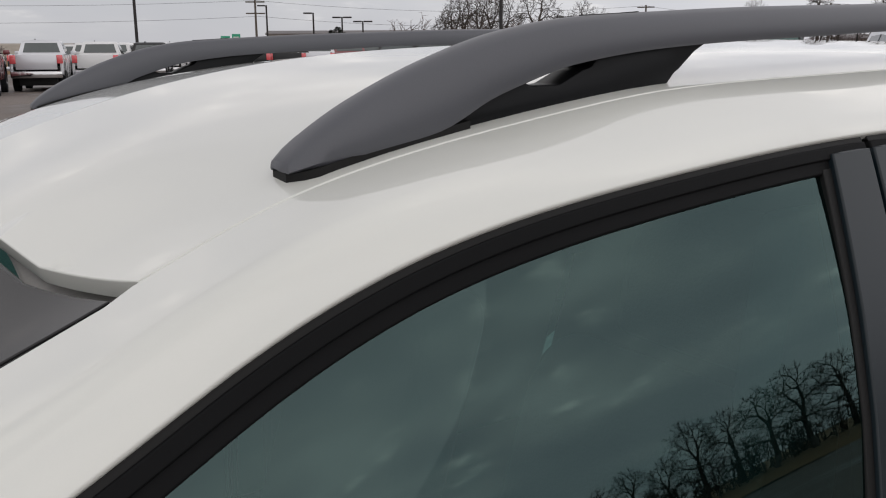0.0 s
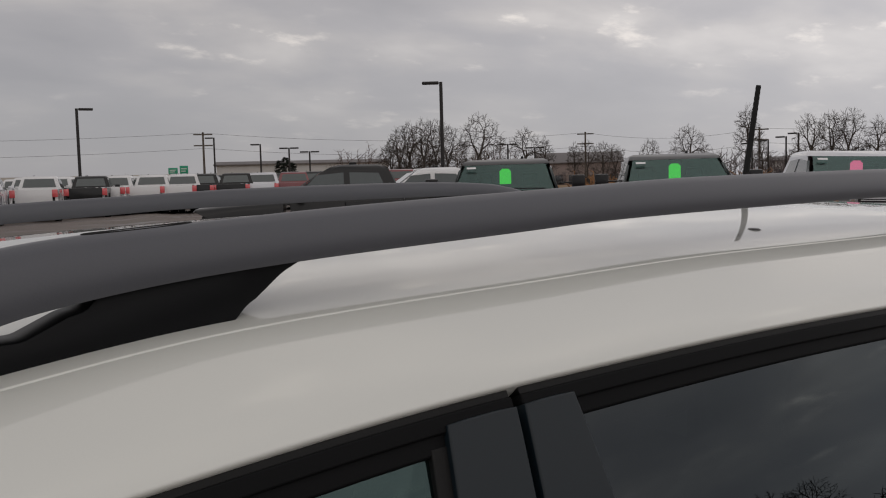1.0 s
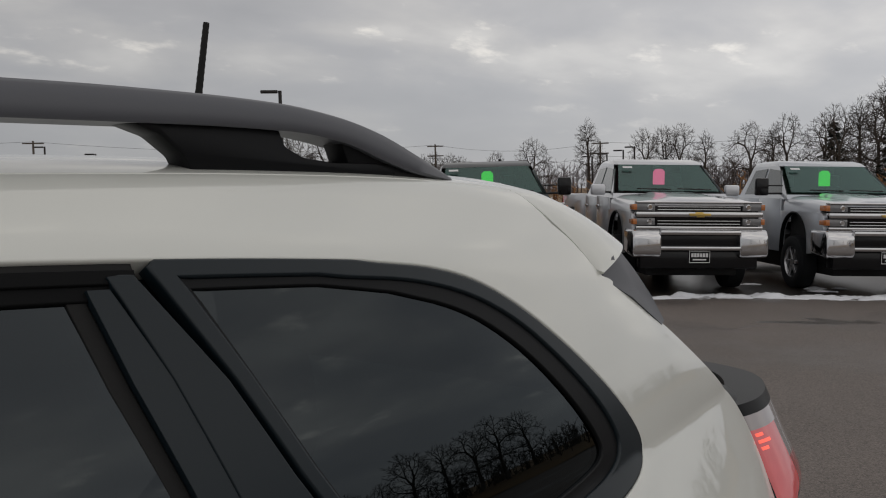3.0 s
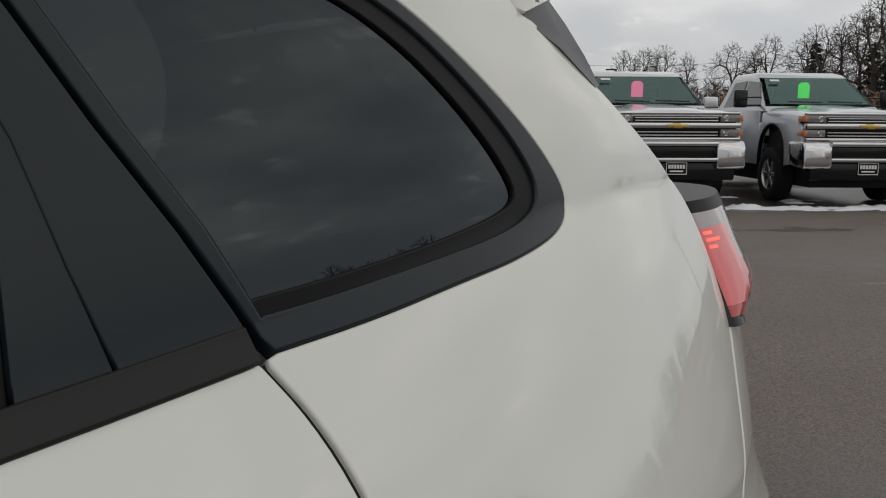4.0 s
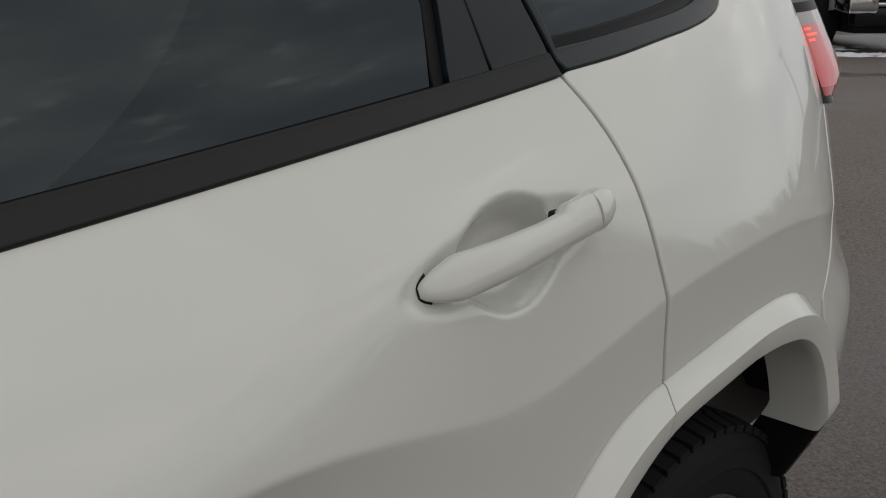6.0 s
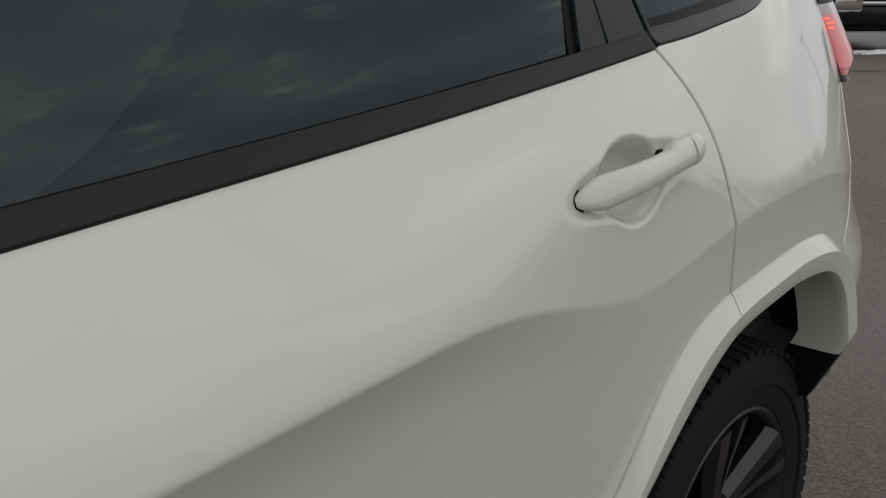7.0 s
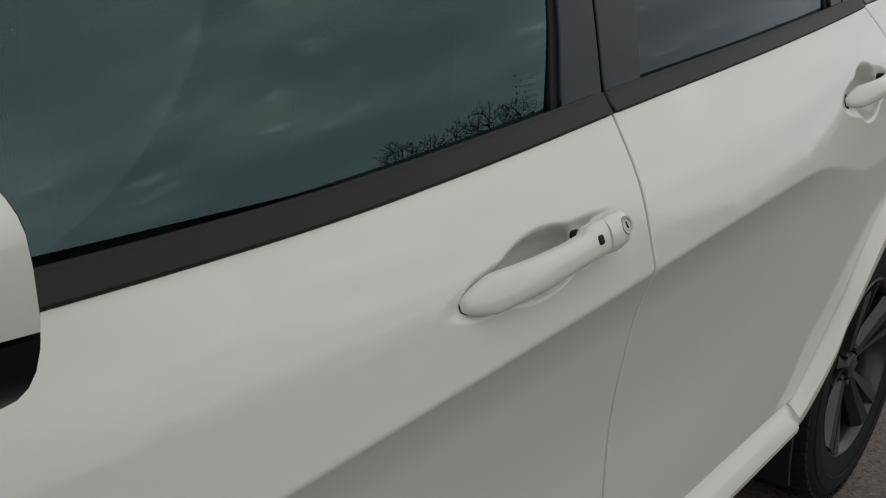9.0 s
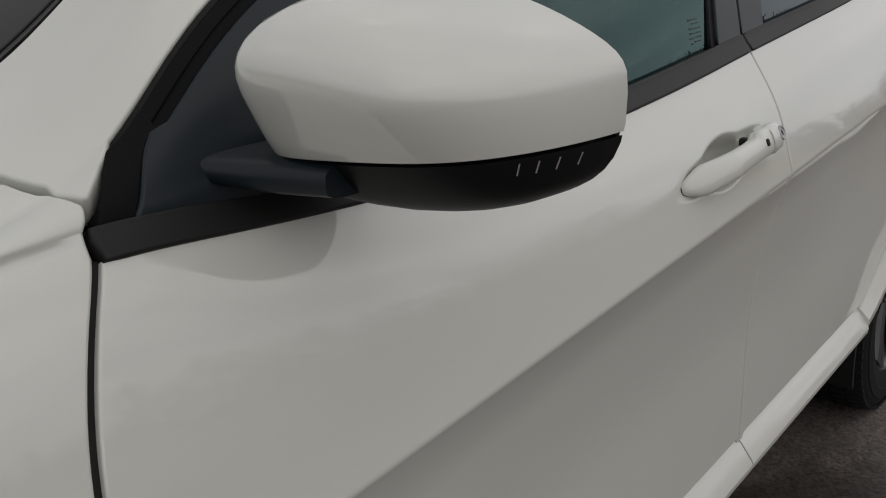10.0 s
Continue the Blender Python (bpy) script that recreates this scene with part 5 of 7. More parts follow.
for sd in (-1, 1):
    flare(sd, 2.67, FLARE_OUT, FLARE_IN, [(2.471, 0.882), (2.975, 0.65)], ["cream-white arch flare on the rear door", "cream-white rear arch flare", "matte black lower arch trim"])
    fo = [(0.49, 0.50), (0.46, 0.56), (0.37, 0.68), (0.27, 0.79), (0.18, 0.855), (0.05, 0.876), (-0.18, 0.872), (-0.34, 0.835), (-0.42, 0.76), (-0.46, 0.64), (-0.47, 0.50)]
    fi = [(0.45, 0.46), (0.42, 0.55), (0.335, 0.655), (0.24, 0.745), (0.16, 0.80), (0.04, 0.82), (-0.16, 0.815), (-0.29, 0.785), (-0.36, 0.72), (-0.40, 0.62), (-0.41, 0.50)]
    flare(sd, 0.0, fo, fi, [], ["cream-white front arch flare"])
    # dark wheel wells
    for cx in (0.0, 2.671):
        rings = []
        for a in np.linspace(0.52 if cx > 1 else -0.25, math.pi + 0.25, 24):
            rr = 0.445 if cx > 1 else 0.43
            x, z = cx + rr * 1.02 * math.cos(a), 0.375 + rr * math.sin(a)
            rings.append([(x, sd * 0.83, z), (x, sd * 0.50, z), (cx + (rr + 0.01) * 1.02 * math.cos(a), sd * 0.50, 0.375 + (rr + 0.01) * math.sin(a)), (cx + (rr + 0.01) * 1.02 * math.cos(a), sd * 0.83, 0.375 + (rr + 0.01) * math.sin(a))])
        lofted("wheel_well", rings, DARK, suv, "dark wheel-well liner")
        spin("wheel_well_wall", [(0.0, sd * 0.505), (0.475, sd * 0.505), (0.475, sd * 0.495), (0.0, sd * 0.495)], DARK, suv, centre=(cx, 0, 0.375), seg=32)


# wheels
def wheel(cx, side):
    R, W = 0.364, 0.228
    root = new("wheel")
    root.parent = suv
    root.matrix_local = pose(cx, side * 0.705, 0.345, 0, 0, 0 if side < 0 else 180) @ Matrix.Scale(0.947, 4)
    # local -y is the outer side
    prof = [(0.238, -0.098), (0.243, -0.106), (0.262, -0.112), (0.30, -0.117), (0.325, -0.114), (0.343, -0.105), (0.352, -0.094), (0.355, -0.07), (0.356, 0.0), (0.355, 0.07), (0.350, 0.094), (0.33, 0.112), (0.29, 0.115), (0.25, 0.108), (0.236, 0.095), (0.232, 0.0)]
    spin("tyre", prof, TYRE, root, "black all-terrain tyre", seg=72, closed=True)
    # tread blocks
    bm = bmesh.new()
    for i in range(64):
        a = 2 * math.pi * i / 64
        for row, (y, w, da, ln) in enumerate(((-0.088, 0.042, 0.0, 0.0255), (-0.043, 0.036, 0.5, 0.022), (0.0, 0.034, 0.1, 0.022), (0.043, 0.036, 0.6, 0.022), (0.088, 0.042, 0.05, 0.0255))):
            b = a + da * 2 * math.pi / 64
            m = Matrix.Rotation(-b, 4, "Y") @ pose(0.3585, y, 0)
            vs = box(bm, -0.006, -w / 2, -ln / 2, 0.0055, w / 2, ln / 2, m=m)
            if row in (0, 4):
                # shoulder lugs lean over the edge
                for v in vs:
                    if (v.co.y < -0.1) if row == 0 else (v.co.y > 0.1):
                        v.co.x *= 0.975
                        v.co.z *= 0.975
    part("tread", bm, TYRE, root, "blocky tyre tread", smooth=False)
    # raised ring on the sidewall
    spin("sidewall_ring", [(0.286, -0.1165), (0.289, -0.1195), (0.318, -0.1180), (0.321, -0.1145)], TYRE, root, seg=64)
    rim = spin("rim", [(0.240, -0.098), (0.243, -0.103), (0.236, -0.107), (0.228, -0.100), (0.221, -0.080), (0.214, -0.03), (0.210, 0.06), (0.225, 0.095), (0.232, 0.09), (0.218, 0.0), (0.232, -0.08), (0.240, -0.098)], RIM, root, "dark grey alloy wheel rim", seg=72)
    spin("hub_cap", [(0.0, -0.088), (0.020, -0.0885), (0.030, -0.086), (0.034, -0.078), (0.036, -0.06), (0.060, -0.058), (0.066, -0.05), (0.066, 0.0)], RIM, rim, "dark centre cap", seg=32)
    for k in range(5):
        for off in (-1, 1):
            a = 2 * math.pi * k / 5 + 0.35
            rings = []
            for r, w, y, sp in ((0.045, 0.016, -0.066, 0.24), (0.09, 0.017, -0.072, 0.20), (0.14, 0.021, -0.080, 0.195), (0.19, 0.026, -0.090, 0.20), (0.228, 0.031, -0.096, 0.205)):
                b = a + off * sp
                c, s = math.cos(b), math.sin(b)
                tx, tz = -s, c
                ring = []
                for dw, dy in ((-1, 0.004), (-0.86 if off > 0 else -0.2, -0.012), (0.2 if off > 0 else 0.86, -0.012), (1, 0.004), (0.9, 0.030), (-0.9, 0.030)):
                    tilt = 0.004 * off * dw
                    ring.append((r * c + dw * w * tx, y + dy + tilt, r * s + dw * w * tz))
                rings.append(ring)
            lofted("spoke", rings, RIM, rim, angle=30)
    for k in range(5):
        a = 2 * math.pi * k / 5 + 0.35 + math.pi / 5
        spin("lug_nut", [(0.0, -0.082), (0.007, -0.082), (0.009, -0.078), (0.0105, -0.05)], RIM, rim, seg=6, centre=(0.050 * math.cos(a), 0, 0.050 * math.sin(a)))
    spin("brake_disc", [(0.06, 0.0), (0.15, 0.0), (0.15, 0.012), (0.06, 0.012)], CHROME, root, "steel brake disc", seg=40)
    spin("wheel_back", [(0.0, 0.03), (0.21, 0.03), (0.21, 0.04)], DARK, root, seg=32)
    return root


for cx in (0.0, 2.698):
    for sd in (-1, 1):
        wheel(cx, sd)


# rear end: bumper, lamps, tailgate, spoiler
def sweep_rear(name, plan, profile, material, label):
    """A plan line from left to right, with (lift, z) profile points pushed out along its normal."""
    plan = [np.array(p) for p in rounded(plan, 2)]
    plan = plan + [np.array((p[0], -p[1])) for p in plan[::-1]]
    rings = []
    for i, p in enumerate(plan):
        t = plan[min(i + 1, len(plan) - 1)] - plan[max(i - 1, 0)]
        t = t / np.linalg.norm(t)
        n = np.array((t[1], -t[0]))
        rings.append([(p[0] + n[0] * o, p[1] + n[1] * o, z) for o, z in profile])
    return lofted(name, rings, material, suv, label, angle=35)


b_out = sz([(3.205, 1.078), (3.125, 0.977), (3.035, 0.893), (2.950, 0.838)]) + sz(rounded([(2.950, 0.78), (2.978, 0.70), (2.995, 0.63), (3.02, 0.56)], 1)) + sz([(3.10, 0.50), (3.3, 0.43), (3.48, 0.44)]) + [(3.48, 0.66), (3.3, 0.69), (3.23, 0.69)]
for sd in (-1, 1):
    panel("bumper_corner", b_out, PAINT, suv, "cream-white rear bumper corner", side=sd, edge=0.003, off=0.001)
    ribbon("joint_seal", sz([(2.945, 0.836), (3.03, 0.896), (3.12, 0.981), (3.2, 1.08)]), 0.03, -0.012, DARK, suv, side=sd)
sweep_rear("rear_bumper", [(3.46, -0.635), (3.52, -0.55), (3.585, -0.36), (3.61, 0.0)], [(-0.10, 0.40), (0.0, 0.42), (0.012, 0.50), (0.02, 0.62), (0.02, 0.70), (-0.01, 0.74), (-0.03, 0.78), (-0.12, 0.78)], PAINT, "cream-white rear bumper")
sweep_rear("tailgate", [(3.30, -0.60), (3.42, -0.54), (3.50, -0.36), (3.53, 0.0)], [(-0.10, 0.78), (0.0, 0.79), (0.005, 0.90), (0.0, 1.02), (-0.02, 1.10), (-0.05, 1.17), (-0.10, 1.20)], PAINT, "cream-white tailgate")
sweep_rear("tailgate_glass", [(3.02, -0.60), (3.09, -0.53), (3.14, -0.36), (3.16, 0.0)], [(0.14, 1.19), (0.15, 1.20), (0.06, 1.32), (-0.03, 1.46), (-0.07, 1.53), (-0.10, 1.52), (0.02, 1.33)], BLACKGLOSS, "black tailgate glass")


def tail_lamp(side):
    z0, z1 = 1.088, 1.237
    plan = [(3.207, -0.735), (3.215, -0.742), (3.265, -0.746), (3.325, -0.730), (3.385, -0.695), (3.425, -0.65), (3.45, -0.56), (3.46, -0.44)]
    pl = rounded(plan, 2)
    def at(p, z):
        # the lamp leans inwards and forwards as it rises, and bows outwards at mid height
        h = (z - z0) / (z1 - z0)
        bow = 0.002 * math.sin(math.pi * h)
        k = min(1.0, max(0.0, h / 0.27))
        k = 0.34 + 0.66 * (1 - (1 - k) ** 1.5)
        k *= 1.0 + 0.10 * max(0.0, h - 0.6) / 0.4
        p = (3.207 + (p[0] - 3.207) * k, -0.735 + (p[1] + 0.735) * k)
        return (p[0] + 0.028 * h + bow * 0.5 - 0.01 * h * h, (p[1] + 0.088 * h - bow) * -side, z + 0.02 * h * (p[0] - 3.2))
    def grid(za, zb, name, mt, label, push=0.0, cut=slice(2, None)):
        zz = np.linspace(za, zb, 8)
        rings = []
        for p in pl[cut]:
            q = (p[0] + push * 0.5, p[1] - push)
            inner = (p[0] - 0.03, p[1] + 0.05)
            rings.append([at(q, z) for z in zz] + [at(inner, z) for z in zz[::-1]])
        return lofted(name, rings, mt, lamp, label, angle=50)
    lamp = new("tail_lamp")
    lamp.parent = suv
    tagged(lamp, "red tail lamp with clear upper corner")
    edge = next(i for i, p in enumerate(pl) if p[0] > 3.285)
    grid(z0 - 0.008, z1 + 0.002, "lamp_border", BLACKGLOSS, "gloss black lamp border", 0.0, slice(0, 2))
    grid(z0 + 0.016, z1 - 0.034, "red_lens", RED, "red lamp lens", 0.0, slice(1, edge + 1))
    grid(z1 - 0.034, z1 - 0.014, "clear_lens", CLEAR, "smoky clear lamp lens", 0.0, slice(2, None))
    grid(z0 + 0.066, z1 - 0.034, "clear_edge", CLEAR, "smoky clear lens edge", 0.0, slice(edge, None))
    grid(z0 + 0.022, z0 + 0.066, "corner_reflector", RED_DEEP, "deep red corner reflector", 0.0, slice(edge, None))
    grid(z0 + 0.016, z0 + 0.022, "lamp_rib", BLACKGLOSS, "thin dark lamp rib", 0.0, slice(edge, None))
    grid(z0 + 0.002, z0 + 0.016, "lower_reflector", RED_DEEP, "deep red lower reflector", 0.0, slice(1, None))
    grid(z1 - 0.014, z1 + 0.002, "lamp_cap", TRIM, "matte black lamp cap")
    grid(z0 - 0.010, z0 + 0.002, "lamp_base", BLACKGLOSS, "gloss black lamp base", -0.002)
    # dark housing ledge above the lens, up to the tailgate glass
    rings = []
    for p in rounded([(3.17, -0.645), (3.21, -0.650), (3.27, -0.648), (3.33, -0.61), (3.37, -0.54)], 2):
        rings.append([(p[0], p[1] * -side, 1.230), (p[0] - 0.01, (p[1] + 0.012) * -side, 1.243), (p[0] - 0.05, (p[1] + 0.06) * -side, 1.251), (p[0] - 0.06, (p[1] + 0.09) * -side, 1.19)])
    lofted("lamp_ledge", rings, TRIM, lamp, "matte black lamp ledge", angle=50)
    for z, n in ((1.196, 3), (1.187, 4), (1.178, 3)):
        grid(z - 0.0020, z + 0.0020, "lamp_bar", RED_LIT, "lit red lamp bar", 0.0008, slice(5, 5 + n))


RED_LIT = mat("lit_red_bar", (0.8, 0.1, 0.06), rough=0.2, emit=((1.0, 0.13, 0.09), 1.0))
RED_DEEP = mat("deep_red_lens", (0.42, 0.004, 0.008), rough=0.08, coat=1.0, grain=0.1, scale=30, vary=0.15)
for sd in (-1, 1):
    tail_lamp(sd)


# roof spoiler
def spoiler():
    s_end = sz([(2.862, 1.478)])[0][1]
    def seam(y, w):
        if w == 0:
            return np.array((2.800, y, roof_z(2.80, min(abs(y), 0.563))))
        p = surf(np.array([(2.80 + 0.062 * w ** 1.4, 1.354 + (s_end - 1.354) * w)]))[0]
        return np.array((p[0], math.copysign(p[1], y), p[2]))
    def rear(y, w):
        if w == 0:
            e = abs(y) / 0.56
            return np.array((3.044 - 0.026 * e ** 4, y * 0.985, roof_z(2.80, min(abs(y), 0.563)) - 0.071 - 0.006 * e ** 4))
        a, c, b = np.array((3.018, 0.552, 1.5035)), np.array((2.986, 0.640, 1.511)), np.array((2.868, 0.659, 1.474))
        p = a * (1 - w) ** 2 + 2 * c * w * (1 - w) + b * w * w
        return np.array((p[0], math.copysign(p[1], y), p[2]))
    stations = [(-1.0, w) for w in np.linspace(1, 0.08, 12)] + [(y, 0) for y in np.linspace(-0.56, 0.56, 27)] + [(1.0, w) for w in np.linspace(0.08, 1, 12)]
    rings = []
    for y, w in stations:
        p0, p1 = seam(y, w), rear(y, w)
        top = []
        for u in np.linspace(0, 1, 12):
            p = p0 + (p1 - p0) * u
            p[2] = p0[2] + (p1[2] - p0[2]) * (u ** 2 * (1 - w) + u * w)
            out = 0.014 * math.sin(math.pi * u) * w * (1 - w)
            p += np.array((0, math.copysign(out, y), 0.6 * out))
            top.append(tuple(p))
        low = [(x - 0.010 * (1 - w), q * (1 - 0.045 * (1 - w)) * (1 - 0.006 * w), z - 0.002 - 0.018 * (1 - w)) for x, q, z in top[::-1]]
        rings.append(top + [(p1[0] + 0.003 * (1 - w), p1[1] * (0.985 + 0.012 * w), p1[2] - 0.002 - 0.008 * (1 - w))] + low)
    o = lofted("roof_spoiler", rings, PAINT, suv, "cream-white roof spoiler", angle=50)
    for sd in (-1, 1):
        bm = bmesh.new()
        fin = [(2.866, 0.655, 1.468), (2.900, 0.650, 1.490), (2.940, 0.630, 1.500), (2.966, 0.640, 1.468), (2.990, 0.650, 1.432), (3.011, 0.656, 1.398), (2.992, 0.664, 1.395), (2.925, 0.662, 1.438)]
        a = [bm.verts.new((x, y * sd, z)) for x, y, z in fin]
        b = [bm.verts.new((x - 0.015, (y - 0.03) * sd, z - 0.004)) for x, y, z in fin]
        c = [bm.verts.new((2.943, 0.651 * sd, 1.452))]
        for i in range(len(a)):
            j = (i + 1) % len(a)
            bm.faces.new((a[i], b[i], b[j], a[j]))
            bm.faces.new((a[i], a[j], c[0]))
        bm.faces.new(b[::-1])
        part("spoiler_fin", bm, RAIL, o, "dark grey spoiler side fin", angle=70)


spoiler()

# antenna
ant = spin("antenna", [(0.0, 0.0), (0.032, 0.0), (0.030, 0.012), (0.018, 0.024), (0.010, 0.032)], RUBBER, suv, "black whip antenna", seg=20, axis="z")
ANT_BASE, ANT_TOP = Vector((2.672, -0.035, roof_z(2.672, 0.035) - 0.002)), Vector((2.699, -0.053, 1.846))
ant.matrix_local = Matrix.Translation(ANT_BASE)
bm = bmesh.new()
d = ANT_TOP - ANT_BASE
rad = []
path = []
for i in range(41):
    t = 0.08 + 0.92 * i / 40
    path.append(d * t)
    rad.append((0.0062 - 0.0016 * t) * (1 + 0.10 * (i % 2)))
tube(bm, path, rad, 10)
part("antenna_mast", bm, RUBBER, ant, "black ribbed rubber mast")

# drain plug in the roof channel
spin("roof_plug", [(0.0, 0.0022), (0.0055, 0.0020), (0.0072, 0.0008), (0.0076, -0.002)], RIM, suv, "small grey roof plug", seg=20, axis="z").matrix_local = pose(2.030, -0.502, roof_z(2.030, 0.502) - 0.0005, 3, 0, 0)
# rows of small print on the front side glass
for k, (xa, xb, z) in enumerate(((1.336, 1.364, 1.2105), (1.345, 1.367, 1.2050), (1.344, 1.368, 1.1985), (1.349, 1.368, 1.1925), (1.351, 1.368, 1.1870), (1.348, 1.367, 1.1815), (1.335, 1.345, 1.1995), (1.334, 1.343, 1.1930), (1.333, 1.342, 1.1865), (1.334, 1.340, 1.1800))):
    pts = []
    for x, zz in ((xa, z), (xb, z), (xb, z + 0.0016), (xa, z + 0.0016)):
        q = np.array(sz([(x, zz)]))
        pts.append(glazing(q)[0] + surf_normal(q, glazing)[0] * -0.0092)
    inner = [p + np.array((0, 0.0006, 0)) for p in pts]
    mesh("print_bar", pts + inner, [(0, 1, 2, 3), (7, 6, 5, 4), (0, 4, 5, 1), (1, 5, 6, 2), (2, 6, 7, 3), (3, 7, 4, 0)], PRINT, doors[-1][0], "bar of small pale print", smooth=False)


# ---- the white SUV: cabin and underbody ----
def seat(x, y, w, back=0.25):
    s = new("seat")
    s.parent = suv
    s.matrix_local = pose(x, y, 0)
    tagged(s, "black leather car seat")
    bm = bmesh.new()
    box(bm, -0.05, -w / 2, 0.50, 0.47, w / 2, 0.68, 0.06, 3)
    part("seat_cushion", bm, SEAT, s)
    bm = bmesh.new()
    prism(bm, [(0.42, 0.62), (0.56, 0.62), (0.72, 1.14), (0.70, 1.20), (0.63, 1.20), (0.58, 1.14)], -w / 2, w / 2, "y", 0.035, 3)
    part("backrest", bm, SEAT, s)
    bm = bmesh.new()
    prism(bm, [(0.64, 1.23), (0.72, 1.23), (0.76, 1.32), (0.75, 1.42), (0.70, 1.42), (0.66, 1.34)], -0.13, 0.13, "y", 0.03, 3)
    part("headrest", bm, SEAT, s)
    return s


seat(0.98, -0.38, 0.50)
seat(0.98, 0.38, 0.50)
seat(1.78, -0.40, 0.46)
seat(1.78, 0.08, 0.40)
seat(1.78, 0.44, 0.44)
boxed("cabin_floor", (0.2, -0.70, 0.40, 3.10, 0.70, 0.46), PLASTIC, suv, "dark cabin floor", 0.01)
bm = bmesh.new()
prism(bm, [(0.12, 1.10), (0.40, 1.14), (0.62, 1.13), (0.72, 1.06), (0.72, 0.90), (0.62, 0.70), (0.50, 0.55), (0.12, 0.55)], -0.76, 0.76, "y", 0.03, 3)
part("dashboard", bm, PLASTIC, suv, "dark dashboard")
sw = new("steering_wheel")
sw.parent = suv
sw.matrix_local = pose(0.84, -0.38, 1.0, 0, -64, 0)
bm = bmesh.new()
tube(bm, [(0.185 * math.cos(a), 0.185 * math.sin(a), 0) for a in np.linspace(0, 2 * math.pi, 37)], 0.015, 8)
part("wheel_rim", bm, PLASTIC, sw)
bm = bmesh.new()
box(bm, -0.08, -0.17, -0.03, 0.05, 0.17, 0.01, 0.012)
part("wheel_hub", bm, PLASTIC, sw)
for sd in (-1, 1):
    bm = bmesh.new()
    prism(bm, [(0.50, 0.50), (1.38, 0.50), (1.38, 1.10), (0.55, 1.08)], sd * 0.78, sd * 0.72, "y", 0.015)
    part("door_lining", bm, PLASTIC, suv, "dark door lining")
    bm = bmesh.new()
    prism(bm, [(1.48, 0.50), (2.20, 0.50), (2.40, 1.12), (1.48, 1.10)], sd * 0.76, sd * 0.70, "y", 0.015)
    part("door_lining", bm, PLASTIC, suv, "dark door lining")
    bm = bmesh.new()
    prism(bm, [(2.42, 0.50), (3.30, 0.50), (3.2, 1.17), (2.42, 1.14)], sd * 0.70, sd * 0.66, "y", 0.015)
    part("cargo_lining", bm, PLASTIC, suv, "dark cargo lining")
    bm = bmesh.new()
    prism(bm, [(1.42, 1.08), (1.56, 1.08), (1.57, 1.47), (1.47, 1.47)], sd * 0.655, sd * 0.60, "y", 0.015)
    part("pillar_lining", bm, PLASTIC, suv, "dark pillar lining")
    bm = bmesh.new()
    prism(bm, [(2.30, 1.10), (2.44, 1.10), (2.34, 1.46), (2.22, 1.46)], sd * 0.655, sd * 0.60, "y", 0.015)
    part("pillar_lining", bm, PLASTIC, suv, "dark pillar lining")
HEADLINER = mat("grey_headliner", (0.50, 0.49, 0.47), rough=0.9, grain=0.15, scale=200, bump=0.0002)
rings = []
for x in np.linspace(0.86, 2.95, 30):
    zc = roof_z(x, 0.0)
    rings.append([(x, y, min(zc, roof_z(x, min(abs(y), 0.56))) - 0.028 - 0.03 * max(0, abs(y) - 0.5) / 0.1) for y in np.linspace(-0.62, 0.62, 15)])
v, f = loft(rings, closed=False)
v2 = v - (0, 0, 0.008)
k = len(v)
mesh("headliner", np.concatenate([v, v2]), list(f) + [tuple(i + k for i in q[::-1]) for q in f], HEADLINER, suv, "grey cloth headliner")
bm = bmesh.new()
box(bm, 0.80, -0.10, 1.405, 0.82, 0.10, 1.455, 0.008)
part("rear_view_mirror", bm, PLASTIC, suv, "black rear-view mirror")
boxed("floor_pan", (0.44, -0.75, 0.22, 2.24, 0.75, 0.42), DARK, suv, "dark floor pan", 0.03)
boxed("underbody", (-0.6, -0.48, 0.24, 3.35, 0.48, 0.40), DARK, suv, "dark underbody", 0.03)
# bonnet-side front end
def front_end():
    prof = [(-0.02, 0.30), (0.03, 0.36), (0.05, 0.50), (0.04, 0.62), (0.0, 0.70), (-0.02, 0.84), (-0.10, 0.93), (-0.16, 0.93)]
    plan = [(-0.40, -0.865), (-0.55, -0.84), (-0.70, -0.76), (-0.80, -0.62), (-0.88, -0.36), (-0.91, 0.0)]
    pl = [np.array(p) for p in rounded(plan, 2)]
    pl = pl + [np.array((p[0], -p[1])) for p in pl[::-1]]
    rings = []
    for i, p in enumerate(pl):
        t = pl[min(i + 1, len(pl) - 1)] - pl[max(i - 1, 0)]
        t = t / np.linalg.norm(t)
        n = np.array((-t[1], t[0])) * 1.0
        rings.append([(p[0] + n[0] * o, p[1] + n[1] * o, z) for o, z in prof])
    lofted("front_bumper", rings, PAINT, suv, "cream-white front bumper", angle=40)
    for sd in (-1, 1):
        boxed("headlamp", (-0.80, sd * 0.60 - 0.09, 0.80, -0.72, sd * 0.60 + 0.09, 0.87), CLEAR, suv, "clear headlamp", 0.02)
    for k in range(7):
        y = (k - 3) * 0.145
        boxed("grille_slot", (-0.945, y - 0.045, 0.66, -0.90, y + 0.045, 0.86), BLACKGLOSS, suv, "black grille slot", 0.02)


front_end()


# ---- parked pickups ----
TALL = ((0.0, 0.36, 0.435, 0.585, 0.775, 0.995, 1.15, 1.335, 1.9, 2.0), (0.0, 0.38, 0.46, 0.645, 0.94, 1.155, 1.315, 1.49, 2.03, 2.13))


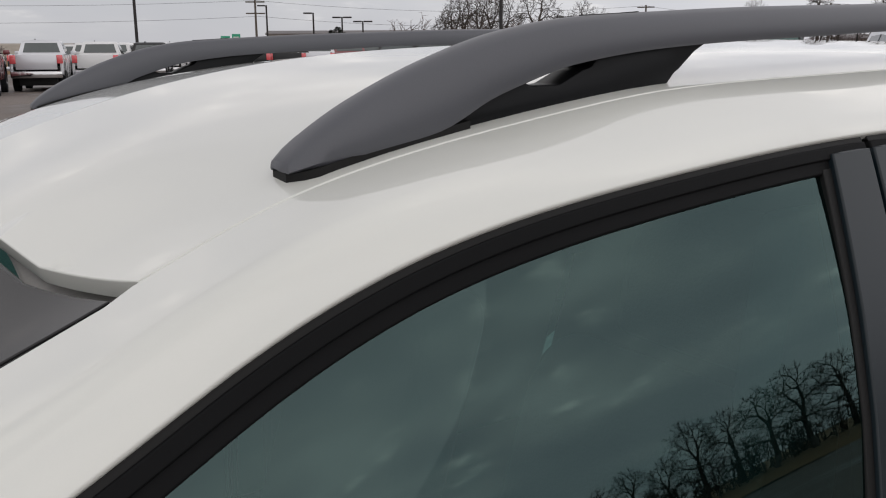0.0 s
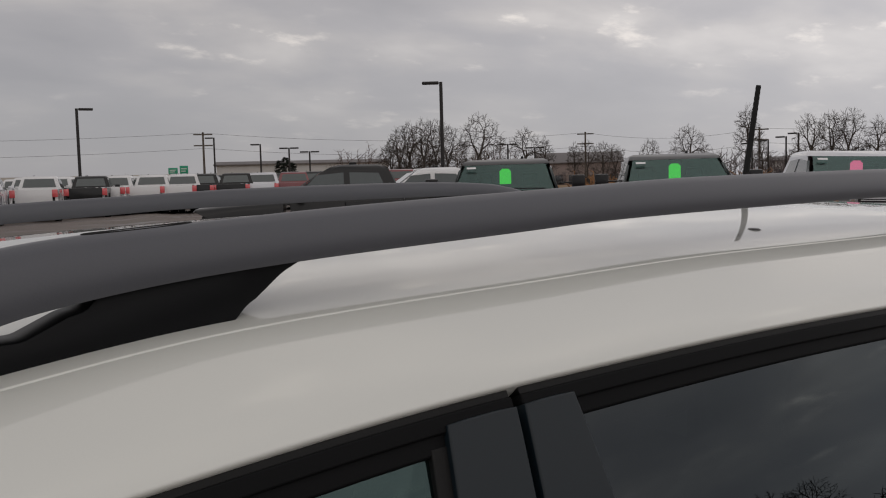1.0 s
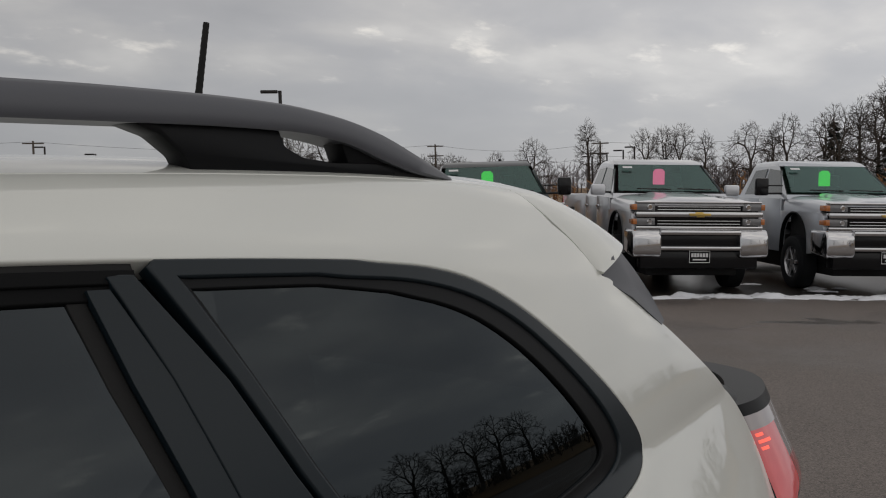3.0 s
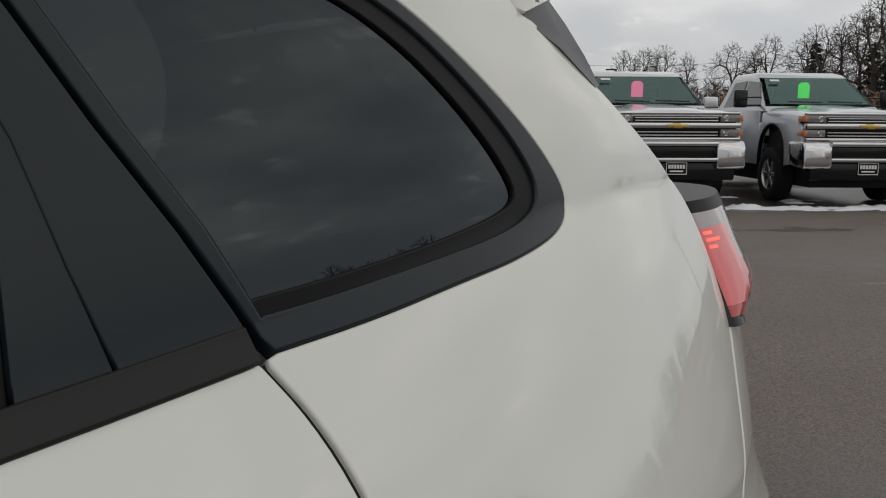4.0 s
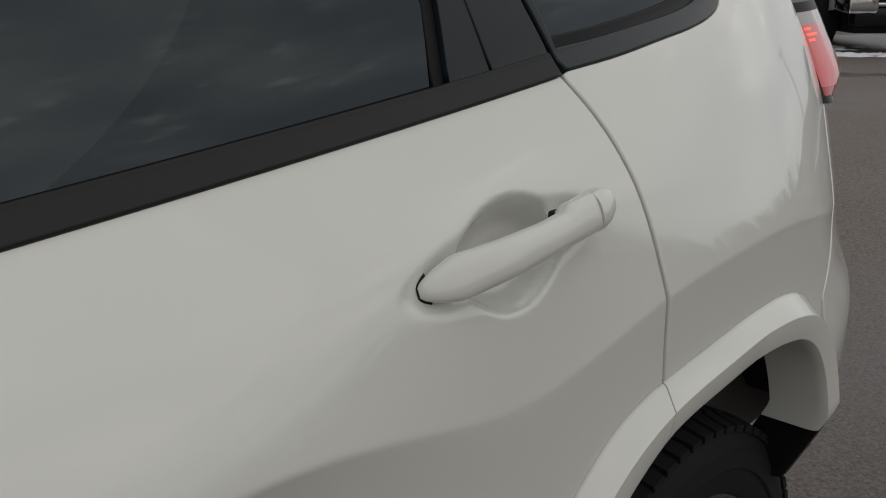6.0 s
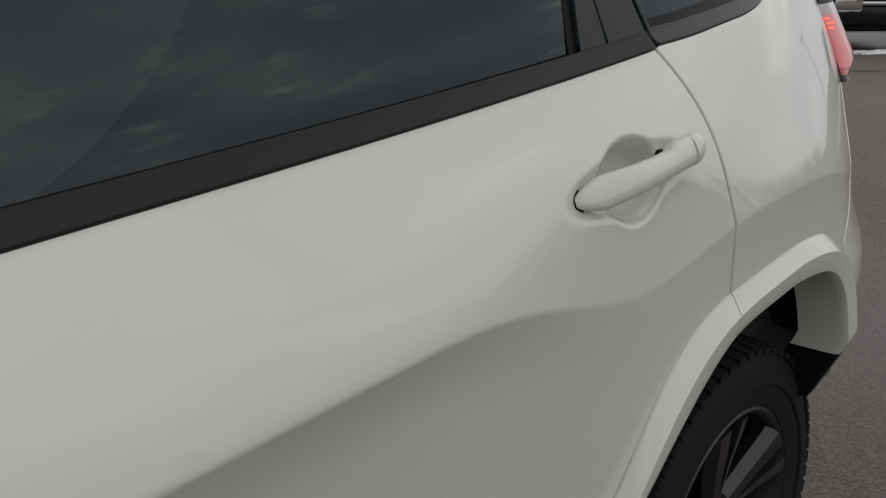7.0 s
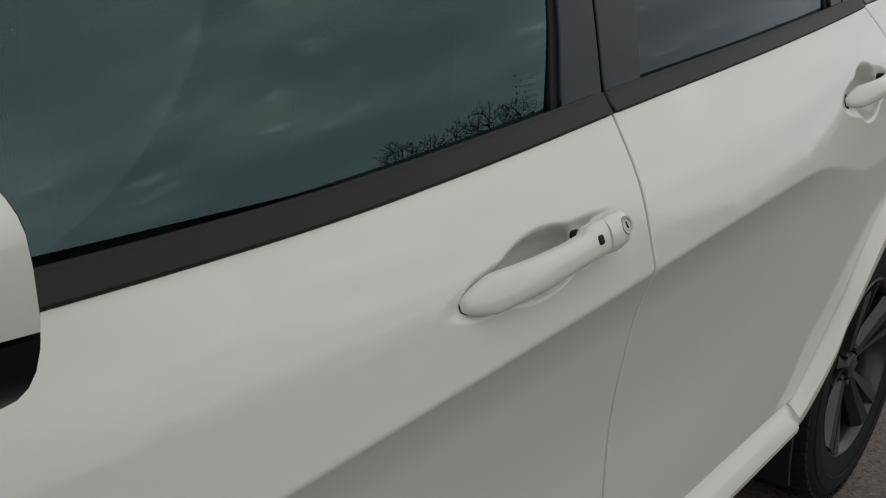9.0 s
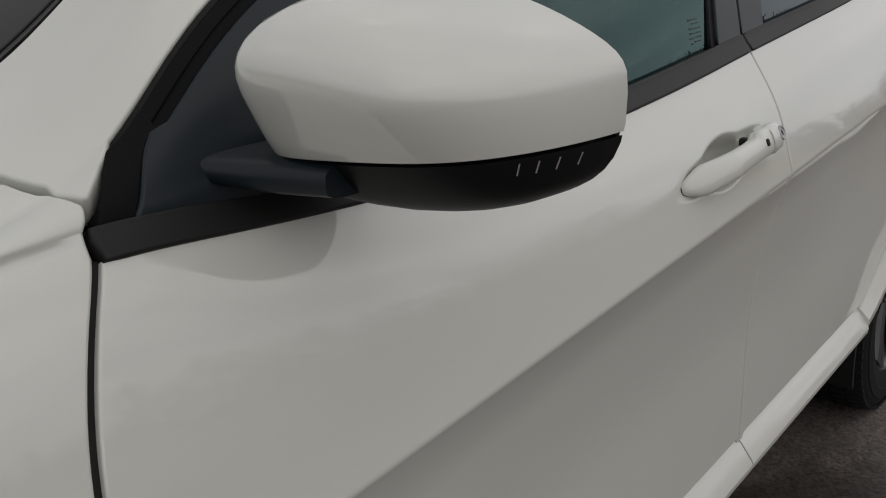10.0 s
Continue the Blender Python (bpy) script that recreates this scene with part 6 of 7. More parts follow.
def pickup(label, paint, facing, tag=None, detail=True, group="", tow_mirrors=False, plate=False, name="pickup_truck"):
    """A crew-cab pickup; its own y points forwards, x to its driver's right, origin on the ground under the grille."""
    T = thing(name, label, "pickup truck", facing, group)
    W = 0.98
    # bonnet with a raised centre, falling over rounded shoulders to the wings
    rings = []
    for y, zc, w, lift in ((0.015, 1.135, 0.90, 0.0), (-0.015, 1.175, 0.925, 0.006), (-0.07, 1.196, 0.95, 0.012), (-0.20, 1.218, 0.972, 0.018), (-0.45, 1.242, 0.985, 0.022), (-0.80, 1.266, 0.99, 0.026), (-1.15, 1.286, 0.985, 0.030), (-1.47, 1.300, 0.975, 0.030)):
        zb = 1.125 if y > 0 else 1.14 if y > -0.05 else 1.10 if y > -0.1 else 1.036
        k = min(1.0, (zc - zb) / 0.18)
        half = [(0.0, zc + lift), (0.22, zc + lift), (0.34, zc + 0.8 * lift), (0.42, zc - 0.15 * lift * k), (0.58, zc - 0.012 * k), (0.74, zc - 0.018 * k), (0.84, zc - 0.034 * k), (w - 0.055, zc - 0.062 * k), (w - 0.015, zc - 0.105 * k), (w, zc - 0.17 * k), (w + 0.004, zb), (w - 0.06, zb - 0.004)]
        rings.append([(-x, y, z) for x, z in half[:0:-1]] + [(x, y, z) for x, z in half])
    lofted("bonnet", rings, paint, T, angle=32)
    boxed("engine_bay", (-0.86, -1.46, 0.60, 0.86, -0.12, 1.06), DARK, T, "dark engine bay", 0.02)
    for sx in (-1, 1):
        arch = [(-1.08 + 0.475 * math.cos(t), 0.545 + 0.475 * math.sin(t)) for t in np.linspace(0, math.pi, 15)]
        bm = bmesh.new()
        prism(bm, [(-0.60, 0.52), (-0.10, 0.56), (-0.06, 0.80), (-0.09, 1.0), (-0.15, 1.036), (-1.57, 1.036), (-1.57, 0.50), (-1.56, 0.50)] + arch[::-1][1:-1], sx * (W - 0.07), sx * (W + 0.004), "x", 0.006)
        part("front_wing", bm, paint, T)
        x0, x1 = sorted((sx * 0.45, sx * 0.72))
        boxed("wheel_well", (x0, -1.56, 0.40, x1, -0.58, 1.03), DARK, T, "dark wheel well", 0.02)
        rings = []
        for t in np.linspace(-0.12, math.pi + 0.12, 19):
            c, q = math.cos(t), math.sin(t)
            rings.append([(sx * (W + dx), -1.08 + r * c, 0.545 + r * q) for r, dx in ((0.470, -0.05), (0.470, 0.010), (0.477, 0.014), (0.492, 0.009), (0.498, -0.01))])
        lofted("arch_lip", rings, TRIM, T, angle=40)
        for a, b, nm in ((-1.585, -2.50, "front_door"), (-2.51, -3.45, "rear_door")):
            bm = bmesh.new()
            prism(bm, [(a, 0.50), (a, 1.235), (b, 1.26), (b, 0.50)], sx * (W - 0.06), sx * W, "x", 0.012)
            d = part(nm, bm, paint, T)
            bm = bmesh.new()
            box(bm, sx * (W + 0.012) - 0.014, b + 0.06, 1.06, sx * (W + 0.012) + 0.014, b + 0.24, 1.10, 0.008)
            part("door_handle", bm, CHROME if detail else paint, d)
        bm = bmesh.new()
        prism(bm, [(-3.52, 0.55), (-3.52, 1.29), (-5.75, 1.29), (-5.80, 0.60), (-5.30, 0.55), (-5.22, 0.85), (-5.05, 1.02), (-4.55, 1.02), (-4.38, 0.85), (-4.30, 0.55)], sx * (W - 0.12), sx * W, "x", 0.025)
        part("bed_side", bm, paint, T)
        bm = bmesh.new()
        box(bm, sx * 0.86 - 0.10, -5.86, 0.92, sx * 0.86 + 0.125, -5.72, 1.25, 0.02)
        part("tail_light", bm, RED, T, "red tail light")
        # side windows and mirrors
        for pts, nm in (([(-1.62, 1.27), (-2.05, 1.72), (-2.50, 1.76), (-2.50, 1.27)], "side_window"), ([(-2.60, 1.27), (-2.60, 1.76), (-3.10, 1.74), (-3.28, 1.27)], "side_window")):
            bm = bmesh.new()
            vs = [bm.verts.new((sx * (W - 0.035 - (z - 1.25) * 0.30), y, z)) for y, z in pts]
            vs2 = [bm.verts.new((sx * (W - 0.075 - (z - 1.25) * 0.30), y, z)) for y, z in pts]
            bm.faces.new(vs); bm.faces.new(vs2[::-1])
            for i in range(4):
                bm.faces.new((vs[i], vs[(i + 1) % 4], vs2[(i + 1) % 4], vs2[i]))
            part(nm, bm, TRUCKGLASS, T, "dark side window")
        bm = bmesh.new()
        if tow_mirrors:
            box(bm, sx * 1.25 - 0.11, -1.78, 1.28, sx * 1.25 + 0.11, -1.68, 1.58, 0.03)
        else:
            box(bm, sx * 1.13 - 0.12, -1.78, 1.27, sx * 1.13 + 0.12, -1.66, 1.45, 0.035)
        m = part("side_mirror", bm, BLACKGLOSS if tow_mirrors else paint, T)
        bm = bmesh.new()
        x0, x1 = sorted((sx * 0.90, sx * 1.2))
        box(bm, x0, -1.74, 1.30, x1, -1.69, 1.335, 0.01)
        if tow_mirrors:
            box(bm, x0, -1.74, 1.44, x1, -1.69, 1.465, 0.01)
        part("mirror_arm", bm, BLACKGLOSS, m)
    # cab: tapered greenhouse
    def greenhouse(z, y0, y1, w):
        return [(-w, y0, z), (w, y0, z), (w, y1, z), (-w, y1, z)]
    rings = [greenhouse(1.22, -1.38, -3.50, W - 0.02), greenhouse(1.30, -1.48, -3.48, W - 0.05)]
    for z, y0, y1, w in ((1.55, -1.83, -3.38, 0.84), (1.80, -2.17, -3.28, 0.765), (1.86, -2.28, -3.22, 0.735), (1.90, -2.42, -3.12, 0.66)):
        rings.append(greenhouse(z, y0, y1, w))
    def shell(nm, shrink, mt):
        rr = [[(x * (1 - shrink), y + shrink * (1.2 if y > -2.5 else -1.2) * -0.5, z - shrink * 0.5) for x, y, z in r] for r in rings]
        v, f = loft(rr)
        bm = bmesh.new()
        vs = [bm.verts.new(p) for p in v]
        for i, q in enumerate(f):
            # leave the windscreen opening free
            if detail and i in (4, 8):
                continue
            bm.faces.new([vs[j] for j in q])
        if not detail:
            bmesh.ops.bevel(bm, geom=[e for e in bm.edges if abs(e.verts[0].co.z - e.verts[1].co.z) > 0.02], offset=0.06, segments=2, affect="EDGES")
        return part(nm, bm, mt, T, angle=50)
    shell("cab", 0.0, paint)
    if detail:
        shell("cab_lining", 0.035, PLASTIC)
        boxed("dashboard", (-0.80, -1.95, 1.18, 0.80, -1.50, 1.30), PLASTIC, T, "dark dashboard", 0.03)
        for sx in (-0.42, 0.42):
            boxed("headrest", (sx - 0.14, -2.75, 1.42, sx + 0.14, -2.62, 1.66), SEAT, T, "dark headrest", 0.04)
    def quad(nm, pts, mt, label="", th=0.02):
        bm = bmesh.new()
        n = (Vector(pts[1]) - Vector(pts[0])).cross(Vector(pts[2]) - Vector(pts[0])).normalized() * th
        a = [bm.verts.new(Vector(p)) for p in pts]
        b = [bm.verts.new(Vector(p) - n) for p in pts]
        bm.faces.new(a); bm.faces.new(b[::-1])
        for i in range(len(a)):
            j = (i + 1) % len(a)
            bm.faces.new((a[i], b[i], b[j], a[j]))
        return part(nm, bm, mt, T, label)
    quad("windscreen", [(-0.84, -1.505, 1.335), (0.84, -1.505, 1.335), (0.70, -2.13, 1.79), (-0.70, -2.13, 1.79)], WINDSCREEN if detail else TRUCKGLASS, "glossy green-tinted windscreen", 0.012).visible_shadow = False
    quad("rear_window", [(0.72, -3.445, 1.37), (-0.72, -3.445, 1.37), (-0.62, -3.30, 1.76), (0.62, -3.30, 1.76)], TRUCKGLASS, "dark rear window", 0.03)
    bm = bmesh.new()
    box(bm, -0.30, -2.75, 1.895, -0.26, -2.62, 1.95, 0.012)
    part("roof_fin", bm, BLACKGLOSS, T)
    if tag is not None:
        bm = bmesh.new()
        prism(bm, [(-0.10, 1.455), (0.10, 1.455), (0.10, 1.68), (0.055, 1.725), (-0.055, 1.725), (-0.10, 1.68)], -2.105, -2.10, "y")
        part("price_tag", bm, tag, T, "hanging paper tag with an added glow")
        boxed("rear_view_mirror", (-0.11, -2.12, 1.715, 0.11, -2.10, 1.77), BLACKGLOSS, T, "dark rear-view mirror", 0.01)
        quad("window_sticker", [(0.50, -1.985, 1.71), (0.66, -1.985, 1.71), (0.66, -2.025, 1.74), (0.50, -2.025, 1.74)], TAGWHITE, "small white sticker", 0.004).location = (0, 0.03, 0.02)
        for sx in (-0.42, 0.25):
            quad("wiper", [(sx - 0.28, -1.50, 1.345), (sx + 0.28, -1.52, 1.36), (sx + 0.28, -1.53, 1.375), (sx - 0.28, -1.51, 1.36)], BLACKGLOSS, "black wiper", 0.01).location = (0, 0.02, 0.01)
    boxed("bed_floor", (-0.9, -5.70, 0.70, 0.9, -3.50, 0.80), DARK, T, "", 0.01)
    boxed("tailgate", (-0.76, -5.84, 0.72, 0.76, -5.74, 1.28), paint, T, "", 0.02)
    boxed("rear_bumper", (-0.95, -6.02, 0.50, 0.95, -5.82, 0.68), CHROME, T, "chrome rear bumper", 0.03)
    boxed("chassis", (-0.70, -5.6, 0.24, 0.70, -0.3, 0.60), DARK, T, "", 0.02)
    if detail:
        # face: stacked lamps, two grille openings with bars, chrome bumper
        boxed("grille_backing", (-0.90, -0.16, 0.80, 0.90, -0.02, 1.17), BLACKGLOSS, T, "black grille backing", 0.01)
        boxed("grille_crossbar", (-0.95, -0.10, 0.955, 0.95, 0.05, 1.035), CHROME, T, "chrome grille crossbar", 0.02)
        boxed("grille_top_bar", (-0.94, -0.10, 1.150, 0.94, 0.03, 1.180), CHROME, T, "chrome bar above the grille", 0.012)
        boxed("grille_lower_bar", (-0.95, -0.10, 0.775, 0.95, 0.04, 0.825), CHROME, T, "chrome lower bar", 0.015)
        for z in (1.062, 1.100, 0.855, 0.900):
            boxed("grille_bar", (-0.62, -0.06, z - 0.007, 0.62, 0.008, z + 0.007), CHROME, T, "chrome grille bar", 0.005)
        for sx in (-1, 1):
            for z0, z1 in ((1.045, 1.150), (0.835, 0.945)):
                x0, x1 = sorted((sx * 0.655, sx * 0.945))
                h = boxed("headlight", (x0, -0.12, z0, x1, 0.018, z1), LAMPGLASS, T, "stacked headlight", 0.015)
                spin("lamp_lens", [(0.0, 0.010), (0.030, 0.010), (0.042, 0.0), (0.046, -0.05)], CHROME, h, "round chrome reflector", seg=20, centre=(sx * 0.735, 0.022, (z0 + z1) / 2))
                xa, xb = sorted((sx * 0.925, sx * 0.985))
                boxed("side_marker", (xa, -0.20, z0 + 0.012, xb, 0.024, z1 - 0.012), AMBER, h, "amber marker lens", 0.01)
        bm = bmesh.new()
        prism(bm, [(-0.155, 1.012), (-0.05, 1.012), (-0.045, 1.030), (0.065, 1.030), (0.07, 1.012), (0.165, 1.012), (0.150, 0.975), (0.05, 0.975), (0.045, 0.957), (-0.065, 0.957), (-0.07, 0.975), (-0.168, 0.975)], 0.048, 0.068, "y", 0.005)
        part("grille_badge", bm, BADGE, T, "gold cross-shaped badge")
        # bumper with plate recess
        for sx in (-1, 1):
            bm = bmesh.new()
            x0, x1 = sorted((sx * 0.58, sx * 1.01))
            prism(bm, [(0.10, 0.50), (0.14, 0.56), (0.13, 0.72), (0.06, 0.775), (-0.42, 0.775), (-0.42, 0.54)], x0, x1, "x", 0.03, 3)
            part("bumper_end", bm, CHROME, T, "chrome bumper end")
        boxed("bumper_bar", (-0.60, -0.10, 0.725, 0.60, 0.13, 0.775), CHROME, T, "chrome bumper bar", 0.02)
        boxed("bumper_intake", (-0.60, -0.12, 0.62, 0.60, 0.06, 0.73), BLACKGLOSS, T, "black bumper intake", 0.01)
        boxed("bumper_lip", (-0.60, -0.10, 0.585, 0.60, 0.13, 0.625), CHROME, T, "chrome bumper lip", 0.015)
        boxed("air_dam", (-0.88, -0.22, 0.36, 0.88, 0.06, 0.585), BLACKGLOSS, T, "black air dam", 0.03)
        if plate:
            pl = boxed("front_plate", (-0.16, 0.06, 0.435, 0.16, 0.075, 0.585), BLACKGLOSS, T, "black dealer plate with white lettering", 0.006)
            for dims in ((-0.152, 0.0755, 0.572, 0.152, 0.079, 0.580), (-0.152, 0.0755, 0.440, 0.152, 0.079, 0.448), (-0.155, 0.0755, 0.442, -0.148, 0.079, 0.578), (0.148, 0.0755, 0.442, 0.155, 0.079, 0.578)):
                boxed("plate_border", dims, TAGWHITE, pl, "white plate border", 0.0)
            for k in range(6):
                boxed("plate_mark", (-0.125 + 0.043 * k, 0.0755, 0.508, -0.092 + 0.043 * k, 0.079, 0.552), TAGWHITE, pl, "white bar of large lettering", 0.0)
            boxed("plate_line", (-0.10, 0.0755, 0.470, 0.10, 0.079, 0.486), TAGWHITE, pl, "white bar of small lettering", 0.0)
    for y in (-1.08, -4.80):
        for sx in (-1, 1):
            w = new("wheel")
            w.parent = T
            w.matrix_local = pose(sx * 0.85, y, 0.412, 0, 0, 90 * sx)
            spin("tyre", [(0.24, -0.12), (0.27, -0.13), (0.37, -0.13), (0.405, -0.11), (0.412, 0.0), (0.405, 0.11), (0.37, 0.13), (0.24, 0.12)], TYRE, w, seg=32)
            r = spin("rim", [(0.24, -0.12), (0.235, -0.105), (0.22, -0.06), (0.22, 0.05), (0.0, 0.05)], RIMTRUCK, w, seg=32)
            if detail:
                for k in range(6):
                    a = math.pi / 3 * k
                    bm = bmesh.new()
                    box(bm, 0.05, -0.105, -0.03, 0.235, -0.07, 0.03, 0.01, m=Matrix.Rotation(a, 4, "Y"))
                    part("spoke", bm, RIMTRUCK, r)
                spin("hub", [(0.0, -0.11), (0.05, -0.11), (0.07, -0.095), (0.075, -0.06)], RIMTRUCK, r, seg=20)
    # heavy-duty build: high face, bonnet and roof over a narrow track
    for ob in T.children_recursive:
        if ob.type == "MESH" and not (ob.parent.name.startswith("wheel") or ob.parent.parent and ob.parent.parent.name.startswith("wheel")):
            for v in ob.data.vertices:
                v.co.z = float(np.interp(v.co.z, *TALL))
                v.co.x *= 0.97
    return T


WINDSCREEN = glass("truck_windscreen_glass", (0.62, 0.78, 0.74), boost=1.25, sheen=(0.80, 1.0, 0.96))
TRUCKGLASS = mat("dark_glossy_glass", (0.05, 0.065, 0.066), rough=0.06, coat=0.6, grain=0.1, scale=8, vary=0.25, big=1.5)
AMBER = mat("amber_lens", (0.50, 0.17, 0.05), rough=0.2, coat=0.8, grain=0.1, scale=30)
LAMPGLASS = mat("grey_headlight_lens", (0.17, 0.17, 0.175), rough=0.12, coat=1.0, grain=0.15, scale=25, vary=0.25, big=8)
RIMTRUCK = mat("bright_alloy", (0.45, 0.45, 0.46), rough=0.25, metal=0.9, grain=0.08, scale=60, vary=0.1)
TAGWHITE = mat("white_card", (0.75, 0.75, 0.75), rough=0.6, grain=0.04, scale=100)
# the paper tags get an added glow to stay vivid behind the glass
GREENTAG = mat("glow_green_tag", (0.10, 0.85, 0.10), rough=0.6, grain=0.05, scale=60, emit=((0.05, 0.85, 0.05), 0.9))
PINKTAG = mat("glow_pink_tag", (0.90, 0.10, 0.22), rough=0.6, grain=0.05, scale=60, emit=((1.0, 0.10, 0.26), 1.5))


def car_paint(name, c, metal=0.3, coat=1.0):
    return mat(name, c, rough=0.3, metal=metal, coat=coat, spec=0.5 if coat > 0.5 else 0.25, grain=0.04, scale=300, vary=0.06, big=1.2, coat_rough=0.04)


SILVER = car_paint("silver_truck_paint", (0.60, 0.61, 0.64), 0.35)
STEEL = car_paint("steel_blue_truck_paint", (0.48, 0.51, 0.55), 0.35)
CHARCOAL = car_paint("charcoal_truck_paint", (0.040, 0.044, 0.046), 0.3, 0.35)
BLACKP = car_paint("black_truck_paint", (0.010, 0.0105, 0.011), 0.0, 0.3)
WHITEP = car_paint("white_truck_paint", (0.70, 0.70, 0.70), 0.0)
REDP = car_paint("dark_red_truck_paint", (0.16, 0.025, 0.03), 0.3)

TURN = math.degrees(math.atan2(0.686, -0.727))
for k, lab, p, tg, tow, pl in ((-2, "black crew-cab pickup with a green tag behind the windscreen", BLACKP, GREENTAG, True, False),
                               (-1, "charcoal crew-cab pickup with a green tag behind the windscreen", CHARCOAL, GREENTAG, True, False),
                               (0, "silver crew-cab pickup with a pink tag behind the windscreen", SILVER, PINKTAG, False, True),
                               (1, "steel-grey crew-cab pickup with a green tag behind the windscreen", STEEL, GREENTAG, True, True)):
    q = FRONT0 + ROW * (2.80 * k + 0.07)
    pickup(lab, p, pose(q[0] + 0.035, q[1] + 0.035, ground_z(q[0], q[1]), 0, 0, TURN) @ Matrix.Rotation((ground_z(*(q + ROW)) - ground_z(*(q - ROW))) / 2, 4, "Y"), tg, True, "pickups facing the lane", tow, pl)

# a black pickup parked side-on, and the long rows beyond it
pickup("black crew-cab pickup parked side-on beyond the row", BLACKP, pose(7.0, 14.07, 0, 0, 0, 62), None, False)
pickup("white crew-cab pickup parked beyond the black one", WHITEP, pose(11.2, 17.4, 0, 0, 0, 62), None, False)
bases = {}
random.seed(4)
for c, p, lab in (("w", WHITEP, "white pickup seen from behind in a long row"), ("b", BLACKP, "black pickup seen from behind in a long row"), ("s", SILVER, "silver pickup seen from behind in a long row"), ("r", REDP, "dark red pickup seen from behind in a long row")):
    bases[c] = (p, lab)
made = {}
def far_truck(c, m):
    if c in made:
        return copy_thing(made[c], m)
    p, lab = bases[c]
    made[c] = pickup(lab, p, m, None, False, "rows of pickups")
    return made[c]


for row, (d, a0, a1, n) in enumerate(((47, 80, 53, 16), (56, 82, 51, 17), (68, 82, 48, 17))):
    for i in range(n):
        a = radians(a0 + (a1 - a0) * i / (n - 1) + random.uniform(-0.4, 0.4))
        x, y = 1.5 + d * math.cos(a), -1.2 + d * math.sin(a)
        far_truck(random.choice("wwwwbbsr"), pose(x + 5.5 * math.cos(radians(62)), y + 5.5 * math.sin(radians(62)), 0.42 + 0.006 * (d - 40), 0, 0, 62 - 90 + random.uniform(-2, 2)))
# the nearer end of the rows
for (a, d, z), c in zip(((85.0, 34, 0.42), (81.2, 38.5, 0.42), (78.0, 42, 0.42), (75.2, 45, 0.43), (72.6, 48.5, 0.44)), "rswbw"):
    far_truck(c, pose(1.5 + (d + 5.5) * math.cos(radians(a)), -1.2 + (d + 5.5) * math.sin(radians(a)), z, 0, 0, a - 90 - 6))
# parked vehicles on the near side, seen mirrored in the windows
far_truck("s", pose(13.0, -27.0, 0, 0, 0, 178) @ Matrix.Scale(0.8, 4))
far_truck("w", pose(18.0, -26.0, 0, 0, 0, 183) @ Matrix.Scale(0.85, 4))


# ---- bare trees ----
BARK = mat("grey_brown_bark", (0.105, 0.092, 0.082), rough=0.9, grain=0.3, scale=12, bump=0.004, vary=0.2, big=1.0)
TWIG = mat("dark_twigs", (0.060, 0.048, 0.040), rough=0.9, grain=0.2, scale=20, vary=0.2)


def tree(seed, crown_w, clear, tips=330, name="bare_tree", label="leafless deciduous tree with a rounded crown", m=None):
    """A bare tree of unit height: limbs spread from the top of the clear trunk to tips strewn through an egg-shaped crown."""
    rnd = random.Random(seed)
    T = thing(name, label, "tree", m)
    goals = []
    while len(goals) < tips:
        v = Vector((rnd.uniform(-1, 1), rnd.uniform(-1, 1), rnd.uniform(-1, 1)))
        if 0.15 < v.length <= 1:
            v *= v.length ** -0.4
            lump = 1 + 0.35 * noise.noise(v * 1.7 + Vector((seed, 0, 0)))
            goals.append((v.x * crown_w / 2 * lump * (1 - 0.2 * v.z), v.y * crown_w / 2 * lump * (1 - 0.2 * v.z), (1 + clear) / 2 + v.z * (1 - clear) / 2 * min(lump, 1.0)))
    trunk, crown = bmesh.new(), bmesh.new()

    def size(n):
        return 0.0014 * n ** 0.45

    def branch(p, d, g):
        """A limb heads for the middle of its tips, then forks along their longest spread."""
        mid = Vector(g.mean(0))
        n = len(g)
        reach = (mid - p) * (rnd.uniform(0.30, 0.48) if n > 1 else 1.0)
        q = p + reach * 0.75 + d * reach.length * 0.25 + Vector((rnd.uniform(-1, 1), rnd.uniform(-1, 1), rnd.uniform(-1, 1))) * reach.length * 0.06
        tube(crown, [p, q], [size(n), size(max(1, 0.7 * n))], 6 if n > 40 else 3)
        d = (q - p).normalized()
        if n == 1:
            for _ in range(3):
                w = (d * 1.1 + Vector((rnd.uniform(-1, 1), rnd.uniform(-1, 1), rnd.uniform(-0.7, 1)))).normalized()
                s0 = p.lerp(q, rnd.uniform(0.3, 1))
                tube(crown, [s0, s0 + w * rnd.uniform(0.02, 0.05)], [0.0012, 0.0006], 3)
            return
        axis = np.linalg.svd(g - g.mean(0), full_matrices=False)[2][0]
        order = np.argsort((g - g.mean(0)) @ axis)
        cut = max(1, min(n - 1, int(n * rnd.uniform(0.3, 0.7))))
        branch(q, d, g[order[:cut]])
        branch(q, d, g[order[cut:]])

    stem = [Vector((rnd.uniform(-0.006, 0.006) * k, rnd.uniform(-0.006, 0.006) * k, -0.01 + (clear + 0.01) * k / 5)) for k in range(6)]
    tube(trunk, stem, [size(tips) * (1.3 - 0.06 * k) for k in range(6)], 8)
    branch(stem[-1], Vector((0, 0, 1)), np.array(goals))
    part("trunk", trunk, BARK, T)
    part("crown", crown, TWIG, T)
    return T


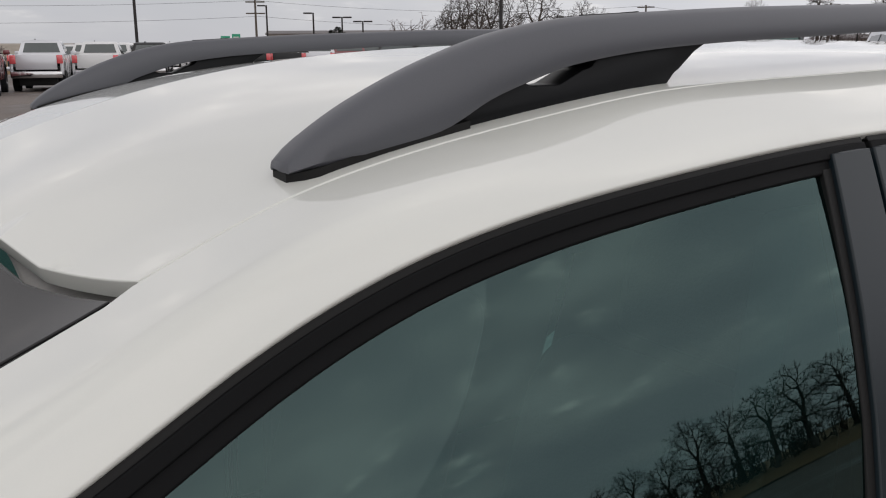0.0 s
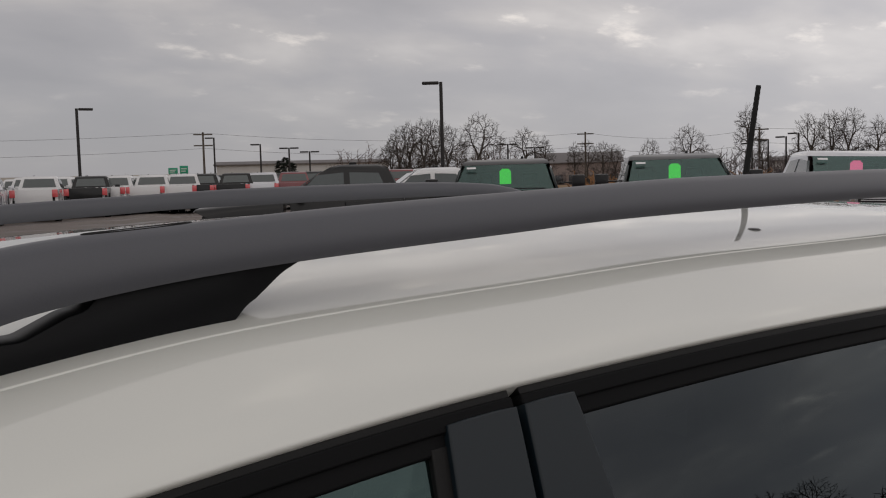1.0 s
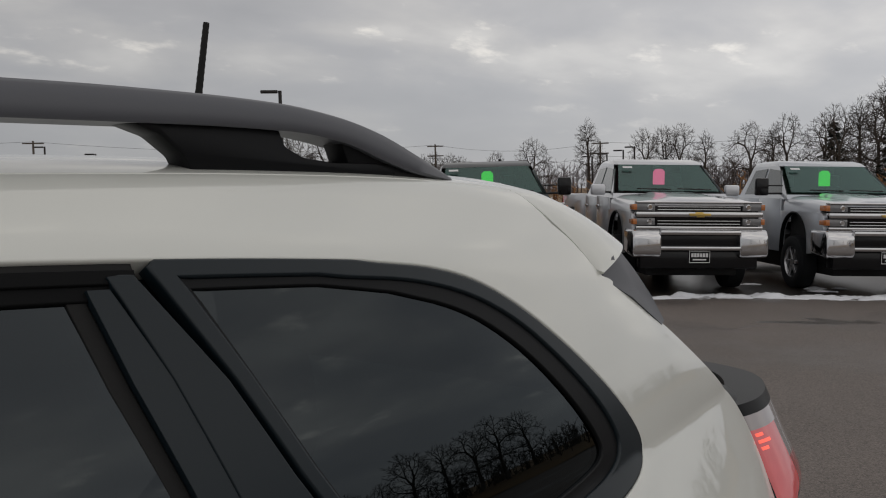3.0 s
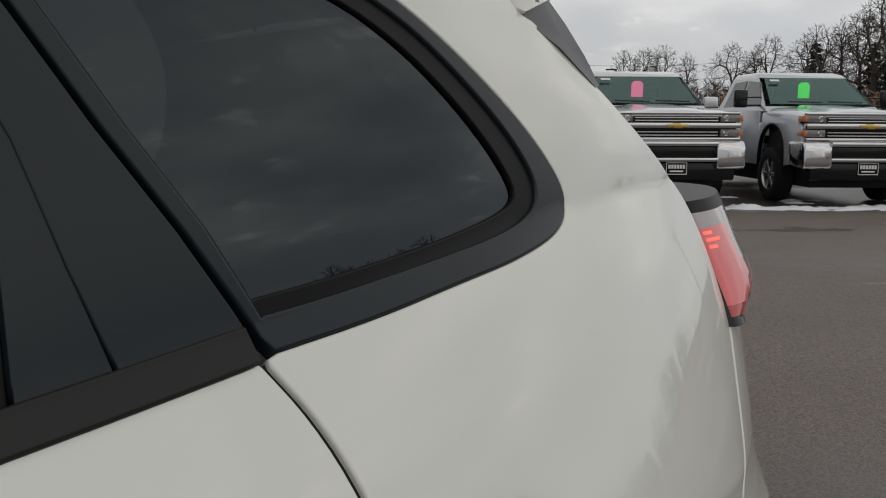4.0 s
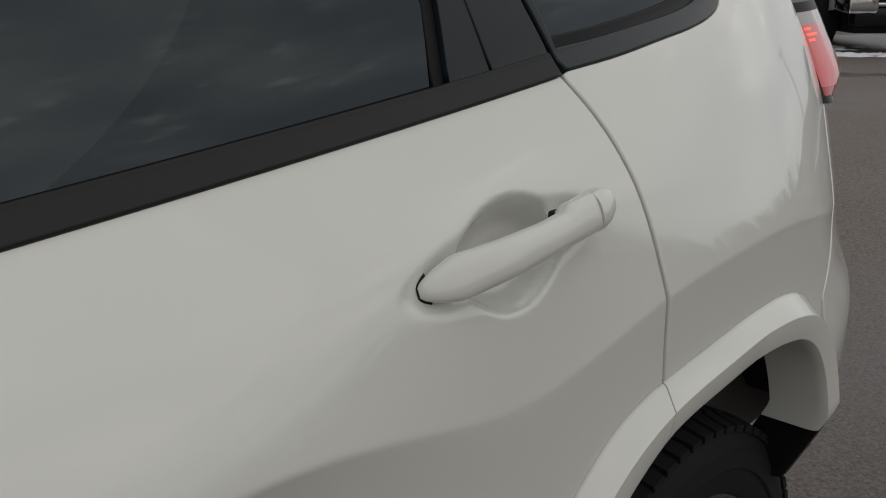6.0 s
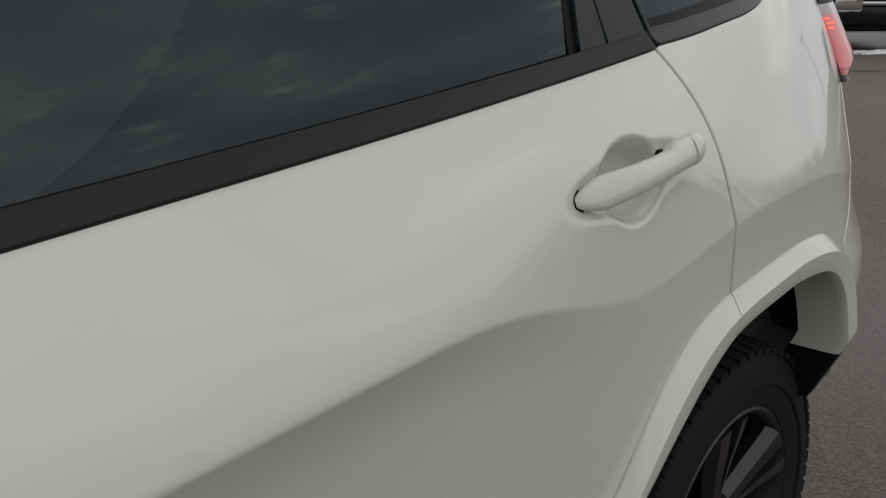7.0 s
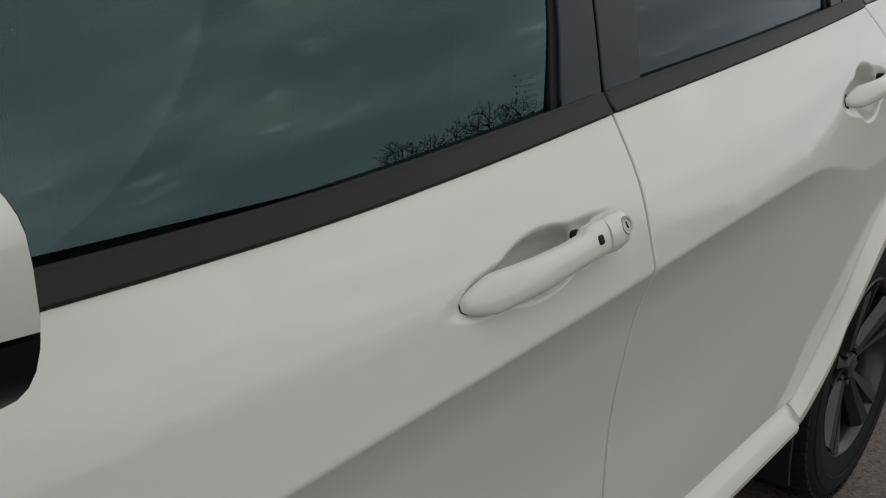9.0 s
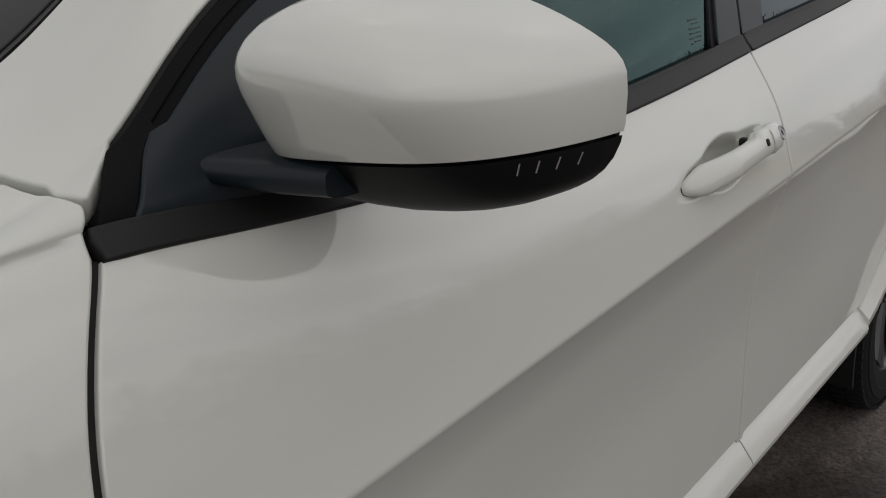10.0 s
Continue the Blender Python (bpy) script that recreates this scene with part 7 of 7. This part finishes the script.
def conifer(seed, width, m=None, label="dark evergreen tree with drooping boughs"):
    rnd = random.Random(seed)
    T = thing("evergreen_tree", label, "tree", m)
    bm = bmesh.new()
    tube(bm, [(0, 0, -0.01), (0, 0, 0.5), (0.004, 0, 0.97)], [0.022, 0.014, 0.002], 6)
    part("trunk", bm, BARK, T)
    bm = bmesh.new()
    for k in range(150):
        h = 0.06 + 0.92 * (k / 150) ** 0.9
        reach = width * (1.04 - h) * rnd.uniform(0.55, 1.1) + 0.012
        a = rnd.uniform(0, 2 * math.pi)
        c, q = math.cos(a), math.sin(a)
        for n in range(7):
            f = rnd.uniform(0.25, 1.0)
            base = Vector((c * reach * f, q * reach * f, h - 0.10 * reach * f))
            for _ in range(2):
                tip = base + Vector((c, q, -0.5)) * 0.03 + Vector((rnd.uniform(-1, 1), rnd.uniform(-1, 1), rnd.uniform(-1, 0.6))) * 0.028
                w = Vector((-q, c, rnd.uniform(-0.6, 0.6))) * 0.018
                bm.faces.new([bm.verts.new(base - w), bm.verts.new(base + w), bm.verts.new(tip)])
    part("crown", bm, NEEDLE, T, smooth=False)
    return T


NEEDLE = mat("dark_needles", (0.020, 0.026, 0.018), rough=0.9, grain=0.25, scale=12, vary=0.3)
TREES = [tree(3, 0.50, 0.26, 480), tree(8, 0.64, 0.20, 560), tree(21, 0.34, 0.26, 380, label="tall slender leafless tree with a narrow crown"), tree(34, 0.60, 0.10, 560)]
# bearing, height of the top above eye level in degrees, kind
ROUND, BROAD, SLIM, BUSHY = 0, 1, 2, 3
SKYLINE = [(57.3, 2.9, BUSHY), (56.7, 3.7, BUSHY), (56.0, 4.0, BROAD), (55.2, 4.2, BUSHY), (54.4, 4.1, ROUND), (53.6, 3.7, BUSHY), (51.6, 4.4, BROAD), (48.8, 3.4, BROAD), (47.45, 2.85, SLIM),
           (45.6, 2.4, SLIM), (44.8, 2.5, BUSHY), (43.8, 2.4, BUSHY), (43.1, 2.2, ROUND), (40.95, 2.45, BUSHY), (38.6, 3.2, BROAD), (35.1, 4.3, SLIM), (34.3, 2.2, SLIM), (31.6, 3.6, ROUND), (30.4, 3.7, BUSHY), (29.5, 3.8, ROUND),
           (28.0, 3.3, SLIM), (25.5, 3.7, BROAD), (24.1, 3.5, SLIM), (23.3, 4.1, BUSHY), (21.3, 3.9, BROAD), (20.5, 4.5, ROUND), (19.4, 4.8, SLIM), (18.4, 5.0, BUSHY), (17.7, 5.6, ROUND), (16.9, 6.6, BUSHY), (16.0, 6.4, ROUND)]
random.seed(11)
used = set()
def place_tree(x, y, h, k, group):
    m = pose(x, y, 0, 0, 0, random.uniform(0, 360))
    if k not in used:
        used.add(k)
        t = TREES[k]
        tagged(t, group=group)
        t.matrix_world = m
    else:
        t = copy_thing(TREES[k], m)
    t.scale = (h, h, h)


for a, e, k in SKYLINE:
    d = 86 + random.uniform(-5, 5)
    place_tree(1.7 + d * math.cos(radians(a)), -1.25 + d * math.sin(radians(a)), 1.67 + d * math.tan(radians(e)), k, "bare trees past the lot")
FIR = conifer(5, 0.36)
for i, (a, e, d) in enumerate(((17.75, 3.3, 84), (16.6, 3.4, 80), (20.75, 3.5, 90), (64.3, 1.75, 108), (63.9, 1.95, 106), (63.5, 1.6, 109))):
    h = 1.67 + d * math.tan(radians(e))
    m = pose(1.7 + d * math.cos(radians(a)), -1.25 + d * math.sin(radians(a)), 0, 0, 0, 70 * i)
    t = FIR if i == 0 else copy_thing(FIR, m)
    if i == 0:
        t.matrix_world = m
        tagged(t, group="evergreens past the lot")
    t.scale = (h * (1.3 if i > 2 else 1.0),) * 2 + (h,)
# tree line on the near side of the lot, mirrored in the car's windows
for i in range(30):
    a = radians(-68 + 58 * i / 23) if i < 24 else radians(-160 + 80 * (i - 24) / 5)
    d = random.uniform(36, 46) + (30 if i > 23 else 0)
    place_tree(2 + d * math.cos(a), -1 + d * math.sin(a), random.uniform(4.6, 6.6) * (0.95 if i < 9 else 1.1 if i < 14 else 0.55 if i < 24 else 1.0), random.choice((0, 1, 2, 3)), "bare trees on the near side")


def thicket(name, pts, h0, h1, material, label, per=5, seed=1):
    """A wood or scrub too dense to count: many thin forked stems in one mesh."""
    rnd = random.Random(seed)
    bm = bmesh.new()
    for x, y in pts:
        for _ in range(per):
            px, py = x + rnd.uniform(-2.5, 2.5), y + rnd.uniform(-2.5, 2.5)
            h = rnd.uniform(h0, h1)
            top = Vector((px + rnd.uniform(-0.3, 0.3), py + rnd.uniform(-0.3, 0.3), h))
            base = Vector((px, py, -0.1))
            tube(bm, [base, base.lerp(top, 0.5) + Vector((rnd.uniform(-.2, .2), rnd.uniform(-.2, .2), 0)), top], [0.05, 0.03, 0.010], 3)
            for k in range(7):
                s = base.lerp(top, rnd.uniform(0.15, 0.95))
                e = s + Vector((rnd.uniform(-1, 1), rnd.uniform(-1, 1), rnd.uniform(0.2, 1.1))) * h * 0.2
                tube(bm, [s, e], [0.04, 0.012], 3)
                for j in range(2):
                    e2 = s.lerp(e, rnd.uniform(0.4, 1)) 
                    tube(bm, [e2, e2 + Vector((rnd.uniform(-1, 1), rnd.uniform(-1, 1), rnd.uniform(0, 1))) * h * 0.10], [0.022, 0.008], 3)
    o = part(name, bm, material, None, smooth=False)
    return tagged(o, label, "thicket", kind="stuff")


BRUSHRED = mat("red_brown_brush", (0.085, 0.050, 0.036), rough=0.95, grain=0.25, scale=6, vary=0.3, big=0.3)
thicket("thicket", [(52 + 0.62 * i + random.uniform(-1, 1), 86 - 0.55 * i + random.uniform(-2, 2)) for i in range(22)], 2.5, 6.0, BRUSHRED, "dense leafless red-brown thicket past the lot", 7, 3)
DRYBRUSH = mat("dry_brush", (0.26, 0.135, 0.06), rough=0.95, grain=0.3, scale=5, vary=0.3, big=0.3)
thicket("dry_brush", [((41 + random.uniform(-3, 3)) * math.cos(radians(a)), (41 + random.uniform(-3, 3)) * math.sin(radians(a))) for a in np.linspace(14, 46, 34)], 0.8, 1.9, DRYBRUSH, "dry orange-brown brush at the edge of the field", 7, 21)
# grey-brown twigs, with the haze of distance put into the colour
HAZE = mat("hazed_far_twigs", (0.125, 0.105, 0.105), rough=0.95, grain=0.2, scale=8, vary=0.25)
thicket("far_woods", [(105 * math.cos(radians(a)) + random.uniform(-5, 5), 105 * math.sin(radians(a)) + random.uniform(-5, 5)) for a in np.linspace(4, 36, 46)], 2.6, 4.4, HAZE, "distant leafless woods along the horizon", 20, 5)
thicket("far_scrub", [(128 * math.cos(radians(a)), 128 * math.sin(radians(a))) for a in np.linspace(36, 88, 76)], 1.6, 3.6, HAZE, "distant leafless scrub along the horizon", 9, 6)
thicket("hedgerow", [((44 + random.uniform(-5, 5)) * math.cos(radians(a)), (44 + random.uniform(-4, 4)) * math.sin(radians(a))) for a in np.linspace(-76, -10, 76)], 1.5, 3.2, TWIG, "dense leafless scrub behind the near lot", 7, 7)

# fields past the lot: dry grass and old snow
GRASS = mat("dry_grass", (0.20, 0.125, 0.060), rough=0.95, grain=0.35, scale=3, vary=0.35, big=0.12, bump=0.05)
SNOW = mat("old_snow", (0.74, 0.75, 0.78), rough=0.6, grain=0.05, scale=15, bump=0.01, vary=0.08, big=3)


def field(name, a0, a1, d0, d1, z, material, label, seed, n=30, wobble=0.12):
    rnd = random.Random(seed)
    rings = []
    for d, zz in ((d0, 0.004), (d0 + 1.5, z * 0.4), (d0 + 6, z), (d1, z * 1.4)):
        ring = []
        for i in range(n):
            a = radians(a0 + (a1 - a0) * i / (n - 1))
            dd = d * (1 + wobble * (noise.noise((i * 0.35, seed, 0)) if d < d1 else 0))
            ring.append((1.5 + dd * math.cos(a), -1.2 + dd * math.sin(a), zz + 0.15 * abs(noise.noise((i * 0.5, seed * 2, d)))))
        rings.append(ring)
    v, f = loft(rings, closed=False)
    o = mesh(name, v, f, material)
    return tagged(o, label, "field", kind="structure")


field("grass_field", 8, 52, 38, 1200, 0.9, GRASS, "dry brown grass field past the lot", 3)
field("grass_field", 52, 100, 80, 1200, 1.6, GRASS, "dry brown grass field past the far rows", 5)
field("far_lot", 46, 104, 25, 90, 0.42, ASPHALT, "damp asphalt of the raised far lot", 7, 30, 0.0)
field("near_field", -175, -5, 33, 900, 0.6, GRASS, "dry grass verge behind the near lot", 9)


def snow_patch(x, y, lx, ly, turn, h, seed, label):
    bm = bmesh.new()
    nx, ny = 64, 16
    vs = {}
    for i in range(nx):
        for j in range(ny):
            u, w = i / (nx - 1) * 2 - 1, j / (ny - 1) * 2 - 1
            w2 = w * 1.3 + 0.45 * noise.noise((u * 2.2 + seed, 0.3, seed * 1.7))
            edge = 1 - (abs(u) ** 4 + abs(w2) ** 2.0)
            rag = noise.noise((u * lx * 1.6 + seed, w * ly * 4.0, seed * 2.0)) + 0.5 * noise.noise((u * lx * 5 + seed, w * ly * 9, seed * 3.0))
            z = h * (0.75 * edge + 0.95 * rag - 0.34)
            vs[i, j] = bm.verts.new((u * lx / 2, w * ly / 2, max(-0.03, min(z, h))))
    for i in range(nx - 1):
        for j in range(ny - 1):
            q = (vs[i, j], vs[i + 1, j], vs[i + 1, j + 1], vs[i, j + 1])
            if max(v.co.z for v in q) > 0:
                bm.faces.new(q)
    bmesh.ops.delete(bm, geom=[v for v in bm.verts if not v.link_faces], context="VERTS")
    o = part("snow_patch", bm, SNOW, None, angle=80)
    o.matrix_world = pose(x, y, 0, 0, 0, turn)
    drape(o)
    return tagged(o, label, "snow", "old snow on the asphalt")


RT = math.degrees(math.atan2(-0.686, 0.727))
for i, (u, w, lx, ly, h) in enumerate(((0.9, 0.20, 3.4, 0.62, 0.07), (2.6, 0.30, 2.8, 0.60, 0.06), (4.2, 0.15, 3.4, 0.70, 0.06), (-1.2, 0.4, 2.6, 0.35, 0.05), (2.35, -0.95, 0.85, 0.30, 0.04), (2.1, -0.55, 0.6, 0.24, 0.03), (1.35, -1.6, 0.6, 0.25, 0.03), (-2.6, 0.3, 2.2, 0.3, 0.05), (6.5, 0.3, 3.5, 0.5, 0.07))):
    q = FRONT0 + ROW * u + np.array((-0.686, -0.727)) * w
    snow_patch(q[0], q[1], lx, ly, RT, h, 10 + i, "thin ridge of dirty old snow on wet asphalt")
random.seed(5)
for i in range(16):
    a, d = radians(random.uniform(10, 48)), random.uniform(45, 80)
    snow_patch(1.5 + d * math.cos(a), -1.2 + d * math.sin(a), random.uniform(4, 10), random.uniform(1, 2.5), random.uniform(0, 180), 1.25, 40 + i, "old snow patch on the dry field")

# ---- lamps, poles, wires, sign, buildings ----
STEELP = mat("dark_bronze_steel", (0.030, 0.028, 0.027), rough=0.5, metal=0.4, grain=0.1, scale=20, vary=0.1)
WOODP = mat("weathered_pole_wood", (0.10, 0.085, 0.07), rough=0.9, grain=0.3, scale=8, vary=0.2, bump=0.01)


def street_lamp(x, y, h, turn, double=False):
    L = thing("street_lamp", "tall dark steel parking-lot lamp with a flat head", "street lamp", pose(x, y, 0, 0, 0, turn), "parking-lot lamps")
    r = 0.045 + 0.006 * h
    bm = bmesh.new()
    tube(bm, [(0, 0, 0), (0, 0, h * 0.5), (0, 0, h)], [r * 1.25, r * 1.1, r], 10)
    part("pole", bm, STEELP, L)
    spin("lamp_base", [(0.0, 0.7), (0.26, 0.7), (0.28, 0.6), (0.28, -0.1)], mat_conc, L, "round concrete base", seg=20, axis="z")
    for sx in ((-1, 1) if double else (-1,)):
        bm = bmesh.new()
        a, b = sorted((sx * 0.10, sx * 0.95))
        box(bm, a, -0.17, h - 0.12, b, 0.17, h + 0.02, 0.04)
        part("lamp_head", bm, STEELP, L)


mat_conc = mat("pole_concrete", (0.32, 0.31, 0.29), rough=0.9, grain=0.15, scale=20, bump=0.003, vary=0.1)
for x, y, h, dbl in ((28.05, 35.45, 6.75, False), (15.9, 57.0, 6.85, False), (38.7, 91.6, 7.2, False), (39.0, 80.6, 5.95, False), (41.5, 79.4, 5.55, True), (43.3, 78.5, 5.15, True), (59.7, 67.4, 5.4, True), (61.7, 65.6, 5.0, True), (77.7, 46.7, 5.5, False), (77.1, 47.6, 5.2, False), (76.2, 48.9, 4.9, False), (75.4, 50.1, 4.7, False), (63.0, -1.8, 7.8, True)):
    street_lamp(x, y, h, math.degrees(math.atan2(y + 1.2, x - 1.5)) - 90 + (180 if x < 16 else 0), dbl)


def power_pole(x, y, h, arms=2):
    P = thing("power_pole", "weathered wooden power pole with crossarms", "power pole", pose(x, y, 0, 0, 0, math.degrees(math.atan2(y, x)) - 90), "power poles")
    bm = bmesh.new()
    tube(bm, [(0, 0, -0.2), (0, 0, h)], [0.17, 0.11], 8)
    part("pole", bm, WOODP, P)
    for k in range(arms):
        bm = bmesh.new()
        box(bm, -1.1, -0.06, h - 0.35 - 1.3 * k, 1.1, 0.06, h - 0.2 - 1.3 * k, 0.01)
        part("crossarm", bm, WOODP, P)


POLES = [(-25, 118, 8.6), (41.3, 101.3, 8.4), (88, 84.5, 8.0), (100, 66, 7.6), (112, 34, 8.4)]
for x, y, h in POLES:
    power_pole(x, y, h)
for (x0, y0, h0), (x1, y1, h1) in zip(POLES, POLES[1:]):
    for dz, off in ((-0.1, 0.0), (-1.9, 0.3)):
        bm = bmesh.new()
        pts = []
        for i in range(13):
            u = i / 12
            pts.append((x0 + (x1 - x0) * u + off, y0 + (y1 - y0) * u, h0 + (h1 - h0) * u + dz - 1.0 * 4 * u * (1 - u)))
        tube(bm, pts, 0.018, 4)
        o = part("power_cable", bm, STEELP)
        tagged(o, "dark sagging power cable between wooden poles", "cable", "power cables")

SIGNG = mat("green_sign_sheet", (0.015, 0.30, 0.17), rough=0.5, grain=0.05, scale=10)
for x, y, w, h in ((41.3, 112, 1.15, 0.75), (42.6, 111.6, 1.05, 1.0)):
    S = thing("road_sign", "green highway guide sign with white bars", "sign", pose(x, y, 0, 0, 0, -20), "highway signs")
    z = 3.75
    boxed("sign_panel", (-w / 2, -0.05, z, w / 2, 0.05, z + h), SIGNG, S, "", 0.02)
    for k in range(2):
        boxed("text_bar", (-w * 0.35, -0.065, z + h * (0.25 + 0.3 * k), w * (0.2 + 0.12 * k), -0.053, z + h * (0.36 + 0.3 * k)), TAGWHITE, S, "white bar of lettering", 0.0)
    for sx in (-w * 0.35, w * 0.35):
        boxed("sign_post", (sx - 0.06, 0.05, 0, sx + 0.06, 0.17, z + h), STEELP, S, "", 0.01)

WALLB = mat("pale_cladding", (0.50, 0.49, 0.475), rough=0.8, grain=0.08, scale=3, vary=0.12, big=0.3)
WALLD = mat("brown_brick_far", (0.29, 0.235, 0.215), rough=0.9, grain=0.2, scale=6, vary=0.15, big=0.3)
ROOFD = mat("dark_shingle", (0.16, 0.15, 0.15), rough=0.9, grain=0.2, scale=4, vary=0.15, big=0.3)
WIN = mat("far_window_glass", (0.03, 0.035, 0.04), rough=0.15, coat=0.5, grain=0.1, scale=2)


def building(x, y, turn, L, D, H, wall, roof_h, label, nwin=8, storeys=1, peak=None):
    B = thing("building", label, "building", pose(x, y, 0, 0, 0, turn))
    boxed("wall", (-L / 2, -D / 2, 0, L / 2, D / 2, H), wall, B, "", 0.05)
    bm = bmesh.new()
    prism(bm, [(-D / 2 - 0.4, H), (0, H + roof_h), (D / 2 + 0.4, H), (D / 2 + 0.4, H - 0.15), (-D / 2 - 0.4, H - 0.15)], -L / 2 - 0.4, L / 2 + 0.4, "x", 0.03)
    part("roof", bm, ROOFD, B)
    for s in range(storeys):
        for k in range(nwin):
            xx = -L / 2 + (k + 0.5) * L / nwin
            z0 = 1.0 + s * 2.8
            if z0 + 1.4 < H:
                w = boxed("window", (xx - 0.55, -D / 2 - 0.06, z0, xx + 0.55, -D / 2 + 0.02, z0 + 1.3), WIN, B, "", 0.02)
                boxed("window_sill", (xx - 0.65, -D / 2 - 0.12, z0 - 0.1, xx + 0.65, -D / 2, z0), wall, w, "", 0.0)
    return B


building(52, 122, -22, 11, 8, 3.4, WALLB, 0.5, "low pale commercial building past the lot", 6)
building(62, 116, -26, 24, 8, 5.0, WALLB, 0.5, "low pale commercial building with a flat roof", 5)
building(94, 92, -42, 11.5, 9, 4.1, WALLD, 1.5, "distant two-storey brick building with a dark roof", 6, 2)
building(104, 60, -62, 12, 6, 3.4, WALLB, 0.5, "distant low shed with a pale wall", 4)
# a long low highway embankment far behind
EMB = mat("far_embankment", (0.30, 0.265, 0.22), rough=0.95, grain=0.2, scale=1, vary=0.25, big=0.05)
rings = []
for a in np.linspace(50, 110, 20):
    d, r = 190, radians(a)
    rings.append([(d0 * math.cos(r), d0 * math.sin(r), z) for d0, z in ((d, 0.0), (d + 8, 4.4 + 0.8 * noise.noise((a * 0.2, 0, 0))), (d + 20, 5.2), (d + 40, 0.0))])
lofted("embankment", rings, EMB)
tagged(bpy.data.objects["embankment"], "long low highway embankment far past the lot", "embankment", kind="structure")
